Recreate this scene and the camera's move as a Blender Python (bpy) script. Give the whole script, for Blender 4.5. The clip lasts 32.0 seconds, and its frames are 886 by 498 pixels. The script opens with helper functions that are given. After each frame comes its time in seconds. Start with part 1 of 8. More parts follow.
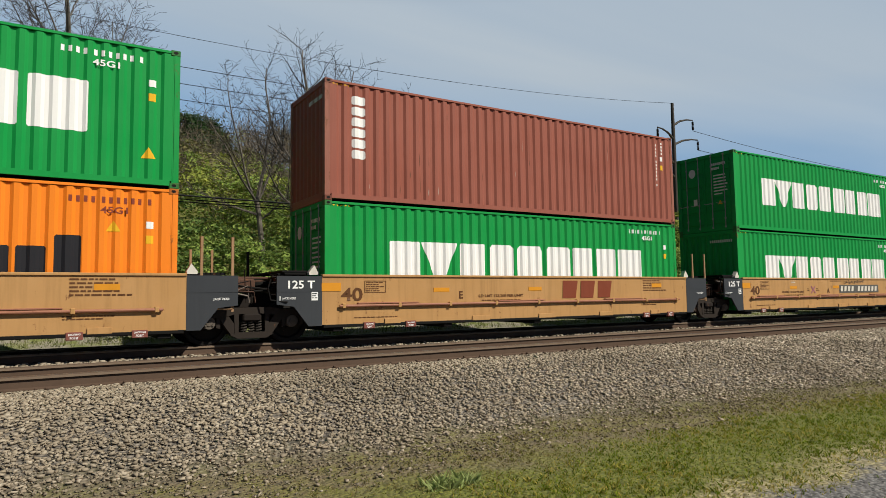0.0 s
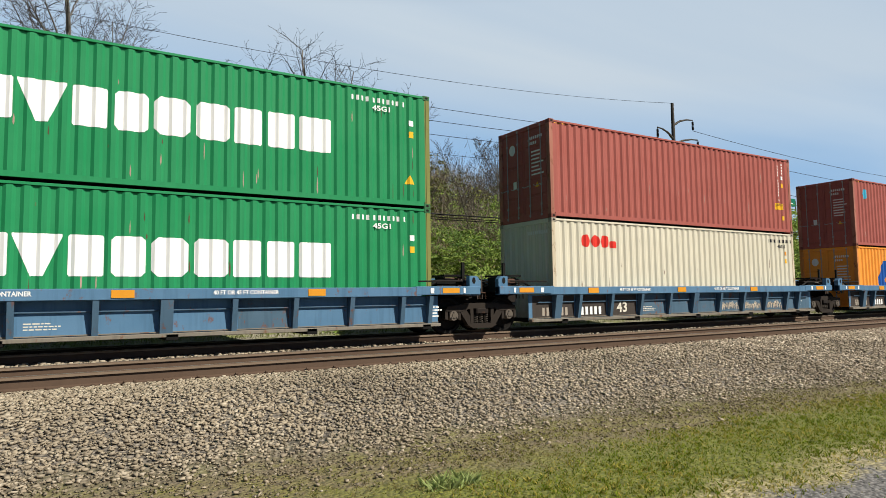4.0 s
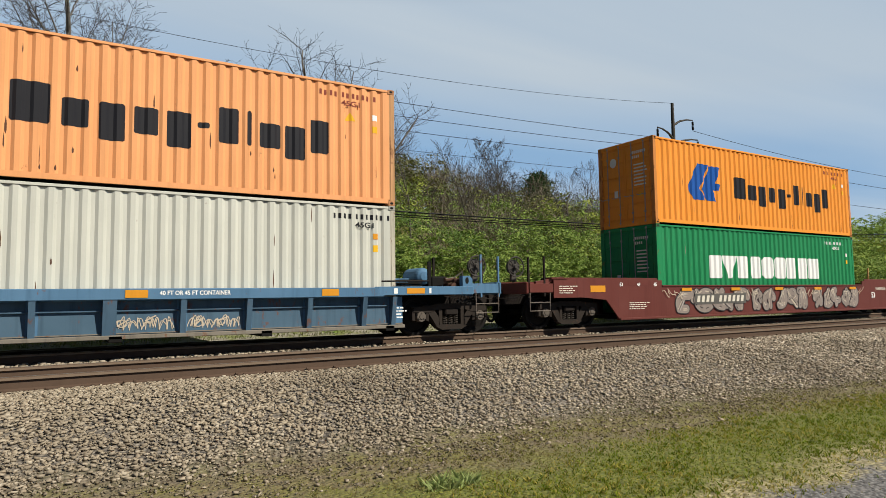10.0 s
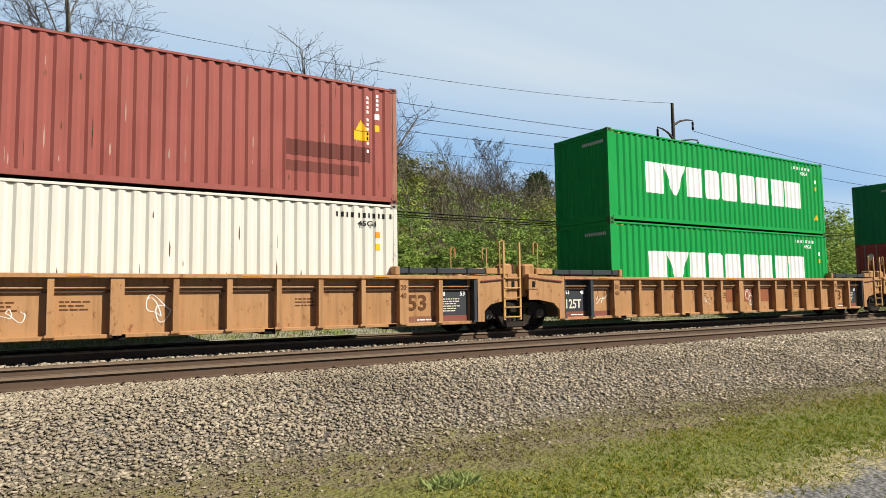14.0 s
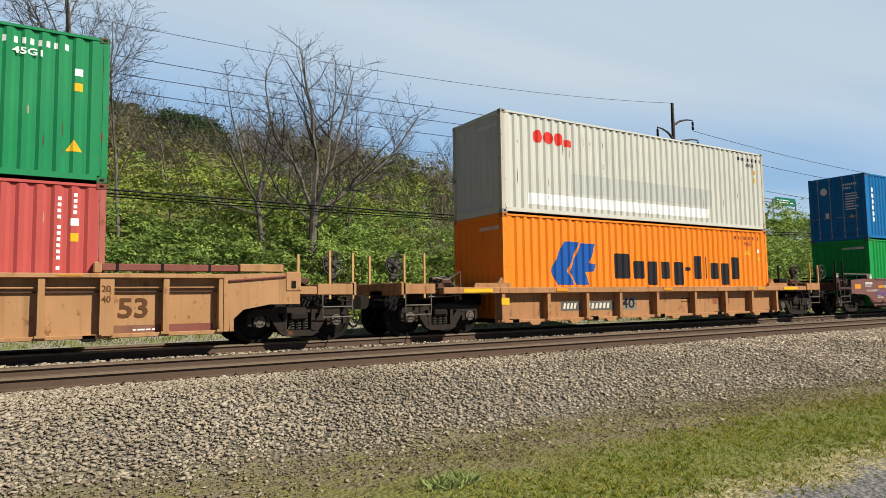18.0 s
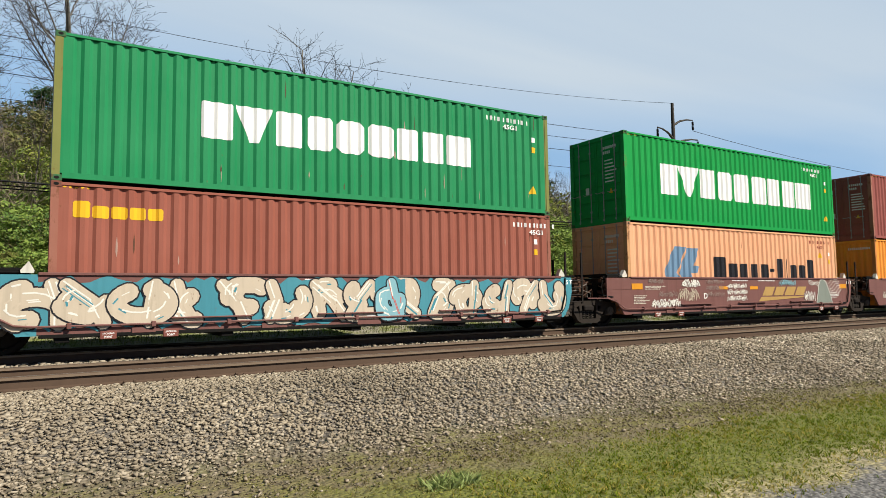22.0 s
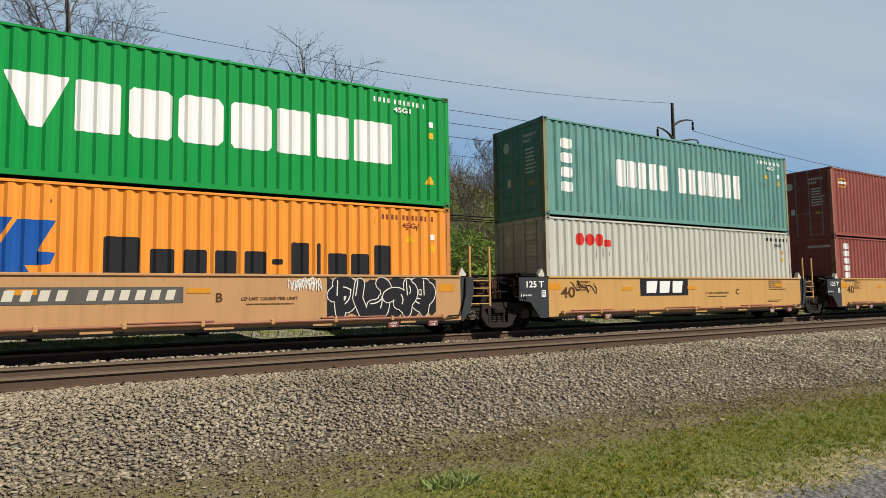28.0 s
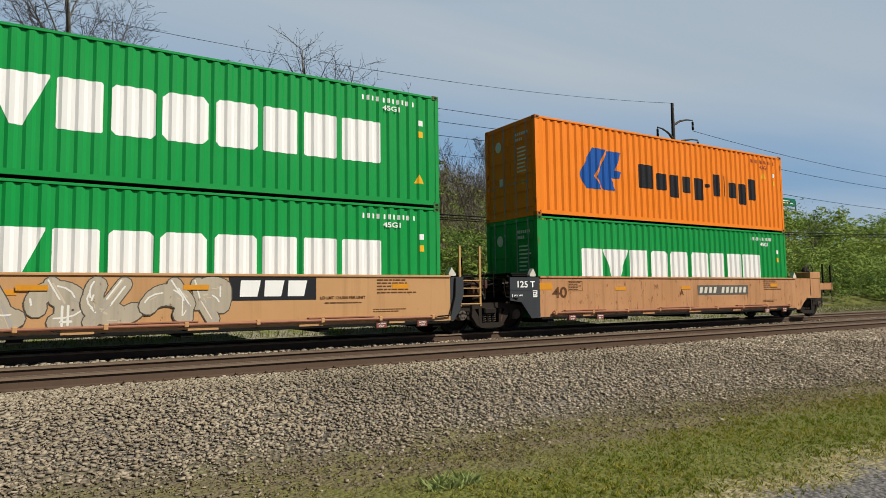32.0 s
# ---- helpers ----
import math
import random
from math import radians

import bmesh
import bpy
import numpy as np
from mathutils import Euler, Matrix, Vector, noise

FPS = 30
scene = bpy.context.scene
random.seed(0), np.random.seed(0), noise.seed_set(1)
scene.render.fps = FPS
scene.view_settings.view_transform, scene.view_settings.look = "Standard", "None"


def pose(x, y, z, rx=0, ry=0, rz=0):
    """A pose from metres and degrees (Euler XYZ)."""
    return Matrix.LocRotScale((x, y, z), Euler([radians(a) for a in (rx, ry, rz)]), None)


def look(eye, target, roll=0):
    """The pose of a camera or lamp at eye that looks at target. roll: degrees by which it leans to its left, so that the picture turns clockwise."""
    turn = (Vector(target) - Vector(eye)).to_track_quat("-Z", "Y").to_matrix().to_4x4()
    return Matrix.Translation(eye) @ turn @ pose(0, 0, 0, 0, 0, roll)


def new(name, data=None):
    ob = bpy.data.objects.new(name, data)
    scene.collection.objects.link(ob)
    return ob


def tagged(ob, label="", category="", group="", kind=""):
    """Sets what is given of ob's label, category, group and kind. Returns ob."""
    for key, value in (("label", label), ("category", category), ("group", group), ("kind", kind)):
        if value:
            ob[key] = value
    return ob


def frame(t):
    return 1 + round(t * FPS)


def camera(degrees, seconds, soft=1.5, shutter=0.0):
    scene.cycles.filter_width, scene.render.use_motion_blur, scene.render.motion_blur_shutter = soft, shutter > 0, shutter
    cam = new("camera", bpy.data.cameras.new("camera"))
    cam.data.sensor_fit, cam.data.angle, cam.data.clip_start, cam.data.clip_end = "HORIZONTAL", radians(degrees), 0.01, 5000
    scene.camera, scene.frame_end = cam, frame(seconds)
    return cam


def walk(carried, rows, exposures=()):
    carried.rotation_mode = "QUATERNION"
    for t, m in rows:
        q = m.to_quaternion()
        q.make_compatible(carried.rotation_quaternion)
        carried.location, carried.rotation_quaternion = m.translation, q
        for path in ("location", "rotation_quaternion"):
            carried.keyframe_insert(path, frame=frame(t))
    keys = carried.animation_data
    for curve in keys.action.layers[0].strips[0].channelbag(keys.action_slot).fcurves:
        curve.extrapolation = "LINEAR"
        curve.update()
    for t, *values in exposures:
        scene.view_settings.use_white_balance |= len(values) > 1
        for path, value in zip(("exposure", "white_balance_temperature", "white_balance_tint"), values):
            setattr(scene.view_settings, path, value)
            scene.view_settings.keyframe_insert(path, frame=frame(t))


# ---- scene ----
from functools import lru_cache

EYE = (0.0, 0.0, 1.65)
cam = camera(68.86, 32.0, soft=0.5)
STAND = pose(*EYE, 94.306, 0.804, -31.707)
walk(cam, [(0, STAND), (32, STAND)], [(0, 0.05), (1, 0.09), (2, 0.0), (2.5, 0.0), (3, 0.32), (3.5, 0.4), (6, 0.42), (7, 0.46), (8, 0.35), (9, 0.17), (10, 0.22), (10.5, 0.3), (11, 0.5), (12, 0.32), (13, 0.72), (14.5, 0.4), (16, 0.12), (16.5, 0.52), (17, 0.48), (18, 0.42), (19, 0.32), (20, 0.40), (21, 0.26), (22, 0.44), (23, 0.33), (24, 0.22), (25, 0.44), (28, 0.1), (29, 0.38), (30, 0.37), (31, 0.42), (32, 0.0)])

RAIL = 0.70      # height of the rail heads
TRACK_NEAR = 10.92   # middle of the empty track
TRACK_FAR = 15.21    # middle of the train's track
GAUGE = 0.7525

# ---- light ----
SUN_TO = Vector((0.53, -0.90, 0.98)).normalized()
elev = math.asin(SUN_TO.z)
world = bpy.data.worlds.new("sky")
scene.world = world
world.use_nodes = True
wn = world.node_tree
wn.nodes.clear()


def world_node(kind, **values):
    n = wn.nodes.new(kind)
    for key, value in values.items():
        n.inputs[key].default_value = value
    return n


sky = wn.nodes.new("ShaderNodeTexSky")
sky.sky_type, sky.sun_disc, sky.sun_elevation = "NISHITA", False, elev
sky.sun_rotation = math.atan2(SUN_TO.x, SUN_TO.y)
sky.air_density, sky.dust_density, sky.ozone_density = 0.5, 0.08, 2.5
coords = wn.nodes.new("ShaderNodeTexCoord")
split = wn.nodes.new("ShaderNodeSeparateXYZ")
wn.links.new(coords.outputs["Generated"], split.inputs[0])
# the thin cloud lies on a flat layer: direction divided by its height
height = wn.nodes.new("ShaderNodeMath")
height.operation = "MAXIMUM"
height.inputs[1].default_value = 0.06
wn.links.new(split.outputs["Z"], height.inputs[0])
layer = wn.nodes.new("ShaderNodeVectorMath")
layer.operation = "DIVIDE"
comb = wn.nodes.new("ShaderNodeCombineXYZ")
for k in range(3):
    wn.links.new(height.outputs[0], comb.inputs[k])
wn.links.new(coords.outputs["Generated"], layer.inputs[0])
wn.links.new(comb.outputs[0], layer.inputs[1])
stretch = wn.nodes.new("ShaderNodeMapping")
stretch.inputs["Scale"].default_value = (0.12, 0.42, 0.0)
stretch.inputs["Rotation"].default_value = (0, 0, radians(-14))
wn.links.new(layer.outputs[0], stretch.inputs[0])
cloud = world_node("ShaderNodeTexNoise", Scale=1.2, Detail=5.0, Roughness=0.45, Distortion=0.4)
wn.links.new(stretch.outputs[0], cloud.inputs["Vector"])


def world_ramp(socket, lo, hi, a, b):
    n = wn.nodes.new("ShaderNodeMapRange")
    n.inputs["From Min"].default_value, n.inputs["From Max"].default_value = lo, hi
    n.inputs["To Min"].default_value, n.inputs["To Max"].default_value = a, b
    wn.links.new(socket, n.inputs["Value"])
    return n.outputs[0]


def world_math(kind, a, b):
    n = wn.nodes.new("ShaderNodeMath")
    n.operation = kind
    for k, value in enumerate((a, b)):
        if isinstance(value, float):
            n.inputs[k].default_value = value
        else:
            wn.links.new(value, n.inputs[k])
    return n.outputs[0]


# thin high cloud fitted to the camera's view north-east, cut overhead, south and west to dim the fill light
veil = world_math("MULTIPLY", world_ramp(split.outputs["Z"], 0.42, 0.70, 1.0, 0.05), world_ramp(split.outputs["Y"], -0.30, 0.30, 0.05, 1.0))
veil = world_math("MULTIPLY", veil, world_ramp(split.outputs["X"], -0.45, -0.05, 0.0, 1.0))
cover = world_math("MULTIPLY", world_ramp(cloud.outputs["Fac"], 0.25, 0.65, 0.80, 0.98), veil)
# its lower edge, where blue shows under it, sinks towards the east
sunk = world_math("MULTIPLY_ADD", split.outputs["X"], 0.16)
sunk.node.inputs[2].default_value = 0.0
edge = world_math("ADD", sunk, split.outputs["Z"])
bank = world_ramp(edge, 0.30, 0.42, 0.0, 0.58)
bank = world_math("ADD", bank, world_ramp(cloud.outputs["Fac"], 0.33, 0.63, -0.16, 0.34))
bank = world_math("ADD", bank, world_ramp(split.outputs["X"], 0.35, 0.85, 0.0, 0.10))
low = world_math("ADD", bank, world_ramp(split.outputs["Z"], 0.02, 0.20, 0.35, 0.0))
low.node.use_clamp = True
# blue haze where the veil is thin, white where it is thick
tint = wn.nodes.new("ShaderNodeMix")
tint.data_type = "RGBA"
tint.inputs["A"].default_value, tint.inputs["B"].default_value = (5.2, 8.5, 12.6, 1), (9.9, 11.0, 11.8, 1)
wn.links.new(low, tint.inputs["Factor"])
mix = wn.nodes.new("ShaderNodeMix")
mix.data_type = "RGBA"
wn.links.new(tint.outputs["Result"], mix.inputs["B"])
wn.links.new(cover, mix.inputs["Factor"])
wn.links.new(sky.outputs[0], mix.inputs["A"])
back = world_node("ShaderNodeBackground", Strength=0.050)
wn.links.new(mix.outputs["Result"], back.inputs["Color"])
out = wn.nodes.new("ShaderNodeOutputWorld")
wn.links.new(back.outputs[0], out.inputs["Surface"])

sun = new("sun", bpy.data.lights.new("sun", "SUN"))
sun.data.energy, sun.data.angle, sun.data.color = 5.0, radians(0.6), (1.0, 0.94, 0.815)
sun.matrix_world = look((20, -30, 60), Vector((20, -30, 60)) - SUN_TO)

# ---- materials ----
def nodes_of(name):
    m = bpy.data.materials.new(name)
    m.use_nodes = True
    t = m.node_tree
    return m, t, t.nodes["Principled BSDF"]


def add(t, kind, **values):
    n = t.nodes.new(kind)
    for key, value in values.items():
        n.inputs[key].default_value = value
    return n


def noise_at(t, vec, scale, detail=4.0, rough=0.55, stretch=(1, 1, 1)):
    """A noise on vec, stretched along the axes."""
    mp = add(t, "ShaderNodeMapping")
    mp.inputs["Scale"].default_value = stretch
    t.links.new(vec, mp.inputs["Vector"])
    n = add(t, "ShaderNodeTexNoise", Scale=scale, Detail=detail, Roughness=rough)
    t.links.new(mp.outputs[0], n.inputs["Vector"])
    return n.outputs["Fac"]


def ranged(t, value, lo, hi, a=0.0, b=1.0):
    n = add(t, "ShaderNodeMapRange")
    n.inputs["From Min"].default_value, n.inputs["From Max"].default_value = lo, hi
    n.inputs["To Min"].default_value, n.inputs["To Max"].default_value = a, b
    t.links.new(value, n.inputs["Value"])
    return n.outputs[0]


def mixed(t, fac, a, b):
    n = add(t, "ShaderNodeMix")
    n.data_type = "RGBA"
    for key, value in (("Factor", fac), ("A", a), ("B", b)):
        if isinstance(value, (float, int)):
            n.inputs[key].default_value = value
        elif isinstance(value, tuple):
            n.inputs[key].default_value = (*value, 1)
        else:
            t.links.new(value, n.inputs[key])
    return n.outputs["Result"]


def bumped(t, bsdf, value, strength, distance):
    n = add(t, "ShaderNodeBump", Strength=strength, Distance=distance)
    t.links.new(value, n.inputs["Height"])
    t.links.new(n.outputs[0], bsdf.inputs["Normal"])


def shifted(t):
    """Object coordinates, moved by a random step for each object."""
    co = add(t, "ShaderNodeTexCoord")
    info = add(t, "ShaderNodeObjectInfo")
    mul = add(t, "ShaderNodeVectorMath")
    mul.operation = "MULTIPLY_ADD"
    comb = add(t, "ShaderNodeCombineXYZ")
    for k in range(3):
        t.links.new(info.outputs["Random"], comb.inputs[k])
    t.links.new(comb.outputs[0], mul.inputs[0])
    mul.inputs[1].default_value = (37.0, 53.0, 0.0)
    t.links.new(co.outputs["Object"], mul.inputs[2])
    return mul.outputs[0]


@lru_cache(None)
def paint(name, col, wear=0.3, rough=0.5, rust=(0.16, 0.065, 0.03), metal=0.0):
    """Weathered paint on steel: patches, run marks, scuffs and rust."""
    m, t, b = nodes_of(name)
    co = shifted(t)
    patch = noise_at(t, co, 0.9, 5, 0.6)
    runs = noise_at(t, co, 2.2, 5, 0.6, (3.0, 3.0, 0.16))
    grain = noise_at(t, co, 38, 3, 0.6)
    dark = tuple(c * 0.72 for c in col)
    pale = tuple(min(1, c * 1.12 + 0.018 * min(1, 4 * max(col))) for c in col)
    c1 = mixed(t, ranged(t, patch, 0.35, 0.7, 0.0, 0.8 * wear + 0.12), col, pale)
    c2 = mixed(t, ranged(t, runs, 0.5, 0.74, 0.0, 0.9 * wear + 0.1), c1, dark)
    spots = noise_at(t, co, 5.5, 7, 0.7, (1, 1, 0.55))
    c3 = mixed(t, ranged(t, spots, 0.735 - 0.16 * wear, 0.76 - 0.12 * wear, 0.0, 0.75 * min(1, wear * 2)), c2, rust)
    c4 = mixed(t, ranged(t, grain, 0.3, 0.8, 0.0, 0.12), c3, dark)
    t.links.new(c4, b.inputs["Base Color"])
    t.links.new(ranged(t, patch, 0.3, 0.7, rough - 0.08, min(0.95, rough + 0.14)), b.inputs["Roughness"])
    b.inputs["Metallic"].default_value = metal
    b.inputs["Specular IOR Level"].default_value = 0.14
    bumped(t, b, patch, 0.25, 0.012)
    return m


@lru_cache(None)
def rough_stuff(name, a, b2, scale=6.0, rough=0.9, bump=0.4, fine=60.0, dist=0.01):
    """Earth, stone, bark: two tones at two scales."""
    m, t, b = nodes_of(name)
    co = shifted(t)
    big = noise_at(t, co, scale, 6, 0.6)
    small = noise_at(t, co, fine, 4, 0.65)
    c = mixed(t, ranged(t, big, 0.35, 0.65), a, b2)
    c = mixed(t, ranged(t, small, 0.35, 0.75, 0.0, 0.45), c, tuple(x * 0.5 for x in a))
    t.links.new(c, b.inputs["Base Color"])
    b.inputs["Roughness"].default_value = rough
    bumped(t, b, small, bump, dist)
    return m


@lru_cache(None)
def island_stuff(name, tones, rough=0.85, through_light=0.0, scale=0.38, amount=0.45):
    """Many joined pieces, each with a tone of its own."""
    m, t, b = nodes_of(name)
    geo = add(t, "ShaderNodeNewGeometry")
    ramp = add(t, "ShaderNodeValToRGB")
    el = ramp.color_ramp.elements
    el[0].position, el[1].position = 0.0, 1.0
    el[0].color, el[1].color = (*tones[0], 1), (*tones[-1], 1)
    for k, tone in enumerate(tones[1:-1], 1):
        e = el.new(k / (len(tones) - 1))
        e.color = (*tone, 1)
    t.links.new(geo.outputs["Random Per Island"], ramp.inputs[0])
    co = add(t, "ShaderNodeTexCoord")
    n = noise_at(t, co.outputs["Object"], scale, 4)
    c = mixed(t, ranged(t, n, 0.42, 0.66, 0.0, amount), ramp.outputs[0], tuple(x * 0.6 for x in tones[0]))
    t.links.new(c, b.inputs["Base Color"])
    b.inputs["Roughness"].default_value = rough
    b.inputs["Specular IOR Level"].default_value = 0.07
    if through_light:
        tr = add(t, "ShaderNodeBsdfTranslucent")
        t.links.new(c, tr.inputs["Color"])
        mx = add(t, "ShaderNodeMixShader")
        mx.inputs[0].default_value = through_light
        t.links.new(b.outputs[0], mx.inputs[1])
        t.links.new(tr.outputs[0], mx.inputs[2])
        t.links.new(mx.outputs[0], t.nodes["Material Output"].inputs["Surface"])
    return m


GREEN = (0.007, 0.270, 0.055)
GREEN_OLD = (0.016, 0.215, 0.080)
COLOURS = {
    "green": (GREEN, 0.12), "green_old": (GREEN_OLD, 0.38), "teal": ((0.125, 0.285, 0.255), 0.85),
    "orange": ((0.78, 0.285, 0.040), 0.26), "orange_deep": ((0.80, 0.215, 0.016), 0.16), "orange_pale": ((0.74, 0.335, 0.140), 0.38), "orange_pink": ((0.72, 0.365, 0.205), 0.36),
    "maroon": ((0.275, 0.080, 0.066), 0.5), "brown": ((0.275, 0.089, 0.061), 0.40), "maroon_pale": ((0.325, 0.092, 0.074), 0.55), "red": ((0.43, 0.078, 0.068), 0.38),
    "cream": ((0.58, 0.54, 0.43), 0.36), "grey": ((0.52, 0.52, 0.46), 0.34), "white_cream": ((0.60, 0.585, 0.52), 0.26),
    "blue": ((0.006, 0.140, 0.36), 0.28),
}
tan_paint = paint("tan_car_paint", (0.43, 0.240, 0.092), 0.7)
tan_worn = paint("tan_worn_paint", (0.37, 0.200, 0.090), 0.95)
tan_dusty = paint("tan_dusty_paint", (0.36, 0.180, 0.078), 1.0, 0.65)
blue_car = paint("blue_car_paint", (0.078, 0.168, 0.275), 0.8)
blue_rib = paint("blue_rib_paint", (0.062, 0.115, 0.172), 0.9)
blue_dirty = paint("dirty_blue_paint", (0.064, 0.116, 0.168), 1.0, 0.7)
bay_brown = paint("bay_brown_paint", (0.050, 0.041, 0.036), 0.8, 0.7)
sill_dust = paint("sill_dust", (0.185, 0.165, 0.135), 1.0, 0.8)
brown_car = paint("brown_car_paint", (0.168, 0.076, 0.067), 0.6)
red_car = paint("oxide_car_paint", (0.125, 0.035, 0.028), 0.5)
slate = paint("slate_panel_paint", (0.042, 0.046, 0.052), 0.25)
black_steel = paint("black_steel", (0.0075, 0.0068, 0.006), 0.35, 0.6)
grime = paint("grimy_iron", (0.018, 0.014, 0.012), 0.5, 0.75)
wheel_steel = paint("wheel_steel", (0.010, 0.0085, 0.0075), 0.5, 0.6)
# side frames and bearings: lighter copies of the grimy iron, sunlight put into the colour
frame_iron_lit = paint("side_frame_iron_lit", (0.027, 0.021, 0.017), 0.6, 0.75)
bearing_iron_lit = paint("bearing_iron_lit", (0.105, 0.088, 0.072), 0.6, 0.7)
spring_iron = paint("spring_iron", (0.050, 0.042, 0.035), 0.5, 0.7)
rust_iron = paint("rusty_iron", (0.085, 0.045, 0.031), 0.6, 0.8)
white_mark = paint("white_marking", (0.80, 0.80, 0.78), 0.10)
ink = paint("dark_marking", (0.020, 0.020, 0.024), 0.10)
yellow_mark = paint("yellow_sticker", (0.75, 0.42, 0.02), 0.12)
amber_mark = paint("amber_reflector", (0.62, 0.26, 0.02), 0.22)
red_mark = paint("red_marking", (0.62, 0.035, 0.025), 0.12)
blue_mark = paint("blue_marking", (0.012, 0.085, 0.34), 0.12)
blue_faded = paint("faded_blue_marking", (0.14, 0.24, 0.36), 0.6)
oxide_mark = paint("oxide_marking", (0.22, 0.050, 0.030), 0.2)

# ---- building blocks ----
class Shape:
    """Collects points and faces for one mesh."""

    def __init__(self):
        self.v, self.f = [], []

    def face(self, *pts):
        k = len(self.v)
        self.v += pts
        self.f.append(tuple(range(k, k + len(pts))))
        return self

    def box(self, x0, x1, y0, y1, z0, z1, c=0.0):
        """A box; c cuts its four upright and four long edges."""
        if c <= 0:
            k = len(self.v)
            self.v += [(x, y, z) for z in (z0, z1) for y in (y0, y1) for x in (x0, x1)]
            self.f += [tuple(k + i for i in q) for q in ((0, 2, 3, 1), (4, 5, 7, 6), (0, 1, 5, 4), (2, 6, 7, 3), (0, 4, 6, 2), (1, 3, 7, 5))]
            return self
        k = len(self.v)
        for z, i in ((z0, c), (z0 + c, 0), (z1 - c, 0), (z1, c)):
            a0, a1, b0, b1 = x0 + i, x1 - i, y0 + i, y1 - i
            self.v += [(a0 + c, b0, z), (a1 - c, b0, z), (a1, b0 + c, z), (a1, b1 - c, z), (a1 - c, b1, z), (a0 + c, b1, z), (a0, b1 - c, z), (a0, b0 + c, z)]
        self.f.append(tuple(k + i for i in range(7, -1, -1)))
        for r in range(3):
            for i in range(8):
                j = (i + 1) % 8
                self.f.append((k + 8 * r + i, k + 8 * r + j, k + 8 * r + 8 + j, k + 8 * r + 8 + i))
        self.f.append(tuple(k + 24 + i for i in range(8)))
        return self

    def rod(self, p, q, r, n=8, r2=None, caps=True):
        """A round bar from p to q."""
        p, q = Vector(p), Vector(q)
        w = (q - p).normalized()
        u = w.orthogonal().normalized()
        s = w.cross(u)
        k = len(self.v)
        for c, rad in ((p, r), (q, r if r2 is None else r2)):
            for i in range(n):
                a = 2 * math.pi * i / n
                self.v.append(tuple(c + rad * (math.cos(a) * u + math.sin(a) * s)))
        for i in range(n):
            j = (i + 1) % n
            self.f.append((k + i, k + j, k + n + j, k + n + i))
        if caps:
            self.f.append(tuple(k + i for i in range(n - 1, -1, -1)))
            self.f.append(tuple(k + n + i for i in range(n)))
        return self

    def pipe(self, pts, r, n=6):
        """One bent tube through the points."""
        pts = [Vector(p) for p in pts]
        k = len(self.v)
        u = None
        for i, p in enumerate(pts):
            w = (pts[min(i + 1, len(pts) - 1)] - pts[max(i - 1, 0)]).normalized()
            u = w.orthogonal().normalized() if u is None else (u - w * u.dot(w)).normalized()
            s = w.cross(u)
            for j in range(n):
                a = 2 * math.pi * j / n
                self.v.append(tuple(p + r * (math.cos(a) * u + math.sin(a) * s)))
        for i in range(len(pts) - 1):
            for j in range(n):
                q = (j + 1) % n
                self.f.append((k + i * n + j, k + i * n + q, k + (i + 1) * n + q, k + (i + 1) * n + j))
        self.f.append(tuple(k + j for j in range(n - 1, -1, -1)))
        self.f.append(tuple(k + (len(pts) - 1) * n + j for j in range(n)))
        return self

    def plate(self, outline, y0, y1):
        """An outline in x and z, as thick as y0 to y1."""
        n, k = len(outline), len(self.v)
        self.v += [(x, y0, z) for x, z in outline] + [(x, y1, z) for x, z in outline]
        self.f.append(tuple(range(k, k + n)))
        self.f.append(tuple(range(k + 2 * n - 1, k + n - 1, -1)))
        for i in range(n):
            j = (i + 1) % n
            self.f.append((k + j, k + i, k + n + i, k + n + j))
        return self

    def lathe(self, ring, y_axis=True, n=28, centre=(0, 0, 0)):
        """Turns a list of (radius, along) round the y axis."""
        k, m = len(self.v), len(ring)
        for i in range(n):
            a = 2 * math.pi * i / n
            for r, y in ring:
                self.v.append((centre[0] + r * math.cos(a), centre[1] + y, centre[2] + r * math.sin(a)))
        for i in range(n):
            j = (i + 1) % n
            for s in range(m - 1):
                self.f.append((k + i * m + s, k + j * m + s, k + j * m + s + 1, k + i * m + s + 1))
        return self

    def mesh(self, name):
        me = bpy.data.meshes.new(name)
        me.from_pydata(self.v, [], self.f)
        bm = bmesh.new()
        bm.from_mesh(me)
        bmesh.ops.recalc_face_normals(bm, faces=bm.faces)
        bm.to_mesh(me)
        bm.free()
        return me


def part(name, shape, material, parent=None, label="", at=None):
    """One mesh object under a thing or under a part."""
    me = shape.mesh(name) if isinstance(shape, Shape) else shape
    if isinstance(shape, Shape) or not me.materials:
        me.materials.append(material)
    ob = new(name, me)
    if parent is not None:
        ob.parent = parent
    if at is not None:
        ob.location = at
    if label:
        tagged(ob, label)
    return ob


SHARED = {}


def shared_part(key, name, make, material, parent, label="", at=None):
    """Like part(), with one mesh for all alike pieces of one material."""
    k = (key, material.name)
    if k not in SHARED:
        me = make().mesh(name)
        me.materials.append(material)
        SHARED[k] = me
    ob = new(name, SHARED[k])
    ob.parent = parent
    if at is not None:
        ob.location = at
    if label:
        tagged(ob, label)
    return ob


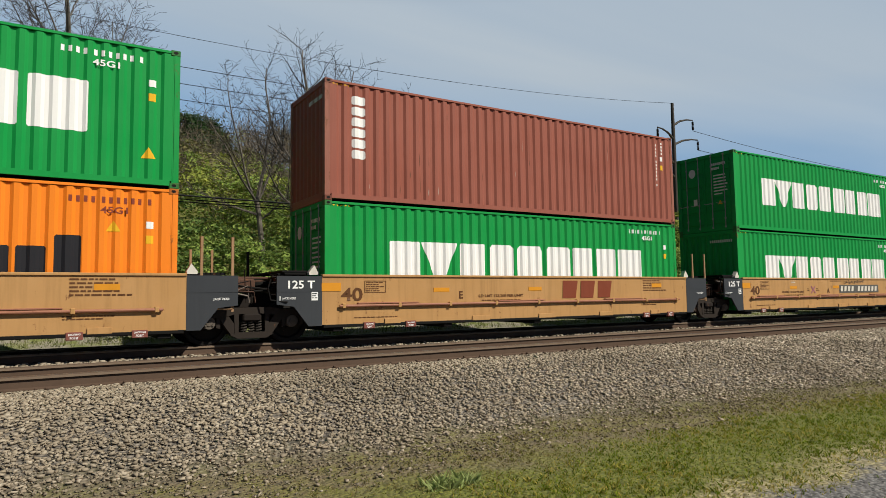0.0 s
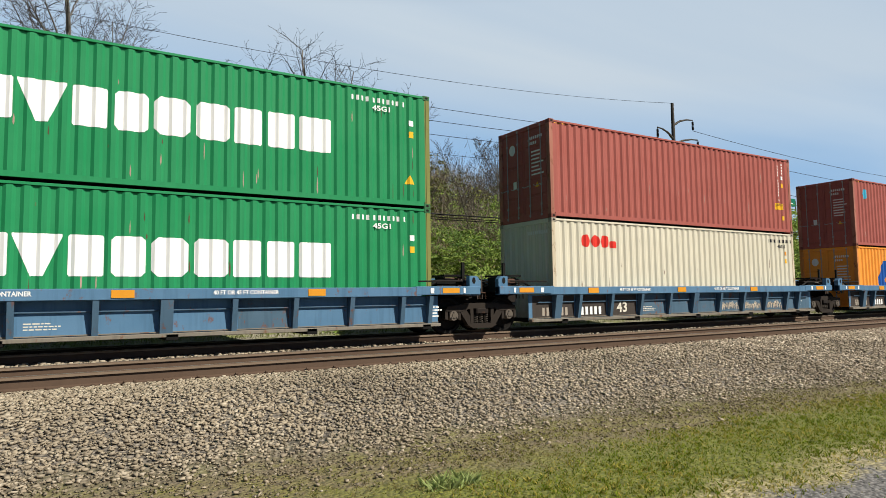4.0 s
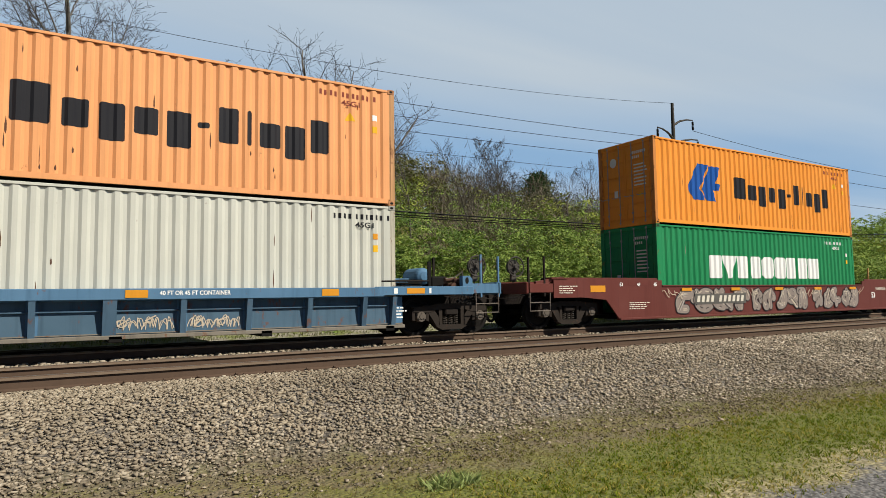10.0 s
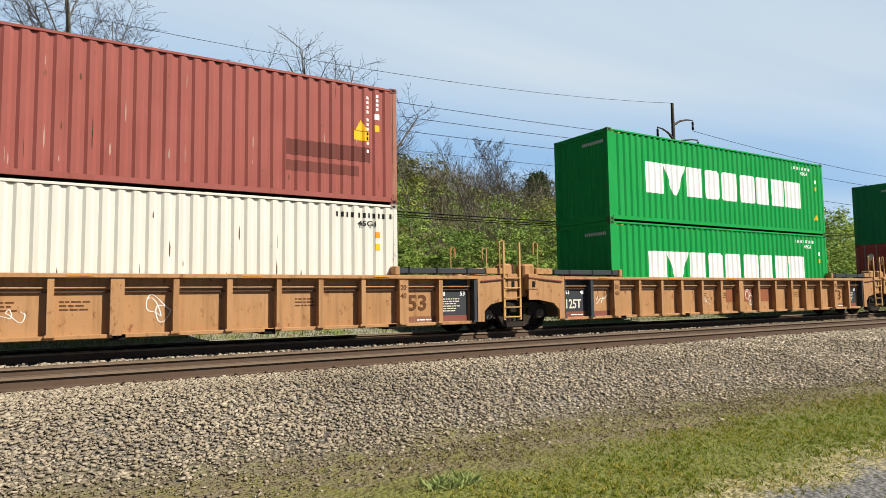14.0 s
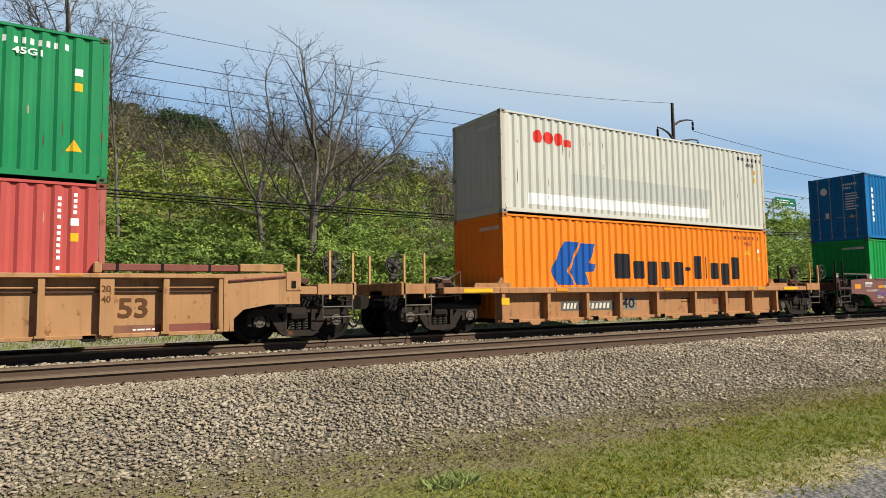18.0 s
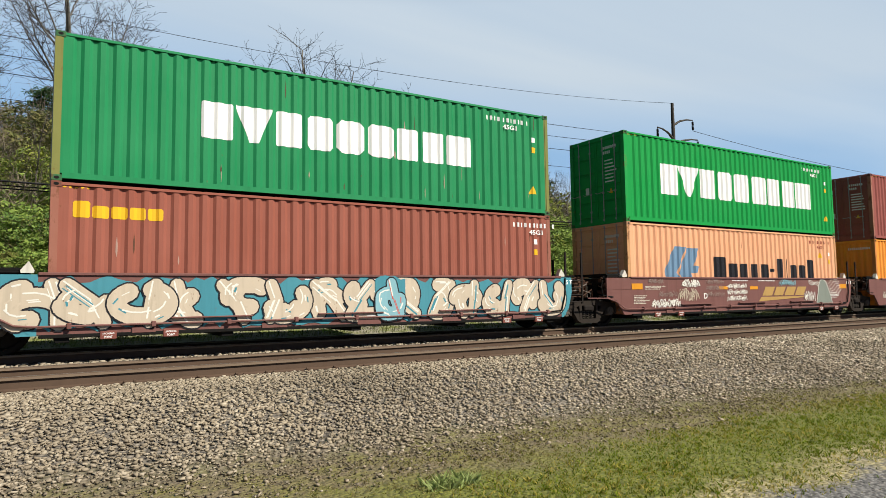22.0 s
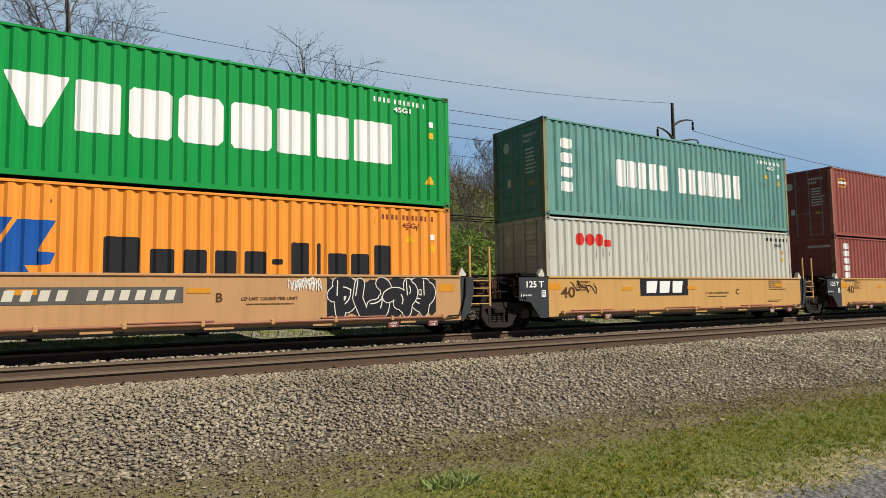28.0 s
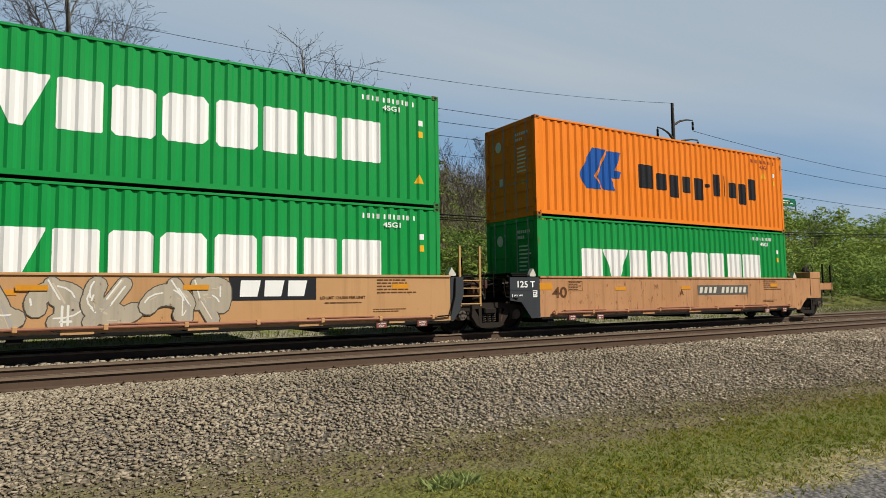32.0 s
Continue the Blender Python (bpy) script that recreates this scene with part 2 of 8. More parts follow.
@lru_cache(None)
def writing(text, size):
    """Flat letters of the built-in font, standing in x and z, as a mesh."""
    cu = bpy.data.curves.new("writing", "FONT")
    cu.body, cu.size, cu.resolution_u, cu.offset = text, size, 3, 0.022 * size
    ob = bpy.data.objects.new("writing", cu)
    scene.collection.objects.link(ob)
    bpy.context.view_layer.update()
    me = bpy.data.meshes.new_from_object(ob.evaluated_get(bpy.context.evaluated_depsgraph_get()))
    bpy.data.objects.remove(ob)
    me.transform(Matrix.Rotation(radians(90), 4, "X"))
    return me


def write(text, size, x, z, y, material, parent, stretch=1.0, slant=0.0):
    me = writing(text, size).copy()
    me.transform(Matrix.Diagonal((stretch, 1, 1, 1)))
    me.materials.clear()
    return tagged(part("lettering", me, material, parent, at=(x, y, z)), kind="stuff")


def write_to(text, x0, x1, z0, z1, y, material, parent):
    """Letters of the built-in font, fitted between x0 and x1, z0 and z1."""
    me = writing(text, 1.0).copy()
    xs, zs = [v.co.x for v in me.vertices], [v.co.z for v in me.vertices]
    kx, kz = (x1 - x0) / (max(xs) - min(xs)), (z1 - z0) / (max(zs) - min(zs))
    me.transform(Matrix.Diagonal((kx, 1, kz, 1)) @ Matrix.Translation((-min(xs), 0, -min(zs))))
    me.materials.clear()
    return tagged(part("lettering", me, material, parent, at=(x0, y, z0)), kind="stuff")


def bars(x0, x1, z0, z1, rows, y, material, parent, seed=1, name="fine_print"):
    """Print too small to read, as plain bars."""
    rnd = random.Random(seed)
    s = Shape()
    step = (z1 - z0) / rows
    for r in range(rows):
        x = x0
        end = x1 - rnd.random() * 0.35 * (x1 - x0) * (rows > 1)
        while x < end - 0.04:
            w = min(rnd.uniform(0.6, 2.4) * step, end - x)
            zz = z1 - (r + 1) * step
            s.face((x, y, zz + 0.36 * step), (x + w, y, zz + 0.36 * step), (x + w, y, zz + 0.78 * step), (x, y, zz + 0.78 * step))
            x += w + 0.35 * step
    return part(name, s, material, parent)


MOVERS = []      # things that ride with the train: thing, place along the train, y, z
WHEELS = []      # wheelsets: object, its place in its thing


def rides(name, s, z, label, category, group):
    ob = new(name)
    ob.empty_display_size = 0.3
    MOVERS.append((ob, s, TRACK_FAR, RAIL + z))
    ob.location = (s, TRACK_FAR, RAIL + z)
    return tagged(ob, label, category, group)

# ---- containers ----
SKIN = {}
LONG, WIDE = 12.192, 2.438
PITCH, DEEP = 0.278, 0.041
SIDE_Y = -WIDE / 2 + 0.012


def wave_points(a, b):
    """Breaks of the trapezoid wave between a and b: (along, depth)."""
    pts = [(a, 0.0)]
    n = int((b - a) / PITCH)
    off = a + ((b - a) - n * PITCH) / 2
    for i in range(n):
        x = off + i * PITCH
        pts += [(x + 0.044, 0.0), (x + 0.104, DEEP), (x + 0.174, DEEP), (x + 0.234, 0.0)]
    pts.append((b, 0.0))
    return pts


SIDE_WAVE = wave_points(0.13, LONG - 0.13)
END_WAVE = wave_points(-WIDE / 2 + 0.10, WIDE / 2 - 0.10)
WAVE_X = np.array([p[0] for p in SIDE_WAVE])
WAVE_D = np.array([p[1] for p in SIDE_WAVE])


def side_panel(h):
    s = Shape()
    for (xa, da), (xb, db) in zip(SIDE_WAVE, SIDE_WAVE[1:]):
        s.face((xa, SIDE_Y + da, 0.15), (xb, SIDE_Y + db, 0.15), (xb, SIDE_Y + db, h - 0.09), (xa, SIDE_Y + da, h - 0.09))
    return s


def far_panel(h):
    s = Shape()
    for (xa, da), (xb, db) in zip(SIDE_WAVE, SIDE_WAVE[1:]):
        s.face((xa, -SIDE_Y - da, 0.15), (xb, -SIDE_Y - db, 0.15), (xb, -SIDE_Y - db, h - 0.09), (xa, -SIDE_Y - da, h - 0.09))
    return s


def end_panel(h):
    s = Shape()
    for (ya, da), (yb, db) in zip(END_WAVE, END_WAVE[1:]):
        s.face((0.03 + da, ya, 0.20), (0.03 + db, yb, 0.20), (0.03 + db, yb, h - 0.13), (0.03 + da, ya, h - 0.13))
    return s


def roof(h):
    s = Shape()
    n = 56
    for i in range(n):
        x0 = 0.08 + (LONG - 0.16) * i / n
        x1 = 0.08 + (LONG - 0.16) * (i + 1) / n
        z0, z1 = h - 0.030 - 0.018 * (i % 2), h - 0.030 - 0.018 * ((i + 1) % 2)
        s.face((x0, -1.17, z0), (x1, -1.17, z1), (x1, 1.17, z1), (x0, 1.17, z0))
    return s


def under(h):
    return Shape().box(0.12, LONG - 0.12, -1.15, 1.15, 0.06, 0.16)


def corner_post(h):
    s = Shape().plate([(0.0, 0.118), (0.105, 0.118), (0.105, h - 0.118), (0.0, h - 0.118)], -WIDE / 2, -WIDE / 2 + 0.15)
    s.plate([(0.105, 0.118), (0.135, 0.118), (0.135, h - 0.118), (0.105, h - 0.118)], -WIDE / 2 + 0.010, -WIDE / 2 + 0.05)
    return s


def casting():
    s = Shape().box(-0.004, 0.178, -WIDE / 2 - 0.004, -WIDE / 2 + 0.158, 0.0, 0.118, 0.008)
    return s


def casting_hole():
    """A flat dark oval painted for the shaded slot of a corner casting, on its long face."""
    s = Shape()
    s.face(*[(0.087 + 0.045 * math.cos(i * math.pi / 6), -WIDE / 2 - 0.006, 0.060 + 0.030 * math.sin(i * math.pi / 6)) for i in range(12)])
    return s


def top_rail(h):
    s = Shape().box(0.17, LONG - 0.17, -WIDE / 2 + 0.002, -WIDE / 2 + 0.062, h - 0.080, h - 0.022, 0.006)
    return s


def bottom_rail(h):
    s = Shape().box(0.17, LONG - 0.17, -WIDE / 2 + 0.002, -WIDE / 2 + 0.012, 0.055, 0.165)
    s.box(0.17, LONG - 0.17, -WIDE / 2 + 0.012, -WIDE / 2 + 0.070, 0.055, 0.065)
    return s


def end_header(h):
    return Shape().box(0.004, 0.11, -1.07, 1.07, h - 0.135, h - 0.006, 0.006)


def end_sill(h):
    return Shape().box(0.004, 0.11, -1.07, 1.07, 0.005, 0.20, 0.006)


def door_leaf(h, side):
    y0, y1 = (-1.10, -0.008) if side < 0 else (0.008, 1.10)
    s = Shape()
    s.box(0.045, 0.085, y0, y1, 0.20, h - 0.14)
    n = 5
    for i in range(n):
        z0 = 0.24 + (h - 0.44) * i / n
        s.box(0.022, 0.046, y0 + 0.08, y1 - 0.08, z0 + 0.035, z0 + (h - 0.44) / n - 0.035, 0.010)
    for k in range(4):
        z = 0.42 + (h - 0.84) * k / 3
        ya = y0 if side < 0 else y1 - 0.10
        s.box(0.000, 0.045, ya, ya + 0.10, z, z + 0.07)
    return s


def lock_rod(h):
    s = Shape().rod((0.012, 0, 0.09), (0.012, 0, h - 0.09), 0.017, 6)
    for z in (0.11, 0.42, 1.0, h - 0.5, h - 0.12):
        s.box(-0.004, 0.030, -0.035, 0.035, z, z + 0.06)
    s.pipe([(0.0, 0.0, 1.05), (-0.004, 0.26, 1.02), (-0.004, 0.34, 1.06)], 0.012, 5)
    return s


def on_side(shapes, material, parent, name="marking", lift=0.004, label=""):
    """Painted shapes on the near waved side: trapezoids (x0, x1, low0, high0, low1, high1)."""
    s = Shape()
    for x0, x1, lo0, hi0, lo1, hi1 in shapes:
        cuts = [x0] + [x for x in WAVE_X if x0 < x < x1] + [x1]
        for a, b in zip(cuts, cuts[1:]):
            fa, fb = (a - x0) / (x1 - x0), (b - x0) / (x1 - x0)
            ya, yb = (SIDE_Y + float(np.interp(q, WAVE_X, WAVE_D)) - lift for q in (a, b))
            s.face((a, ya, lo0 + (lo1 - lo0) * fa), (b, yb, lo0 + (lo1 - lo0) * fb), (b, yb, hi0 + (hi1 - hi0) * fb), (a, ya, hi0 + (hi1 - hi0) * fa))
    return part(name, s, material, parent, label)


def rect(x0, x1, z0, z1):
    return [(x0, x1, z0, z1, z0, z1)]


def chipped(x0, x1, z0, z1, c=0.05):
    """A block with cut corners."""
    return [(x0, x0 + c, z0 + c, z1 - c, z0, z1), (x0 + c, x1 - c, z0, z1, z0, z1), (x1 - c, x1, z0, z1, z0 + c, z1 - c)]


def disc(cx, cz, r, n=10, rz=None):
    rz = rz or r
    out = []
    for i in range(n):
        a, b = -1 + 2 * i / n, -1 + 2 * (i + 1) / n
        ha, hb = math.sqrt(max(0, 1 - a * a)) * rz, math.sqrt(max(0, 1 - b * b)) * rz
        out.append((cx + a * r, cx + b * r, cz - ha, cz + ha, cz - hb, cz + hb))
    return out


# the lines' names stand as plain blocks of their size and colour
NINE = [(0.0, 0.100), (0.103, 0.224), (0.232, 0.325), (0.337, 0.432), (0.441, 0.548), (0.560, 0.664), (0.674, 0.766), (0.778, 0.872), (0.884, 1.0)]


def nine_blocks(box, x0, x1, z0, z1, material):
    w = x1 - x0
    for k, (a, b) in enumerate(NINE):
        a, b = x0 + a * w + 0.02, x0 + b * w - 0.02
        if k == 1:
            m = (a + b) / 2
            on_side([(a, m - 0.1, z1 - 0.05, z1, z0, z1), (m - 0.1, m + 0.1, z0, z1, z0, z1), (m + 0.1, b, z0, z1, z1 - 0.05, z1)], material, box, "name_block")
        else:
            on_side(chipped(a, b, z0, z1, 0.12 if k == 4 else 0.08 if k in (3, 5) else 0.03), material, box, "name_block")


def arrow_and_bars(box, blue, dark, x=1.70, z=0.92, drop=0.0):
    """A blue arrowhead of three pieces and eleven dark blocks."""
    w, h, z = 1.78, 1.26, z - drop
    left = [(0.0, 0.137, 0.32, 0.32, 0.0, 0.635), (0.137, 0.295, 0.0, 0.635, 0.0, 1.0), (0.295, 0.35, 0.0, 1.0, 0.0, 1.0), (0.35, 0.40, 0.0, 0.32, 0.0, 0.23), (0.35, 0.436, 0.32, 1.0, 0.51, 1.0), (0.40, 0.51, 0.0, 0.23, 0.0, 0.0), (0.436, 0.62, 0.51, 1.0, 0.99, 0.99)]
    right = [(0.40, 0.475, 0.30, 0.30, 0.16, 0.50), (0.475, 0.56, 0.16, 0.50, 0.0, 0.71), (0.56, 0.66, 0.0, 0.71, 0.0, 0.97), (0.66, 0.735, 0.0, 0.97, 0.0, 0.97), (0.735, 0.85, 0.30, 0.97, 0.305, 0.97), (0.735, 0.85, 0.0, 0.30, 0.0, 0.0), (0.84, 0.96, 0.305, 0.505, 0.32, 0.495), (0.85, 1.0, 0.54, 0.97, 0.965, 0.97), (0.96, 1.0, 0.32, 0.495, 0.48, 0.49)]
    for piece in (left, right):
        on_side([(x + w * a, x + w * b, z + h * c, z + h * d, z + h * e, z + h * f) for a, b, c, d, e, f in piece], blue, box, "emblem")
    lo, xh, cap = 1.11 - drop, 1.66 - drop, 1.88 - drop
    spec = [(4.26, 4.94, lo, cap), (5.09, 5.58, lo, xh), (5.72, 6.22, lo - 0.20, xh), (6.34, 6.83, lo, xh), (6.95, 7.46, lo - 0.20, xh), (7.55, 7.83, lo + 0.27, lo + 0.39),
            (7.98, 8.44, lo, cap), (8.58, 8.72, lo, cap), (8.85, 9.36, lo, xh), (9.42, 9.93, lo - 0.20, xh), (10.02, 10.50, lo, cap)]
    for k, (a, b, z0, z1) in enumerate(spec):
        on_side(chipped(a + 0.02, b - 0.02, z0, z1, 0.03), dark, box, "name_block")


def four_rounds(box, x0=1.15, z=2.27, r=0.195):
    for k in range(3):
        on_side(disc(x0 + r + k * 0.385, z, r * 0.95, 8), red_mark, box, "name_block")
    on_side(chipped(x0 + 1.19, x0 + 1.48, z - 0.19, z + 0.02, 0.03), red_mark, box, "name_block")


def serial(box, h, material, upright=False, x=10.05, seed=0):
    """The box's own number, as plain bars, and its type code."""
    rnd = random.Random(seed)
    if upright:
        for k in range(11):
            z = h - 0.30 - 0.115 * k - (0.08 if k > 3 else 0) - (0.08 if k > 9 else 0)
            on_side(rect(11.385, 11.445, z - 0.070, z), material, box, "number_bar")
        for k in range(4):
            z = h - 0.22 - 0.11 * k
            on_side(rect(11.645, 11.705, z - 0.070, z), material, box, "number_bar")
    else:
        x1 = x
        for k in range(11):
            on_side(rect(x1, x1 + 0.060, h - 0.37, h - 0.25), material, box, "number_bar")
            x1 += 0.128 + (0.05 if k in (3, 9) else 0)
        write_to("45G1", x + 0.54, x + 1.02, h - 0.57, h - 0.44, SIDE_Y - 0.004, material, box)
    zs = h - 0.72
    on_side(rect(11.60, 11.74, zs - 0.12, zs + 0.02), white_mark if material is not ink else amber_mark, box, "sticker")
    on_side(rect(11.60, 11.74, zs - 0.42, zs - 0.26), yellow_mark, box, "sticker", label="yellow height sticker")


def warning(box, x, z, size=0.26):
    on_side([(x - size / 2, x, z, z + 0.02, z, z + size * 0.88), (x, x + size / 2, z, z + size * 0.88, z, z + 0.02)], yellow_mark, box, "warning_triangle", label="yellow warning triangle")


def stripes(box, h, x=0.2):
    for k in range(5):
        on_side([(x + 0.10 * k, x + 0.05 + 0.10 * k, h - 0.125, h - 0.095, h - 0.115, h - 0.095)], yellow_mark, box, "hazard_stripe", 0.006)


def container(s, base, h, colour, doors, label, marks, seed):
    col, wear = COLOURS[colour]
    rnd = random.Random(seed)
    skin = paint(colour + "_steel", col, wear)
    box = rides("shipping_container", s, base, label, "shipping container", "containers on the train")
    SKIN[box.name] = skin
    hk = round(h, 3)
    posts = {"maroon": (0.30, 0.125, 0.085), "maroon_pale": (0.33, 0.135, 0.095), "brown": (0.27, 0.105, 0.072), "red": (0.36, 0.10, 0.08), "teal": (0.21, 0.225, 0.130), "orange": (0.52, 0.20, 0.055), "orange_pale": (0.50, 0.27, 0.125), "orange_pink": (0.50, 0.27, 0.125), "cream": (0.50, 0.43, 0.31), "grey": (0.44, 0.41, 0.33)}
    bleached = colour == "green_old" and seed in (6, 7, 29)
    post_skin = paint("sun_bleached_post", (0.185, 0.190, 0.055), 0.7) if bleached else paint(colour + "_post", posts.get(colour, col), min(1.15, wear + 0.65))
    cast_skin = paint(colour + "_casting", tuple(0.5 * a + 0.5 * b for a, b in zip(col, (0.055, 0.030, 0.020))), 1.0)
    shared_part(("side", hk), "side_panel", lambda: side_panel(h), skin, box)
    shared_part(("far", hk), "side_panel", lambda: far_panel(h), skin, box)
    shared_part(("roof", hk), "roof_panel", lambda: roof(h), skin, box)
    shared_part(("under", hk), "floor_frame", lambda: under(h), black_steel, box)
    flip = Matrix.Diagonal((1, -1, 1, 1))
    for far in (False, True):
        for right in (False, True):
            m = (Matrix.Translation((LONG, 0, 0)) @ Matrix.Diagonal((-1, 1, 1, 1)) if right else Matrix.Identity(4)) @ (flip if far else Matrix.Identity(4))

            def turned(maker, m=m):
                sh = maker()
                sh.v = [tuple(m @ Vector(p)) for p in sh.v]
                return sh
            shared_part(("post", hk, far, right), "corner_post", lambda: turned(lambda: corner_post(h)), post_skin, box)
            for top in (0, 1):
                at = (0, 0, h - 0.118) if top else None
                c = shared_part(("cast", far, right), "corner_casting", lambda: turned(casting), cast_skin, box, at=at)
                if not far:
                    shared_part(("hole", right), "slot", lambda: turned(casting_hole), black_steel, c)
        shared_part(("trail", hk, far), "top_rail", lambda: turned(lambda: top_rail(h), flip if far else Matrix.Identity(4)), skin, box)
        shared_part(("brail", hk, far), "bottom_rail", lambda: turned(lambda: bottom_rail(h), flip if far else Matrix.Identity(4)), skin, box)
    mirror = Matrix.Translation((LONG, 0, 0)) @ Matrix.Diagonal((-1, 1, 1, 1))

    def at_end(maker, right):
        sh = maker()
        if right:
            sh.v = [tuple(mirror @ Vector(p)) for p in sh.v]
        return sh
    for right in (False, True):
        shared_part(("ehead", hk, right), "end_header", lambda: at_end(lambda: end_header(h), right), skin, box)
        shared_part(("esill", hk, right), "end_sill", lambda: at_end(lambda: end_sill(h), right), skin, box)
        if right == doors:
            shared_part(("end", hk, right), "end_panel", lambda: at_end(lambda: end_panel(h), right), skin, box)
        else:
            for side in (-1, 1):
                leaf = shared_part(("leaf", hk, right, side), "door", lambda: at_end(lambda: door_leaf(h, side), right), skin, box)
                if not right:
                    for y in (0.28, 0.80):
                        shared_part(("rod", hk), "lock_rod", lambda: lock_rod(h), COOL_ROD, leaf, at=(0.0, side * y, 0))
    if doors:
        # number and weights on the near leaf, a round mark and a plate on the far one
        for k in range(2):
            s2 = Shape()
            for j in range(7 - 3 * k):
                y = -0.30 - 0.085 * j
                s2.face((0.018, y, h - 0.46 - 0.16 * k), (0.018, y - 0.055, h - 0.46 - 0.16 * k), (0.018, y - 0.055, h - 0.37 - 0.16 * k), (0.018, y, h - 0.37 - 0.16 * k))
            tagged(part("fine_print", s2, dim_print, box), kind="stuff")
        rows = Shape().face((0.018, 0.52, 1.05), (0.018, 0.36, 1.05), (0.018, 0.36, 1.28), (0.018, 0.52, 1.28))
        for k in range(7):
            z, w = h - 0.86 - 0.115 * k, 0.34 + 0.24 * rnd.random()
            rows.face((0.018, -0.36, z), (0.018, -0.36 - w, z), (0.018, -0.36 - w, z + 0.045), (0.018, -0.36, z + 0.045))
        tagged(part("fine_print", rows, dim_print, box), kind="stuff")
        part("door_sticker", Shape().face((0.017, -0.52, 0.98), (0.017, -0.70, 0.98), (0.017, -0.61, 1.14)), yellow_mark, box)
        if rnd.random() < 0.5:
            part("door_emblem", Shape().face(*[(0.018, 0.55 + 0.15 * math.cos(a * math.pi / 6), h - 0.62 + 0.17 * math.sin(a * math.pi / 6)) for a in range(12)]), dim_print, box)
    else:
        rows = Shape()
        for k in range(11):
            y = 0.10 + 0.085 * k
            rows.face((0.024, -y, h - 0.43), (0.024, -y - 0.05, h - 0.43), (0.024, -y - 0.05, h - 0.33), (0.024, -y, h - 0.33))
        tagged(part("fine_print", rows, dim_print, box), kind="stuff")
    marks(box, h)
    if wear > 0.2:
        scuffs(box, h, seed, colour)
    return box


def scuffs(box, h, seed, colour):
    """Scraped ridges: short upright slivers of bare, rusted or pale steel."""
    rnd = random.Random(seed + 500)
    pale = colour in ("maroon", "maroon_pale", "brown", "red", "green_old", "blue")
    rows = {"rust": [], "pale": []}
    for k in range(rnd.randint(16, 34)):
        x = 0.3 + PITCH * rnd.randint(1, 41) + rnd.uniform(-0.03, 0.03)
        z = 0.25 + (h - 0.6) * rnd.random() ** 1.8
        long, thin = rnd.uniform(0.08, 0.36), rnd.uniform(0.006, 0.018)
        kind = "pale" if pale and rnd.random() < 0.55 else "rust"
        rows[kind] += [(x, x + thin, z, z + 0.4 * long, z - 0.3 * long, z + long), (x + thin, x + 2 * thin, z - 0.3 * long, z + long, z, z + 0.5 * long)]
    for kind, m in (("rust", scuff_rust), ("pale", scuff_pale)):
        if rows[kind]:
            tagged(on_side(rows[kind], m, box, "scuff", 0.003), kind="stuff")


scuff_rust = paint("scuffed_rust", (0.10, 0.050, 0.032), 0.4)
scuff_pale = paint("scuffed_primer", (0.36, 0.24, 0.20), 0.4)
dim_print = paint("dull_print", (0.66, 0.66, 0.62), 0.3)
COOL_ROD = paint("galvanised_rod", (0.30, 0.30, 0.29), 0.3, 0.5)

# ---- running gear ----
WHEEL_R = 0.483


def wheelset_shape():
    s = Shape()
    for side in (-1, 1):
        ring = [(0.09, 0.80), (0.15, 0.80), (0.17, 0.765), (0.36, 0.735), (0.395, 0.790), (0.465, 0.790), (0.483, 0.775), (0.485, 0.700), (0.510, 0.680), (0.500, 0.660), (0.395, 0.662), (0.36, 0.710), (0.15, 0.690), (0.09, 0.665)]
        s.lathe([(r, side * y) for r, y in ring], n=32)
    s.rod((0, -0.98, 0), (0, 0.98, 0), 0.085, 14)
    return s


def bearing():
    s = Shape()
    s.lathe([(0.0, -1.16), (0.06, -1.16), (0.07, -1.14), (0.125, -1.14), (0.135, -1.10), (0.135, -0.98), (0.09, -0.96)], n=18)
    for k in range(3):
        a = radians(90 + 120 * k)
        s.rod((0.085 * math.cos(a), -1.165, 0.085 * math.sin(a)), (0.085 * math.cos(a), -1.13, 0.085 * math.sin(a)), 0.022, 6)
    return s


def sideframe(y):
    """Cast side frame: pedestal arms, arched top, sagging bottom, with its window."""
    o0, o1 = y - 0.09, y + 0.09
    s = Shape()
    s.plate([(-1.12, 0.60), (-1.10, 0.72), (-0.62, 0.76), (-0.40, 0.80), (0.40, 0.80), (0.62, 0.76), (1.10, 0.72), (1.12, 0.60), (0.66, 0.58), (0.36, 0.66), (-0.36, 0.66), (-0.66, 0.58)], o0, o1)
    for sg in (-1, 1):
        s.plate([(sg * 0.70, 0.60), (sg * 0.50, 0.64), (sg * 0.27, 0.30), (sg * 0.30, 0.18), (sg * 0.42, 0.20)], o0 + 0.01, o1 - 0.01)
        s.plate([(sg * 0.38, 0.68), (sg * 0.28, 0.68), (sg * 0.28, 0.24), (sg * 0.36, 0.24)], o0, o1)
        s.plate([(sg * 1.14, 0.66), (sg * 1.06, 0.66), (sg * 1.06, 0.38), (sg * 1.14, 0.40)], o0 + 0.02, o1 - 0.02)
        s.plate([(sg * 0.74, 0.66), (sg * 0.66, 0.66), (sg * 0.66, 0.36), (sg * 0.74, 0.38)], o0 + 0.02, o1 - 0.02)
        s.box(*sorted((sg * 0.76, sg * 1.04)), o0 + 0.02, o1 - 0.02, 0.57, 0.68, 0.01)
    s.plate([(-0.46, 0.22), (-0.30, 0.14), (0.30, 0.14), (0.46, 0.22), (0.30, 0.27), (-0.30, 0.27)], o0 - 0.02, o1 + 0.02)
    return s


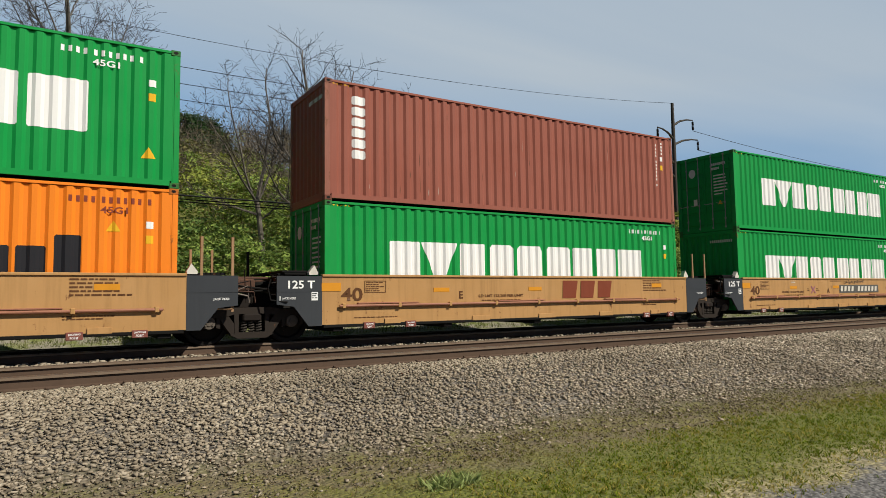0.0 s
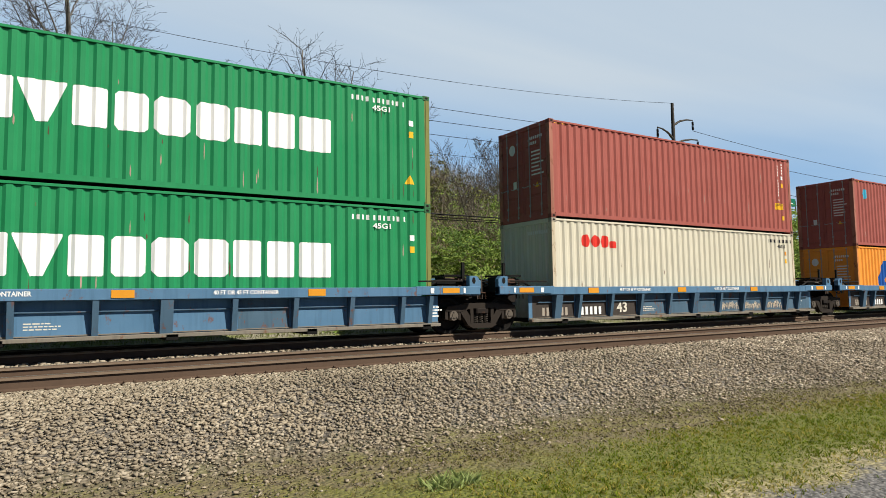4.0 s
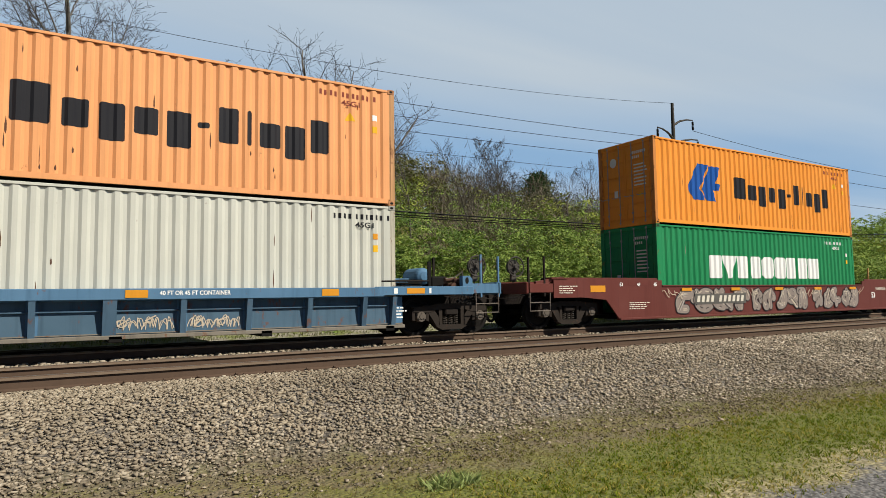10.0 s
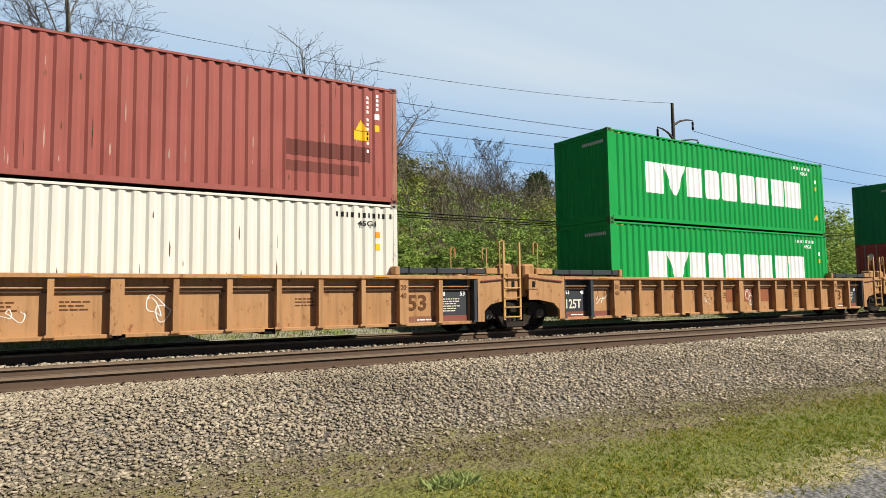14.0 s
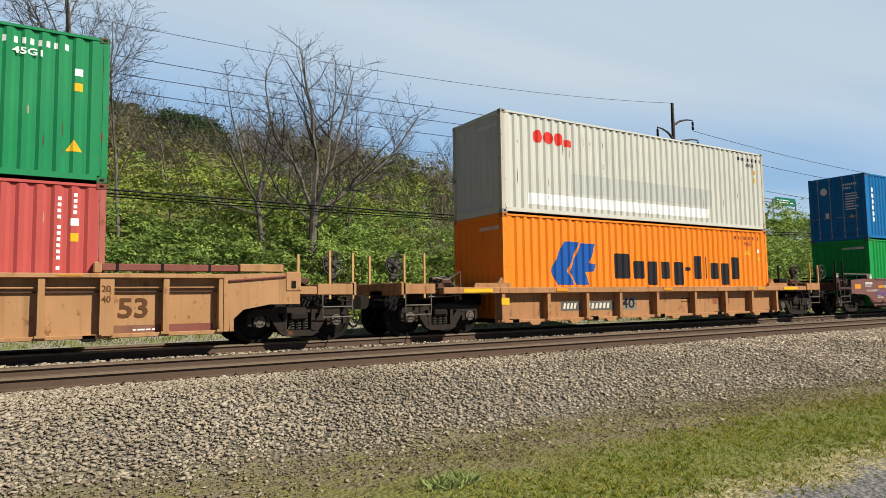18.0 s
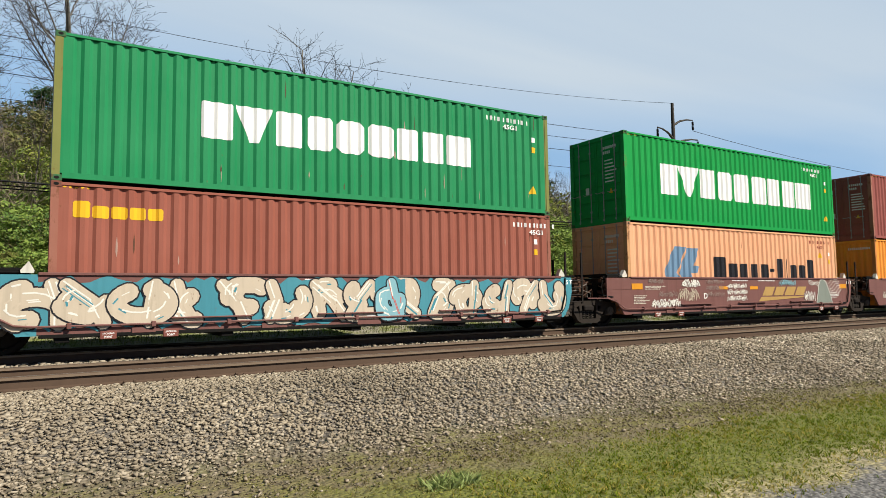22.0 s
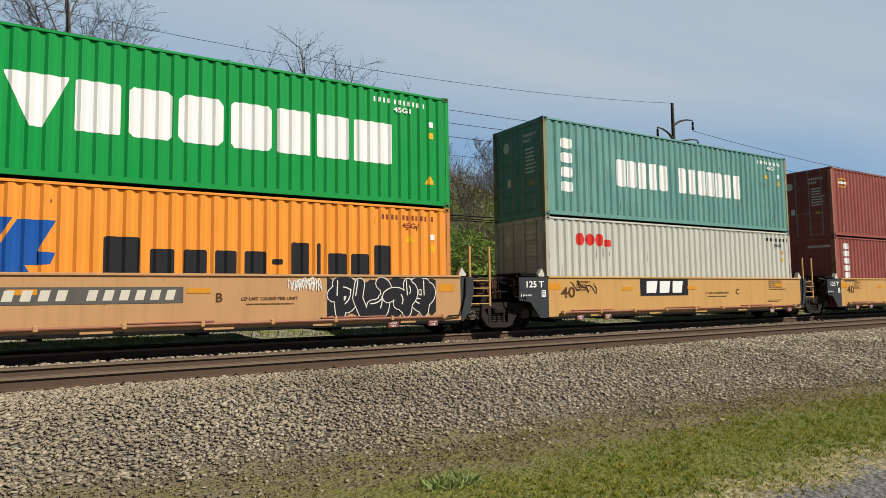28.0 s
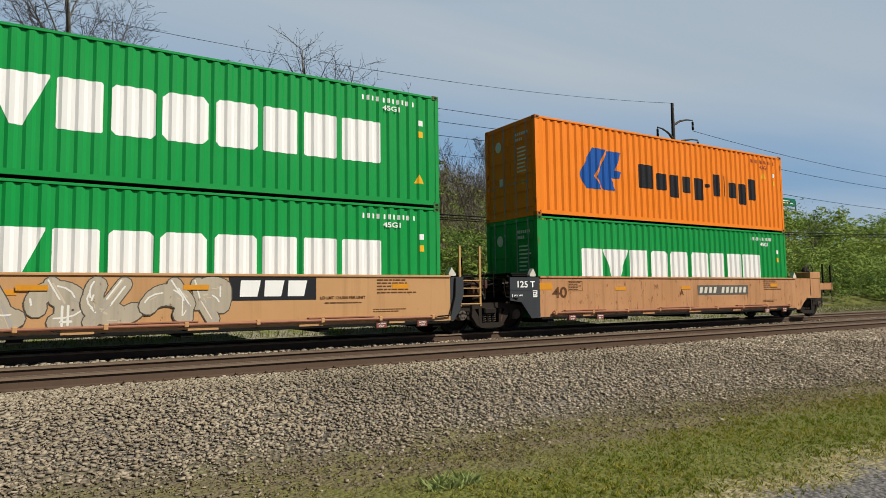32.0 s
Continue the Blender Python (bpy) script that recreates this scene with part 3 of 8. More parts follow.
def spring(x, y):
    s = Shape()
    n, turns, r = 34, 4.2, 0.062
    pts = [(x + r * math.cos(2 * math.pi * turns * i / n), y + r * math.sin(2 * math.pi * turns * i / n), 0.27 + 0.24 * i / n) for i in range(n + 1)]
    return s.pipe(pts, 0.016, 5)


def truck(car, x):
    """Two-axle truck: bolster, side frames, springs, brake beams, wheelsets."""
    key = "truck"
    t = shared_part(key, "truck", lambda: Shape().box(-0.20, 0.20, -1.16, 1.16, 0.50, 0.66, 0.03).box(-0.26, 0.26, -0.4, 0.4, 0.62, 0.74, 0.02), grime, car, "cast iron truck with coil springs and two wheelsets", (x, 0, 0))
    for y in (-1.04, 1.04):
        shared_part(("frame", y), "side_frame", lambda: sideframe(y), frame_iron_lit, t)
        for k in (-0.16, 0.0, 0.16):
            shared_part(("spring", y, k), "coil_spring", lambda: spring(k, y), spring_iron, t)
    for sg in (-1, 1):
        shared_part(("beam", sg), "brake_beam", lambda: Shape().box(*sorted((sg * 0.30, sg * 0.38)), -0.80, 0.80, 0.34, 0.46).box(*sorted((sg * 0.36, sg * 0.46)), -0.82, -0.66, 0.28, 0.56, 0.02).box(*sorted((sg * 0.36, sg * 0.46)), 0.66, 0.82, 0.28, 0.56, 0.02), black_steel, t)
        w = shared_part("wheelset", "wheelset", wheelset_shape, wheel_steel, t, at=(sg * 0.889, 0, WHEEL_R))
        WHEELS.append((w, (sg * 0.889, 0.0, WHEEL_R)))
        b = shared_part("bearing", "bearing_cap", bearing, bearing_iron_lit, t, at=(sg * 0.889, 0, WHEEL_R))
    return t


def coupler(car, x, way):
    """A knuckle coupler on its shank, and the air hose below it; way is 1 or -1."""
    def shank():
        s = Shape().box(*sorted((0, way * 0.62)), -0.09, 0.09, 0.78, 0.96, 0.02)
        s.plate([(way * 0.52, 0.72), (way * 0.52, 1.00), (way * 0.70, 1.04), (way * 0.92, 1.00), (way * 0.92, 0.72), (way * 0.72, 0.68)], -0.16, 0.12)
        return s.box(*sorted((way * 0.80, way * 0.95)), 0.04, 0.20, 0.72, 1.0, 0.03)
    shared_part(("coupler", way), "coupler", shank, grime, car, "rusty knuckle coupler", (x, 0, 0))

    def hose():
        pts = [(way * 0.10, -0.30, 0.78)]
        for i in range(9):
            f = i / 8
            pts.append((way * (0.16 + 0.50 * f), -0.32, 0.74 - 0.48 * math.sin(math.pi * f * 0.92) ** 0.8))
        return Shape().pipe(pts, 0.028, 7)
    shared_part(("hose", way), "air_hose", hose, black_steel, car, "hanging black rubber air hose", (x, 0, 0))


def ladder(car, x0, x1, y, z0, z1, material, high=None, rungs=4, name="ladder"):
    s = Shape()
    for x in (x0, x1):
        s.box(x - 0.027, x + 0.027, y - 0.02, y + 0.02, z0, high or z1)
    lad = part(name, s, material, car)
    for k in range(rungs):
        z = z0 + (z1 - z0) * (k + 0.3) / rungs
        part("rung", Shape().rod((x0, y - 0.03, z), (x1, y - 0.03, z), 0.016, 6), material, lad)
    return lad


def stirrup(car, x0, x1, y, z0, z1, material):
    return part("step_stirrup", Shape().pipe([(x0, y, z1), (x0, y, z0), (x1, y, z0), (x1, y, z1)], 0.016, 6), material, car)


def hand_wheel(car, x, y, z, material, r=0.28):
    """A brake wheel that faces the side, dished spokes and hub, on its gear housing and stand."""
    s = Shape()
    n = 24
    s.pipe([(x + r * math.cos(2 * math.pi * i / n), y - 0.10, z + r * math.sin(2 * math.pi * i / n)) for i in range(n + 1)], 0.020, 6)
    w = part("hand_brake_wheel", s, material, car)
    for k in range(6):
        a = math.pi * k / 3 + 0.3
        part("spoke", Shape().rod((x, y - 0.04, z), (x + r * math.cos(a), y - 0.10, z + r * math.sin(a)), 0.014, 5), material, w)
    part("hub", Shape().lathe([(0.0, -0.13), (0.05, -0.13), (0.06, -0.10), (0.085, -0.06), (0.085, -0.02)], n=16, centre=(x, y, z)), material, w)
    box = part("brake_housing", Shape().lathe([(0.0, -0.03), (0.19, -0.03), (0.21, 0.0), (0.21, 0.09), (0.0, 0.09)], n=18, centre=(x, y, z)).box(x - 0.10, x + 0.10, y, y + 0.09, z - 0.42, z - 0.14, 0.02), material, car)
    part("chain_rod", Shape().rod((x, y + 0.04, z - 0.40), (x, y + 0.04, 1.0), 0.022, 6), grime, box)
    return w


def cone_guide(car, x, way, material=None):
    """The white-tipped lug that guides a box into the well."""
    m = material or lug_white
    s = Shape().plate([(x - 0.10, 1.50), (x + 0.10, 1.50), (x + 0.11, 1.55), (x - 0.02 * way, 1.72), (x - 0.11, 1.55)], -1.36, -1.22)
    part("guide_lug", s, m, car, "white painted guide lug")


def end_gear(car, x0, x1, seed, hue=None):
    """Brake rigging, pipes and sills at a joint between two wells."""
    rnd = random.Random(seed)
    hue = hue or rust_iron
    valve_cluster(car, (x0 + x1) / 2 - 0.55, seed)
    valve_cluster(car, (x0 + x1) / 2 + 0.75, seed + 1)
    mid = (x0 + x1) / 2
    part("centre_sill", Shape().box(x0 - 0.5, x1 + 0.5, -0.32, 0.32, 0.78, 1.10, 0.02), grime, car)
    part("deck_bracket", Shape().box(x0 - 0.1, x0 + 0.55, -0.95, 0.95, 1.08, 1.30, 0.02).box(x1 - 0.55, x1 + 0.1, -0.95, 0.95, 1.08, 1.26, 0.02), black_steel, car)
    part("valve_box", Shape().box(mid - 0.3, mid + 0.12, -0.85, -0.45, 1.16, 1.42, 0.03), hue, car)
    part("air_reservoir", Shape().rod((mid - 0.25, 0.45, 1.35), (mid + 0.55, 0.45, 1.35), 0.17, 14), rust_iron, car)
    part("brake_cylinder", Shape().rod((mid + 0.1, -0.35, 1.32), (mid + 0.5, -0.35, 1.32), 0.13, 12).rod((mid + 0.5, -0.35, 1.32), (mid + 0.95, -0.35, 1.22), 0.03, 6), black_steel, car)
    for k in range(7):
        y = rnd.uniform(-1.1, 0.6)
        z = rnd.uniform(0.95, 1.50)
        pts = [(x0 - 0.2, y, z)]
        for i in range(4):
            pts.append((x0 + (x1 - x0) * (i + 1) / 5, y + rnd.uniform(-0.08, 0.08), z + rnd.uniform(-0.10, 0.05)))
        pts.append((x1 + 0.2, y + rnd.uniform(-0.2, 0.2), z + rnd.uniform(-0.08, 0.08)))
        part("brake_pipe", Shape().pipe(pts, rnd.uniform(0.015, 0.028), 6), rnd.choice((rust_iron, black_steel, hue)), car)
    for x in (x0 + 0.25, x1 - 0.45):
        part("walkway_grate", grate(x - 0.35, x + 0.45, -1.20, -0.62, 1.49), black_steel, car)
        part("walkway_bracket", Shape().box(x - 0.30, x - 0.24, -1.10, -0.7, 1.1, 1.48).box(x + 0.3, x + 0.36, -1.10, -0.7, 1.1, 1.48), grime, car)


def grate(x0, x1, y0, y1, z):
    s = Shape().box(x0, x1, y0, y0 + 0.03, z, z + 0.05).box(x0, x1, y1 - 0.03, y1, z, z + 0.05)
    n = max(3, int((x1 - x0) / 0.09))
    for i in range(n + 1):
        x = x0 + (x1 - x0 - 0.02) * i / n
        s.box(x, x + 0.02, y0, y1, z + 0.01, z + 0.04)
    return s


def bearers(car, xs, material, z=0.35):
    for x in xs:
        part("cross_bearer", Shape().box(x - 0.12, x + 0.12, -1.40, 1.40, z - 0.13, z - 0.002, 0.01), material, car)


def both(outline, material, car, name, y=1.44, thick=0.05, label=""):
    """The same plate on the near and on the far side."""
    part(name, Shape().plate(outline, -y, -y + thick), material, car, label)
    part(name, Shape().plate(outline, y - thick, y), material, car)


# ---- cars ----
JOINTED = {}


def smooth_well(s, body, ends, left, right, label, marks, seed, plain_rods=True):
    """A flat-sided well. left, right: 'joint' (shares a truck), 'end' (own truck and coupler)."""
    car = rides("well_car", s, 0, label, "railway car", "well cars of the train")
    JOINTED[car.name] = left == "joint"
    lo, hi = 0.38, 1.49
    both([(-0.15, lo), (12.34, lo), (12.34, hi), (-0.15, hi)], body, car, "side_sheet")
    part("top_chord", Shape().box(-0.15, 12.34, -1.475, -1.36, hi - 0.035, hi + 0.02, 0.008), body, car)
    part("top_chord", Shape().box(-0.15, 12.34, 1.36, 1.475, hi - 0.035, hi + 0.02, 0.008), body, car)
    part("bottom_sill", Shape().box(-0.12, 12.3, -1.46, -1.30, lo - 0.07, lo, 0.01), black_steel, car)
    part("bottom_sill", Shape().box(-0.12, 12.3, 1.30, 1.46, lo - 0.07, lo, 0.01), black_steel, car)
    for x, w in ((1.4, 0.42), (3.9, 0.55), (6.1, 0.6), (8.4, 0.55), (10.6, 0.42)):
        part("sill_plate", Shape().box(x, x + w, -1.468, -1.442, lo - 0.02, lo + 0.10, 0.005), body, car)
    bearers(car, (0.25, 3.2, 6.1, 9.0, 11.95), black_steel)
    # handrail pipe with its brackets
    pz = 0.525 if ends is not slate else 0.795 if seed < 110 else 0.485
    if plain_rods:
        run = [(0.25, -1.50, pz), (11.9, -1.50, pz)] if ends is slate else [(-2.0, -1.49, 0.87), (-1.2, -1.49, 0.86), (-0.85, -1.49, 0.76), (-0.5, -1.50, pz + 0.03), (-0.2, -1.50, pz), (11.9, -1.50, pz)]
        rail = part("side_pipe", Shape().pipe(run, 0.030 if ends is slate else 0.020, 8), oxide_pipe if ends is slate else body, car)
        for k in range(9):
            x = 0.35 + 1.43 * k
            part("pipe_clamp", Shape().box(x - 0.04, x + 0.04, -1.535, -1.44, pz - 0.055, pz + 0.055, 0.01), body, rail)
        for x in (0.7, 4.7, 8.6) if ends is slate else (2.1, 5.15, 8.3):
            part("pipe_guard", Shape().box(x, x + 1.6, -1.52, -1.44, pz + 0.04 + 0.05 * (ends is not slate), pz + 0.07 + 0.05 * (ends is not slate), 0.005), oxide_pipe if ends is slate else body, rail)
    for k, x in enumerate((1.0, 2.1, 10.4, 11.5)):
        part("jacking_pad", Shape().box(x - 0.14, x + 0.14, -1.475, -1.40, lo - 0.12, lo + 0.03, 0.008), oxide_pad, car)
        write_to("JACKING", x - 0.10, x + 0.10, lo - 0.040, lo + 0.005, -1.477, white_mark, car)
        write_to("POINT", x - 0.07, x + 0.07, lo - 0.100, lo - 0.055, -1.477, white_mark, car)
    # the ends
    if left == "joint":
        both([(-1.18, hi - 0.02), (-1.18, 0.85), (-0.80, 0.80), (-0.46, 0.36), (-0.15, 0.36), (-0.15, hi - 0.02)], ends, car, "end_panel", 1.445)
        part("panel_seam", Shape().box(-1.17, -0.16, -1.452, -1.444, 1.12, 1.14), ends, car)
        truck(car, -1.62)
        end_gear(car, -2.9, -0.3, seed)
        post = grime if body is brown_car else brown_post if seed < 103 else tan_post
        ladder(car, -2.72, -2.10, -1.36, 0.72, 1.52, post, 2.28 if body is not brown_car else 2.2, 4)
        ladder(car, -2.45, -1.95, 1.30, 0.9, 1.52, post, 2.2, 3)
        part("far_post", Shape().box(-1.20, -1.14, 0.9, 0.96, 1.1, 2.15), black_steel, car)
        part("hand_grab", Shape().pipe([(-1.30, -1.40, 1.40), (-1.36, -1.40, 1.2), (-1.30, -1.40, 0.95), (-0.95, -1.47, 0.9)], 0.018, 6), black_steel, car)
    else:
        both([(-2.12, hi - 0.05), (-2.12, 0.88), (-0.84, 0.82), (-0.24, lo - 0.06), (-0.15, lo - 0.06), (-0.15, hi), (-1.0, hi)], body, car, "end_panel", 1.442)
        end_platform(car, -2.1, -1, body, seed)
        truck(car, -1.55)
    if right == "joint" and seed < 103:
        both([(12.34, hi - 0.02), (12.34, 0.36), (12.62, 0.36), (12.96, 0.80), (13.36, 0.85), (13.36, hi - 0.02)], ends, car, "end_panel", 1.445)
        part("panel_seam", Shape().box(12.35, 13.35, -1.452, -1.444, 1.12, 1.14), ends, car)
        write_to("JACK HERE", 12.86, 13.18, 0.95, 1.01, -1.449, white_mark, car)
    elif right == "joint":
        both([(12.34, hi - 0.02), (12.34, 0.36), (12.42, 0.36), (12.62, 0.62), (12.74, 1.05), (12.74, hi - 0.02)], ends, car, "end_panel", 1.445)
        part("bent_pipe", Shape().pipe([(11.9, -1.5, pz), (12.3, -1.5, pz + 0.025), (12.45, -1.48, 0.98), (12.48, -1.47, 1.45)], 0.022, 6), black_steel, car)
    else:
        both([(12.34, hi), (12.34, lo - 0.06), (12.55, lo - 0.06), (13.05, 0.74), (14.05, 0.74), (14.05, hi)], body, car, "end_panel", 1.442)
        if ends is slate:
            part("valve_cover", Shape().box(13.35, 14.05, -1.46, -0.9, 1.49, 1.74, 0.015), body, car)
            part("cover_edge", Shape().box(13.33, 13.36, -1.462, -1.445, 0.85, 1.70), body, car)
        end_platform(car, 14.05, 1, body, seed)
        truck(car, 13.62)
    for x, w in ((-0.32, -1), (12.46, 1)):
        cone_guide(car, x, w)
    part("end_deck", Shape().box(-1.1, -0.2, -1.30, 1.30, 1.42, 1.47, 0.01), black_steel, car)
    part("end_deck", Shape().box(12.40, 12.8, -1.30, 1.30, 1.42, 1.47, 0.01), black_steel, car)
    part("deck_beam", Shape().box(-0.95, -0.45, -1.25, -1.15, 1.50, 1.60, 0.01).box(-1.0, -0.3, -1.26, 1.2, 1.56, 1.60), black_steel, car)
    for x, z, w, h in ((5.88, 1.09, 0.46, 0.11),) if body is brown_car else ((-0.16, 1.13, 0.46, 0.19), (2.76, 1.10, 0.46, 0.10), (5.77, 1.11, 0.46, 0.10), (10.7, 1.18, 0.44, 0.12)):
        part("reflector", Shape().box(x, x + w, -1.449, -1.441, z, z + h), amber_mark, car)
    marks(car)
    return car


def valve_cluster(car, x, seed, way=1):
    """Control valve with its pipe bracket, flanges and cut-out cocks."""
    rnd = random.Random(seed * 7 + int(x * 10))
    v = part("control_valve", Shape().box(x - 0.20, x + 0.18, -1.16, -0.86, 1.00, 1.34, 0.04).rod((x - 0.10, -1.17, 1.24), (x - 0.10, -1.28, 1.24), 0.09, 10).rod((x + 0.10, -1.17, 1.12), (x + 0.10, -1.26, 1.12), 0.07, 10)
             .box(x - 0.05, x + 0.24, -1.24, -1.10, 1.30, 1.44, 0.03).rod((x - 0.28, -1.1, 1.40), (x + 0.05, -1.1, 1.40), 0.06, 9), rust_iron, car)
    for k in range(5):
        a, b, z = x - rnd.uniform(0.2, 0.5), x + rnd.uniform(0.2, 0.6), rnd.uniform(0.92, 1.5)
        part("pipe", Shape().pipe([(a, -1.22, z), ((a + b) / 2, -1.26 + rnd.uniform(0, 0.08), z + rnd.uniform(-0.08, 0.08)), (b, -1.2, z + rnd.uniform(-0.2, 0.2)), (b + 0.05, -1.15, 0.9)], rnd.uniform(0.012, 0.02), 5), rnd.choice((grime, rust_iron, galvanised)), v)


def end_platform(car, x, way, body, seed):
    """The outer end of a car: sill, grate, posts, hand brake, steps, coupler."""
    a = lambda p: tuple(sorted((x, x + way * p)))
    part("end_sill", Shape().box(*a(0.95), -0.36, 0.36, 0.72, 1.16, 0.02), grime, car)
    part("platform_grate", grate(*sorted((x + way * 0.05, x + way * 0.80)), -1.35, 1.35, 1.22), black_steel, car)
    side = a(0.85)
    dark_end = body is brown_car
    hull = brown_dirt_shade if dark_end else body
    part("side_beam", Shape().box(*side, -1.43, -1.35, 1.05, 1.30 if not dark_end else 1.16, 0.01), hull, car)
    valve_cluster(car, x + way * (0.25 if dark_end else -0.35), seed, way)
    if dark_end:
        part("brake_stand", Shape().box(*sorted((x + way * 0.68, x + way * 1.02)), -1.32, -1.26, 1.20, 1.72, 0.01), brown_dirt_shade, car)
        bars(*sorted((x + way * 0.72, x + way * 0.98)), 1.56, 1.70, 4, -1.322, white_mark, car, seed)
        part("deck_rail", Shape().box(*sorted((x + way * 0.48, x - way * 1.65)), -1.38, -1.34, 1.67, 1.71), galvanised, car)
        for q in (0.3, -0.6, -1.4):
            part("rail_stand", Shape().box(*sorted((x + way * q, x + way * (q + 0.04))), -1.38, -1.34, 1.40, 1.68), grime, car)
    part("end_beam", Shape().box(*sorted((x + way * 0.80, x + way * 0.95)), -1.42, 1.42, 1.02, 1.34, 0.02), hull, car)
    for dx, h in ((0.54, 2.20), (1.10, 2.18)) if dark_end else ((0.30, 2.06), (0.86, 2.02)):
        s = Shape().box(x + way * dx - 0.024, x + way * dx + 0.024, -1.42, -1.37, 0.60 if dark_end else 0.95, h)
        part("grab_post", s, tan_post if body in (tan_paint, tan_worn, tan_dusty) else blue_car if body is blue_car else grime, car)
    part("far_post", Shape().box(x + way * 0.5 - 0.03, x + way * 0.5 + 0.03, 1.30, 1.36, 0.95, 2.15), tan_post if body in (tan_paint, tan_worn, tan_dusty) else grime, car)
    stirrup(car, x + way * 0.12, x + way * 0.84, -1.42, 0.55, 1.05, galvanised)
    part("step", Shape().pipe([(x + way * 0.12, -1.42, 0.78), (x + way * 0.84, -1.42, 0.78)], 0.014, 6), galvanised, car)
    hand_wheel(car, x + way * 0.70, -0.55, 1.80, oxide_pad if body is tan_paint else wheel_grey)
    part("brake_pipe", Shape().pipe([(x - way * 0.5, -0.9, 1.0), (x + way * 0.2, -1.0, 1.08), (x + way * 0.7, -0.8, 0.98)], 0.022, 6), grime, car)
    part("release_lever", Shape().pipe([(x + way * 0.9, -1.25, 0.98), (x + way * 1.0, -0.9, 0.90), (x + way * 1.05, -0.1, 0.92)], 0.014, 6), galvanised, car)
    part("valve_box", Shape().box(*sorted((x - way * 0.9, x - way * 0.4)), -0.9, -0.4, 1.2, 1.5, 0.03), black_steel, car)
    coupler(car, x + way * 0.92, way)


BAYS = {203: 3, 204: 4, 205: 4, 206: 4, 207: 2}    # number-painted bays on each blue car


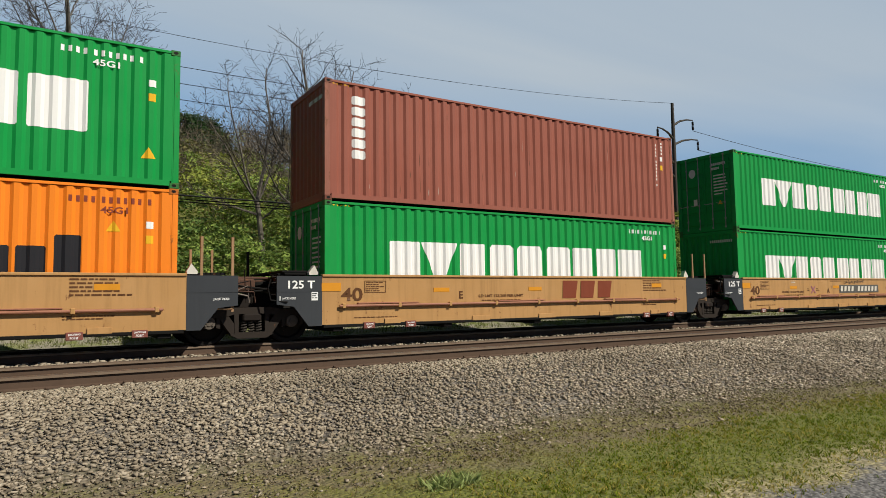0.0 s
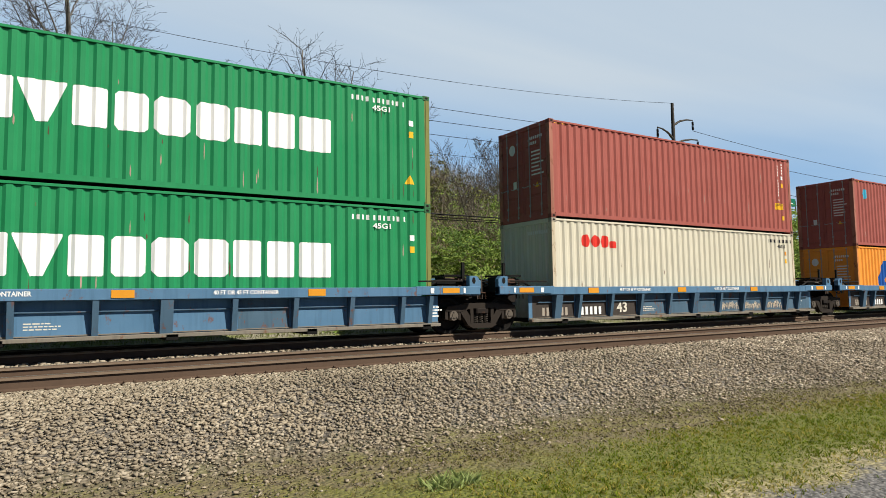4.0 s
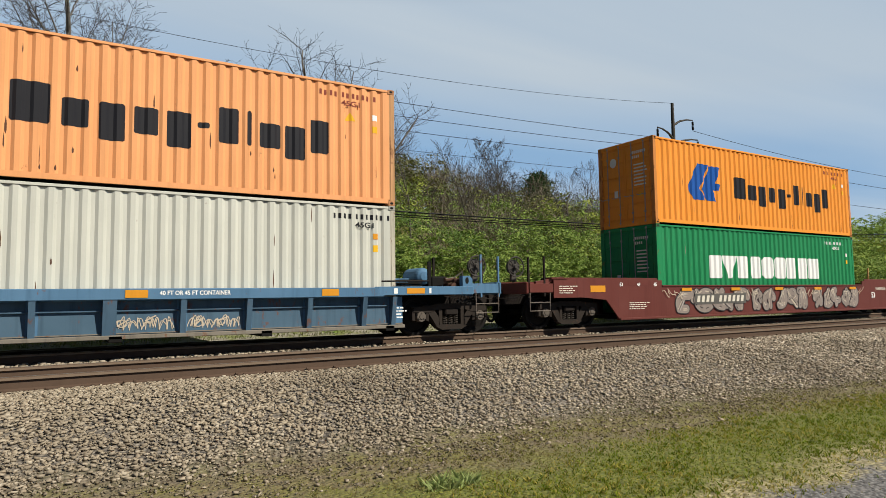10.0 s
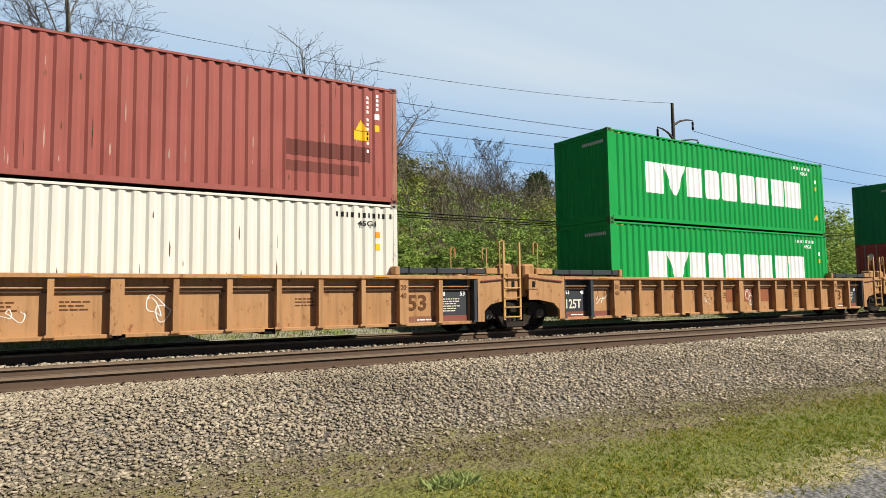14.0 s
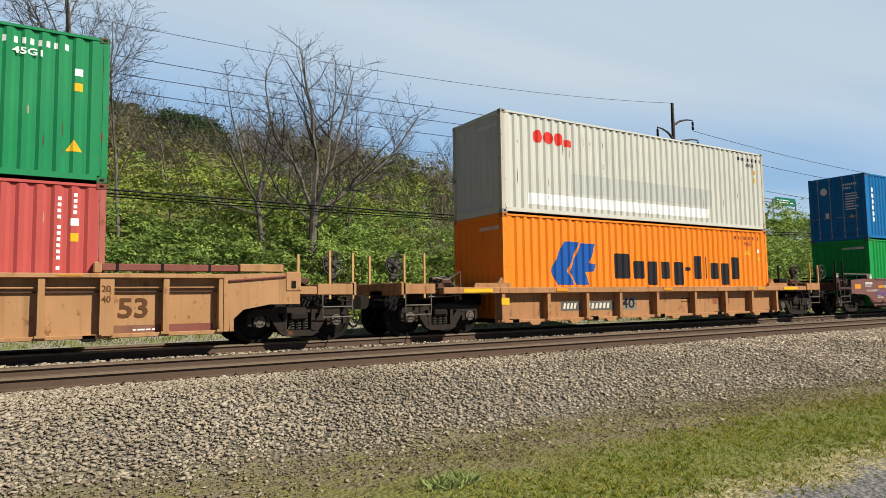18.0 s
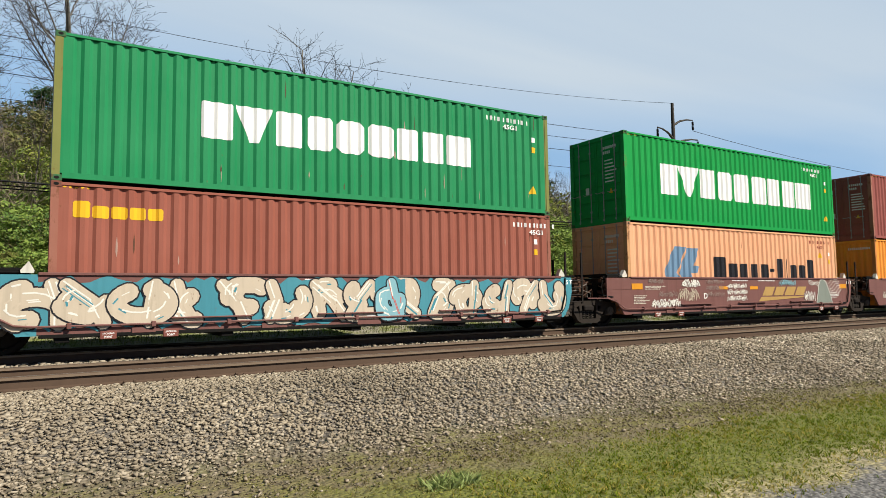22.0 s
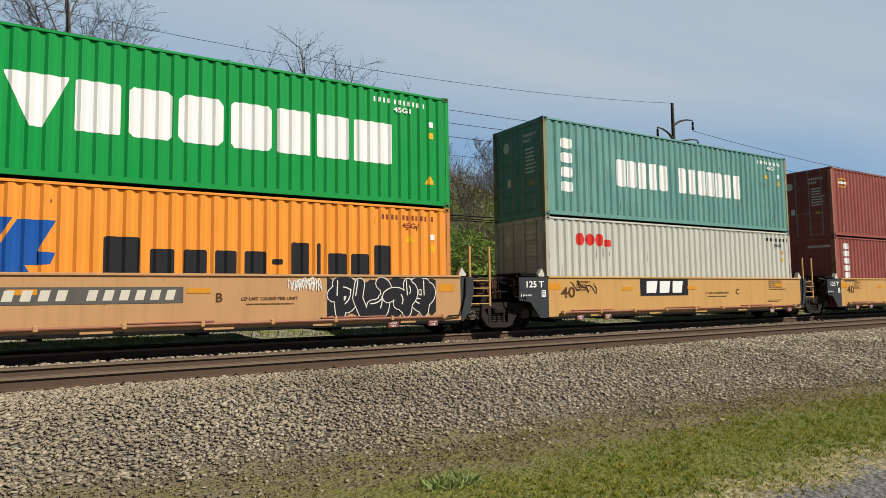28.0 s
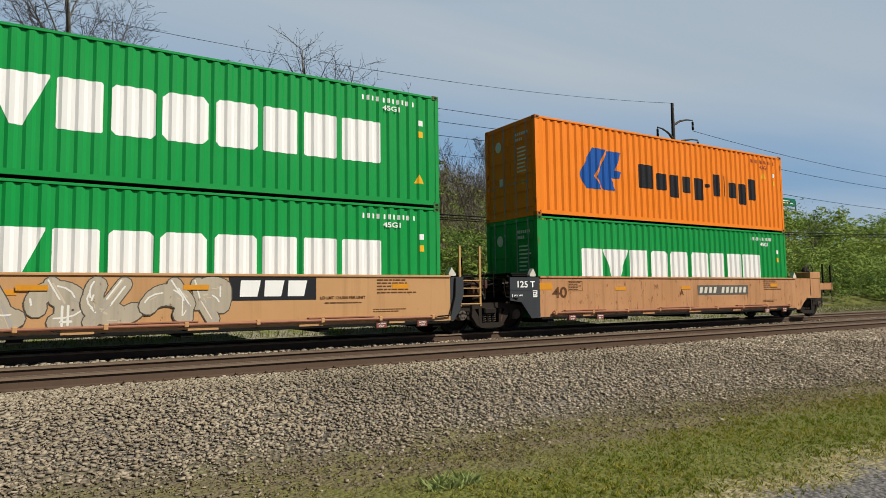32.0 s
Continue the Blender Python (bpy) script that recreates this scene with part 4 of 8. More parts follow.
def ribbed_well(s, body, x0, x1, top, chord, lo, ribs, left, right, label, marks, seed, truck_l, truck_r, style):
    """A well with an overhanging top chord and upright ribs over a recessed side sheet."""
    car = rides("well_car", s, 0, label, "railway car", "well cars of the train")
    both([(x0, lo), (x1, lo), (x1, top - chord), (x0, top - chord)], body, car, "side_sheet", 1.26, 0.025)
    for sg in (-1, 1):
        part("top_chord", Shape().box(x0 + (0.0 if style != "blue" else 0.6), x1 - (0.0 if style != "blue" else 0.6), *sorted((sg * 1.50, sg * 1.24)), top - chord, top, 0.012), body, car)
        part("bottom_sill", Shape().box(x0, x1, *sorted((sg * 1.40, sg * 1.24)), lo - 0.05, lo + 0.03, 0.01), sill_dust if style == "blue" else body, car)
    for k, x in enumerate(ribs):
        hue = slate if style == "tan53" and (left == "joint" and k in (0, 1) or right == "joint" and k == len(ribs) - 1) else body
        hw = 0.12 if x in (-0.07, 6.05, 12.23, 0.01, 5.99) else 0.055
        rib = Shape()
        if style == "blue":
            # deep under the chord, shallow at the foot
            hue = blue_rib
            foot, head = -1.36, -1.485
            for q in (x - hw, x + hw):
                rib.face((q, -1.262, lo + 0.02), (q, foot, lo + 0.02), (q, head, top - chord), (q, -1.262, top - chord))
            rib.face((x - hw, foot, lo + 0.02), (x + hw, foot, lo + 0.02), (x + hw, head, top - chord), (x - hw, head, top - chord))
        else:
            rib.plate([(x - hw, lo + 0.02), (x + hw, lo + 0.02), (x + hw, top - chord), (x - hw, top - chord)], -1.47, -1.262)
        part("rib", rib if style == "blue" else rib.plate([(x - 0.085, lo), (x + 0.085, lo), (x + 0.085, lo + 0.05), (x - 0.085, lo + 0.05)], -1.48, -1.262), hue, car)
        part("rib", Shape().box(x - 0.055, x + 0.055, 1.262, 1.47, lo + 0.02, top - chord), body, car)
    if style == "tan53":
        # brake pipe and a stiffening angle under the chord
        part("side_pipe", Shape().rod((x0, -1.33, top - 0.27), (x1, -1.33, top - 0.27), 0.017, 6), body, car)
        part("side_angle", Shape().box(x0, x1, -1.31, -1.262, top - 0.36, top - 0.335), rust_iron, car)
    elif style == "blue":
        part("side_angle", Shape().box(x0, x1, -1.285, -1.262, lo + 0.045, lo + 0.065), sill_dust, car)
        part("side_pipe", Shape().rod((x0 + 0.3, -1.30, top - chord - 0.21), (x1 - 0.3, -1.30, top - chord - 0.21), 0.016, 6), blue_rib, car)
        # sheets between the ribs, some repainted, most grimy
        edges = [x0 + 0.03] + ribs + [x1 - 0.03]
        for k, (p, q) in enumerate(zip(edges, edges[1:])):
            tone = bay_brown if k < BAYS[seed] else (body, body, blue_dirty, body)[(k + seed) % 4] if seed in (203, 205) else (blue_dirty, blue_dirty, body)[(k * k + seed) % 3]
            if q - p > 0.35:
                part("bay_sheet", Shape().face((p + 0.10, -1.2625, lo + 0.05), (q - 0.10, -1.2625, lo + 0.05), (q - 0.10, -1.2625, top - chord - 0.02), (p + 0.10, -1.2625, top - chord - 0.02)), tone, car)
    bearers(car, [0.25, 3.2, 6.1, 9.0, 11.95], black_steel, 0.35 if style != "blue" else 0.31)
    for way, x, kind, tx in ((-1, x0, left, truck_l), (1, x1, right, truck_r)):
        a = lambda p, q, x=x, way=way: tuple(sorted((x + way * p, x + way * q)))
        if tx is not None:
            truck(car, tx)
        if kind == "joint":
            if way < 0:
                end_gear(car, x - 2.6, x - 0.2, seed, body)
        if style == "blue":
            # sill beam carried out over the truck, and the end stand
            reach = 1.15 if kind == "joint" else 1.95
            for sg in (-1, 1):
                part("end_beam", Shape().box(*a(-0.75, reach), *sorted((sg * 1.505, sg * 1.28)), 1.02, top + 0.02, 0.012), body, car)
            part("end_post", Shape().plate([(x + way * (reach - 0.30), 1.0), (x + way * reach, 1.0), (x + way * reach, 1.42), (x + way * (reach - 0.08), 1.50), (x + way * (reach - 0.30), 1.50)], -1.45, -1.30), body, car)
            eye = x + way * (reach - 0.17)
            # the eye hole's shade as a flat dark oval on the solid post
            part("eye_slot", Shape().face(*[(eye + 0.055 * math.cos(i * math.pi / 6), -1.453, 1.38 + 0.085 * math.sin(i * math.pi / 6)) for i in range(12)]), black_steel, car)
            part("end_deck", Shape().box(*a(-0.1, reach), -1.28, 1.28, 1.08, 1.14), black_steel, car)
            for k in range(3):
                part("deck_step", Shape().box(*a(0.05, 0.62), -1.15 + 0.0, -0.55, 1.24 + 0.07 * k, 1.27 + 0.07 * k), black_steel, car)
            part("deck_box", Shape().plate([(x + way * 0.0, 1.22), (x + way * 0.72, 1.22), (x + way * 0.62, 1.46), (x + way * 0.12, 1.46)], -0.50, 1.1), body, car)
            if kind == "end":
                part("reservoir", Shape().lathe([(0.0, -0.40), (0.12, -0.39), (0.20, -0.33), (0.23, -0.25), (0.23, 0.40), (0.0, 0.42)], n=20, centre=(x + way * 0.9, -0.45, 1.50)), body, car)
            else:
                for yy in (-1.1, -0.3):
                    part("deck_lever", Shape().pipe([(x - way * 0.3, yy, 1.20), (x + way * 0.25, yy, 1.42), (x + way * 0.75, yy, 1.36), (x + way * 0.95, yy, 1.16)], 0.030, 6), black_steel, car)
            part("handrail", Shape().pipe([(x - way * 0.6, -1.36, 1.36), (x + way * 0.7, -1.36, 1.37)], 0.020, 6), grime, car)
            part("post", Shape().box(*a(0.76, 0.84), -1.24, -1.18, 1.2, 1.86), black_steel, car)
            for dx, w, m in ((-0.35, 0.10, white_mark), (0.0, 0.50, amber_mark), (0.62, 0.06, white_mark)):
                part("reflector", Shape().box(*a(dx, dx + w), -1.514, -1.504, 1.06, 1.19), m, car)
            if kind == "end":
                end_platform(car, x + way * 1.95, way, body, seed)
                part("centre_sill", Shape().box(*a(-0.2, 2.0), -0.32, 0.32, 0.72, 1.05), grime, car)
        elif style == "tan53":
            # arched end bracket over the truck, guide rail and upper plates
            q = 1.62 if kind == "end" else 1.28
            for sg in (-1, 1):
                part("end_bracket", Shape().plate([(x, lo), (x, top), (x + way * q, top + 0.04), (x + way * q, 0.86), (x + way * 0.95, 0.86), (x + way * 0.40, 0.76), (x + way * 0.14, 0.52), (x + way * 0.10, lo)], *sorted((sg * 1.49, sg * 1.43))), body, car)
            part("bracket_box", Shape().box(*a(q - 0.32, q + 0.02), -1.51, -1.30, 1.14, top + 0.06, 0.015), body, car)
            # thin dark block stands for the shade of a slot in the bracket box
            part("bracket_slot", Shape().box(*a(q - 0.20, q - 0.10), -1.516, -1.506, 1.2, 1.36), black_steel, car)
            dark = slate if kind == "joint" else oxide_pad if way > 0 else body
            part("guide_rail", Shape().box(*a(-2.35, 0.30), -1.42, -1.24, top + 0.05, top + 0.19, 0.015), dark, car)
            part("guide_rail", Shape().box(*a(0.34, q - 0.34), -1.40, -1.24, top + 0.05, top + 0.22, 0.015), body, car)
            for dx in (-2.0, -1.2, -0.3):
                part("guide_strap", Shape().box(*a(dx, dx + 0.05), -1.425, -1.235, top + 0.03, top + 0.205), black_steel, car)
            part("guide_hook", Shape().box(*a(-2.38, -2.24), -1.46, -1.20, top + 0.0, top + 0.22, 0.02), body, car)
            part("step_shadow_plate", Shape().box(*a(0.12, 0.20), -1.495, -1.40, lo, 0.76), body, car)
            part("end_deck", Shape().box(*a(0.1, q), -1.28, 1.28, 1.36, 1.42), black_steel, car)
            part("side_bar", Shape().pipe([(x + way * 1.3, -1.515, 1.46), (x + way * 0.6, -1.515, 1.40), (x + way * 0.1, -1.515, 1.36)], 0.022, 6), oxide_pad, car)
            if kind == "end":
                part("deck_beam", Shape().box(*a(1.62, 2.1), -1.40, -1.28, 1.06, 1.24, 0.015), body, car)
                part("centre_sill", Shape().box(*a(-0.2, 2.4), -0.32, 0.32, 0.74, 1.08), grime, car)
                end_platform(car, x + way * 2.05, way, body, seed)
            else:
                part("joint_box", Shape().box(*a(q - 0.34, q + 0.06), -1.36, -0.95, 1.44, 1.84, 0.05), body, car)
                part("joint_box", Shape().box(*a(q - 0.34, q + 0.06), 0.95, 1.36, 1.44, 1.84, 0.05), body, car)
                part("end_post", Shape().box(*a(q - 0.10, q + 0.06), -1.28, 1.28, 0.95, 1.46, 0.02), body, car)
                for yy in (-1.34, 1.1):
                    part("hoop_rail", Shape().pipe([(x + way * (q - 0.45), yy, 1.5), (x + way * (q - 0.45), yy, 2.42), (x + way * (q - 0.36), yy, 2.46), (x + way * (q - 0.30), yy, 2.40), (x + way * (q - 0.30), yy, 2.1)], 0.020, 6), tan_post, car)
                if way < 0:
                    ladder(car, x - 2.15, x - 1.62, -1.53, 0.34, 1.62, tan_post, 2.42, 5)
        else:
            # short platform end
            for sg in (-1, 1):
                part("end_beam", Shape().box(*a(0, 1.75), *sorted((sg * 1.50, sg * 1.26)), top - chord, top, 0.012), body, car)
            part("end_deck", Shape().box(*a(-0.2, 1.8), -1.25, 1.25, top - 0.03, top + 0.01), body, car)
            part("guide_ramp", Shape().plate([(x + way * 0.02, top + 0.01), (x - way * 0.16, top + 0.28), (x - way * 0.38, top + 0.02)], -1.34, -1.22).plate([(x + way * 0.75, top), (x + way * 0.7, top + 0.12), (x - way * 0.45, top + 0.12), (x - way * 0.45, top)], -1.38, -1.30), body, car)
            part("centre_sill", Shape().box(*a(-0.2, 2.5), -0.32, 0.32, 0.72, 1.1), grime, car)
            part("side_tank", Shape().box(*a(1.9, 2.35), -1.2, -0.5, 0.9, 1.25, 0.03), grime, car)
            end_platform(car, x + way * 1.95, way, body, seed)
            part("reflector", Shape().box(*a(0.25, 1.15), -1.514, -1.504, top - chord + 0.03, top - 0.03), yellow_mark, car)
    for x in [x for x in ribs[1::3] if x < 11.8]:
        part("reflector", Shape().box(x + 0.25, x + 0.65, -1.514, -1.504, top - chord + 0.04, top - 0.03), amber_mark, car)
    marks(car)
    return car


oxide_pipe = paint("oxide_pipe", (0.32, 0.140, 0.085), 0.5)
oxide_pad = paint("oxide_pad", (0.20, 0.070, 0.055), 0.4)
tan_post = paint("post_paint", (0.46, 0.28, 0.11), 0.5)
brown_post = paint("dull_post_paint", (0.30, 0.180, 0.095), 0.8)
lug_white = paint("lug_white", (0.58, 0.55, 0.48), 0.7)
galvanised = paint("dull_step_steel", (0.15, 0.125, 0.105), 0.6)
wheel_grey = paint("brake_wheel_grey", (0.060, 0.054, 0.048), 0.6)
# brown car paint darkened for dirt and, in the colour, for shade at the ends
brown_dirt_shade = paint("dirty_shaded_brown_paint", (0.060, 0.034, 0.028), 0.7)


def long_well(s, body, label, marks, seed):
    """A long flat-sided well on its own two trucks."""
    car = rides("well_car", s, 0, label, "railway car", "well cars of the train")
    lo = 0.26
    mirror = lambda pts: [(LONG - x, z) for x, z in pts]
    both([(-2.05, lo), (14.24, lo), (14.24, 1.24), (-2.05, 1.24)], body, car, "side_sheet")
    part("top_chord", Shape().box(-0.1, 12.3, -1.47, -1.36, 1.20, 1.25, 0.008), body, car)
    part("top_chord", Shape().box(-0.1, 12.3, 1.36, 1.47, 1.20, 1.25, 0.008), body, car)
    end = [(-4.60, 0.90), (-3.5, 0.90), (-2.56, 0.82), (-2.05, lo), (-2.05, 1.24), (-0.1, 1.24), (-0.1, 1.40), (-3.2, 1.43), (-4.60, 1.40)]
    for pts in (end, mirror(end)):
        both(pts, body, car, "end_panel", 1.442)
    part("bottom_sill", Shape().box(-2.0, 14.2, -1.46, -1.3, lo - 0.06, lo + 0.01, 0.01), body, car)
    part("bottom_sill", Shape().box(-2.0, 14.2, 1.3, 1.46, lo - 0.06, lo + 0.01, 0.01), body, car)
    for x0, x1 in ((-4.6, -0.3), (12.5, 16.8)):
        part("end_deck", Shape().box(x0, x1, -1.3, 1.3, 1.26, 1.32), body, car)
        part("deck_edge", Shape().box(x0, x1, -1.44, -1.40, 1.36, 1.47, 0.008), body, car)
    bearers(car, (-1.6, 0.25, 3.2, 6.1, 9.0, 11.95, 13.8), black_steel)
    for x, way in ((-4.6, -1), (16.79, 1)):
        part("corner_bracket", Shape().plate([(x, 1.38), (x + way * 0.6, 1.05), (x + way * 0.6, 1.36), (x - way * 0.4, 1.5)], -1.40, -1.30), body, car)
        part("lattice_step", grate(*sorted((x - way * 0.5, x + way * 0.1)), -1.46, -1.2, 1.42), body, car)
        end_platform(car, x, way, body, seed)
        part("centre_sill", Shape().box(*sorted((x - way * 2.6, x + way * 0.2)), -0.32, 0.32, 0.74, 1.1), grime, car)
        truck(car, x - way * 0.85)
    marks(car)
    return car

# ---- the train ----
CAR_Y = -1.4485


def flat(car, x0, x1, z0, z1, material, name="panel_mark", y=CAR_Y, label=""):
    return part(name, Shape().face((x0, y, z0), (x1, y, z0), (x1, y, z1), (x0, y, z1)), material, car, label)


oxide_dull = paint("dull_oxide_paint", (0.20, 0.095, 0.060), 0.7)
slate_dull = paint("dull_slate_paint", (0.105, 0.100, 0.090), 0.6)
pale_print = paint("pale_print", (0.62, 0.58, 0.49), 0.35)


def plate_number(car, x0, x1, z, h, y=CAR_Y, back=slate_dull, front=pale_print, groups=(4, 6)):
    """A car's number plate: pale bars on a dark field."""
    if back is not None:
        flat(car, x0, x1, z, z + h, back, "number_field", y, "dark number field with pale bars")
    n = sum(groups)
    step = (x1 - x0 - 0.12) / (n + 0.9)
    x = x0 + 0.08
    for k in range(n):
        part("number_bar", Shape().face((x, y - 0.003, z + 0.2 * h), (x + step * 0.58, y - 0.003, z + 0.2 * h), (x + step * 0.58 + 0.15 * h, y - 0.003, z + 0.82 * h), (x + 0.15 * h, y - 0.003, z + 0.82 * h)), front, car)
        x += step + (0.8 * step if k == groups[0] - 1 else 0)


def three_blocks(car, x0, x1, z0, z1, field, mark, y=CAR_Y):
    if field is not None:
        flat(car, x0, x1, z0, z1, field, "emblem_field", y)
        a, b = x0 + 0.10 * (x1 - x0), x1 - 0.09 * (x1 - x0)
    else:
        a, b = x0, x1
    w = (b - a) / 3
    p, q = z0 + 0.16 * (z1 - z0), z1 - 0.14 * (z1 - z0)
    for k in range(3):
        xa = a + k * w
        part("emblem", Shape().face((xa + 0.06 * w, y - 0.003, p), (xa + 0.78 * w, y - 0.003, p), (xa + 0.92 * w, y - 0.003, q), (xa + 0.10 * w, y - 0.003, q)), mark, car)


def stroke(s, pts, half, y):
    """A thick rounded line through (x, z) points, laid flat at y."""
    n = 10
    for k, ((ax, az), (bx, bz)) in enumerate(zip(pts, pts[1:])):
        ln = math.hypot(bx - ax, bz - az) or 1
        ox, oz = -(bz - az) / ln * half, (bx - ax) / ln * half
        d = y - 0.00008 * k
        s.face((ax - ox, d, az - oz), (bx - ox, d, bz - oz), (bx + ox, d, bz + oz), (ax + ox, d, az + oz))
    for k, (cx, cz) in enumerate(pts):
        d = y - 0.00008 * k - 0.00004
        s.face(*[(cx + half * math.cos(6.2832 * i / n), d, cz + half * math.sin(6.2832 * i / n)) for i in range(n)])


def mural(car, x0, x1, z0, z1, seed, letters, fill, edge, ground, accents, shine, label, y=CAR_Y - 0.004, rim=0.030):
    """Fat sprayed shapes that overlap like letters but are none: bows, stems and slashes with edges, inner lines and flecks."""
    rnd = random.Random(seed)
    w, h = (x1 - x0) / letters, z1 - z0
    half = min(0.155 * h, 0.20 * w)
    layers = [Shape() for _ in range(6)]
    field, line = Shape(), Shape()
    flecks = {a.name: Shape() for a in accents}
    n = 6 * letters
    if ground is not None:
        top = [(x0 + (x1 - x0) * i / n, y + 0.002, z1 - rnd.uniform(0.0, 0.16) * h) for i in range(n + 1)]
        low = [(x, y + 0.002, z0 + rnd.uniform(0.0, 0.18) * h) for x, _, _ in top]
        for i in range(n):
            field.face(low[i], low[i + 1], top[i + 1], top[i])
    lo, hi = z0 + half + rim, z1 - half - rim

    def bow(cx, cz, a, b, t0, t1, k=9):
        return [(cx + a * math.cos(t0 + (t1 - t0) * i / k), min(hi, max(lo, cz + b * math.sin(t0 + (t1 - t0) * i / k)))) for i in range(k + 1)]

    for k in range(letters):
        cx, cz = x0 + w * (k + 0.5), (lo + hi) / 2
        a, b = 0.50 * w, (hi - lo) / 2
        runs = []
        for j in range(2):
            t0, up = rnd.uniform(0, 6.28), rnd.choice((-0.35, 0.0, 0.35))
            runs.append(bow(cx + rnd.uniform(-0.25, 0.25) * a, cz + up * b, a * rnd.uniform(0.55, 1.0), b * rnd.uniform(0.55, 1.0), t0, t0 + rnd.choice((-1, 1)) * rnd.uniform(2.0, 3.6), 8))
        top_x, low_x = cx + rnd.uniform(-1, 1) * a, cx + rnd.uniform(-1, 1) * a
        runs.append([(top_x, hi), ((top_x + low_x) / 2 + rnd.uniform(-0.3, 0.3) * a, cz), (low_x, lo)])
        d = k % 3
        yy = y - 0.0085 * d
        for j, pts in enumerate(runs):
            pts = [(min(x1 - half, max(x0 + half, px)), pz) for px, pz in pts]
            wide = half * (1.0 if j < 2 else 0.8)
            stroke(layers[2 * d], pts, wide + rim, yy - 0.0008 - 0.0009 * j)
            stroke(layers[2 * d + 1], pts, wide, yy - 0.0036 - 0.0009 * j)
            # thin lines of shade and shine along the shapes
            stroke(line, [(px - 0.35 * half, pz + 0.45 * half) for px, pz in pts[:max(2, len(pts) // 2)]], 0.09 * half, yy - 0.0074 - 0.0003 * j)
            for q in range(4):
                i = rnd.randrange(len(pts) - 1)
                (px, pz), (qx, qz) = pts[i], pts[i + 1]
                ox, oz = rnd.uniform(-0.5, 0.5) * half, rnd.uniform(-0.5, 0.5) * half
                stroke(flecks[rnd.choice(accents).name], [(px + ox, pz + oz), (qx + ox, qz + oz)], rnd.uniform(0.04, 0.13) * half, yy - 0.0064 - 0.00008 * (4 * j + q))
    g = part("graffiti", field if ground is not None else layers[0], ground or edge, car, label)
    tagged(g, label, kind="stuff")
    for i, sh in enumerate(layers):
        if sh.v and not (i == 0 and ground is None):
            tagged(part("spray_fill" if i % 2 else "spray_edge", sh, fill if i % 2 else edge, g), kind="stuff")
    tagged(part("spray_line", line, shine, g), kind="stuff")
    for a in dict.fromkeys(accents):
        if flecks[a.name].v:
            tagged(part("spray_fleck", flecks[a.name], a, g), kind="stuff")


def scrawl(car, x0, x1, z0, z1, seed, material, y=CAR_Y - 0.003, thick=0.014):
    """A thin sprayed line of loops, like writing but without letters."""
    rnd = random.Random(seed)
    w, h = x1 - x0, z1 - z0
    turns = max(2, round(w / (0.75 * h + 0.02)))
    p, q, pts = rnd.uniform(0, 6.3), rnd.uniform(0, 6.3), []
    for i in range(turns * 16 + 1):
        u = i / (turns * 16)
        a = 6.283 * turns * u
        lift = 0.30 + 0.20 * math.sin(2.7 * a / 2 + q)
        pts.append((x0 + w * (0.06 + 0.88 * u) + 0.30 * h * math.sin(a + p), z0 + h * (0.5 + lift * math.cos(a * 1.03 + 0.4 * math.sin(a * 0.37 + q)))))
    v, f = [], []
    for i, (a, b) in enumerate(pts):
        ax, az = pts[max(0, i - 1)]
        bx, bz = pts[min(len(pts) - 1, i + 1)]
        ln = math.hypot(bx - ax, bz - az) or 1
        k = thick * 0.8 * (0.7 + 0.5 * abs(math.sin(i * 0.4)))
        v += [(a + (bz - az) / ln * k, y - 0.0001 * (i % 9), b - (bx - ax) / ln * k), (a - (bz - az) / ln * k, y - 0.0001 * (i % 9), b + (bx - ax) / ln * k)]
        if i:
            f.append((2 * i - 2, 2 * i, 2 * i + 1, 2 * i - 1))
    s = Shape()
    s.v, s.f = v, f
    part("scrawl", s, material, car)


def quick_tag(car, x0, x1, z0, z1, seed, material, signs, half=0.016, y=CAR_Y - 0.003):
    """Quick sprayed lines without meaning: one running squiggle with spikes, rings and a flourish."""
    rnd = random.Random(seed)
    w, h, s = (x1 - x0) / signs, z1 - z0, Shape()
    for layer in range(2):
        x, line = x0 + 0.3 * layer * w, []
        while x < x1 - 0.25 * w:
            tall = rnd.uniform(0.55, 1.0)
            foot, lean = rnd.uniform(0.0, 0.3), rnd.uniform(-0.25, 0.35) * w
            step = w * rnd.uniform(0.30, 0.75)
            for i in range(7):
                a = math.pi * i / 6
                line.append((x + step * i / 6 + lean * math.sin(a), z0 + h * (foot + (tall - foot) * math.sin(a) ** rnd.choice((0.6, 1.0)))))
            x += step
        stroke(s, line, 0.55 * half, y - 0.006 * layer)
    for k in range(max(1, signs // 2)):
        cx, cz, r = x0 + w * (2 * k + rnd.uniform(0.4, 1.4)), z0 + h * rnd.uniform(0.35, 0.65), 0.34 * min(w, h) * rnd.uniform(0.6, 1.1)
        a0 = rnd.uniform(0, 6.3)
        stroke(s, [(cx + 1.2 * r * math.cos(a0 + 0.55 * i), cz + r * math.sin(a0 + 0.55 * i)) for i in range(12)], 0.65 * half, y - 0.012)
        stroke(s, [(cx - 0.4 * w, cz + h * rnd.uniform(-0.4, 0.1)), (cx + 0.5 * w, cz + h * rnd.uniform(0.1, 0.5))], 0.9 * half, y - 0.014)
    part("scrawl", s, material, car)


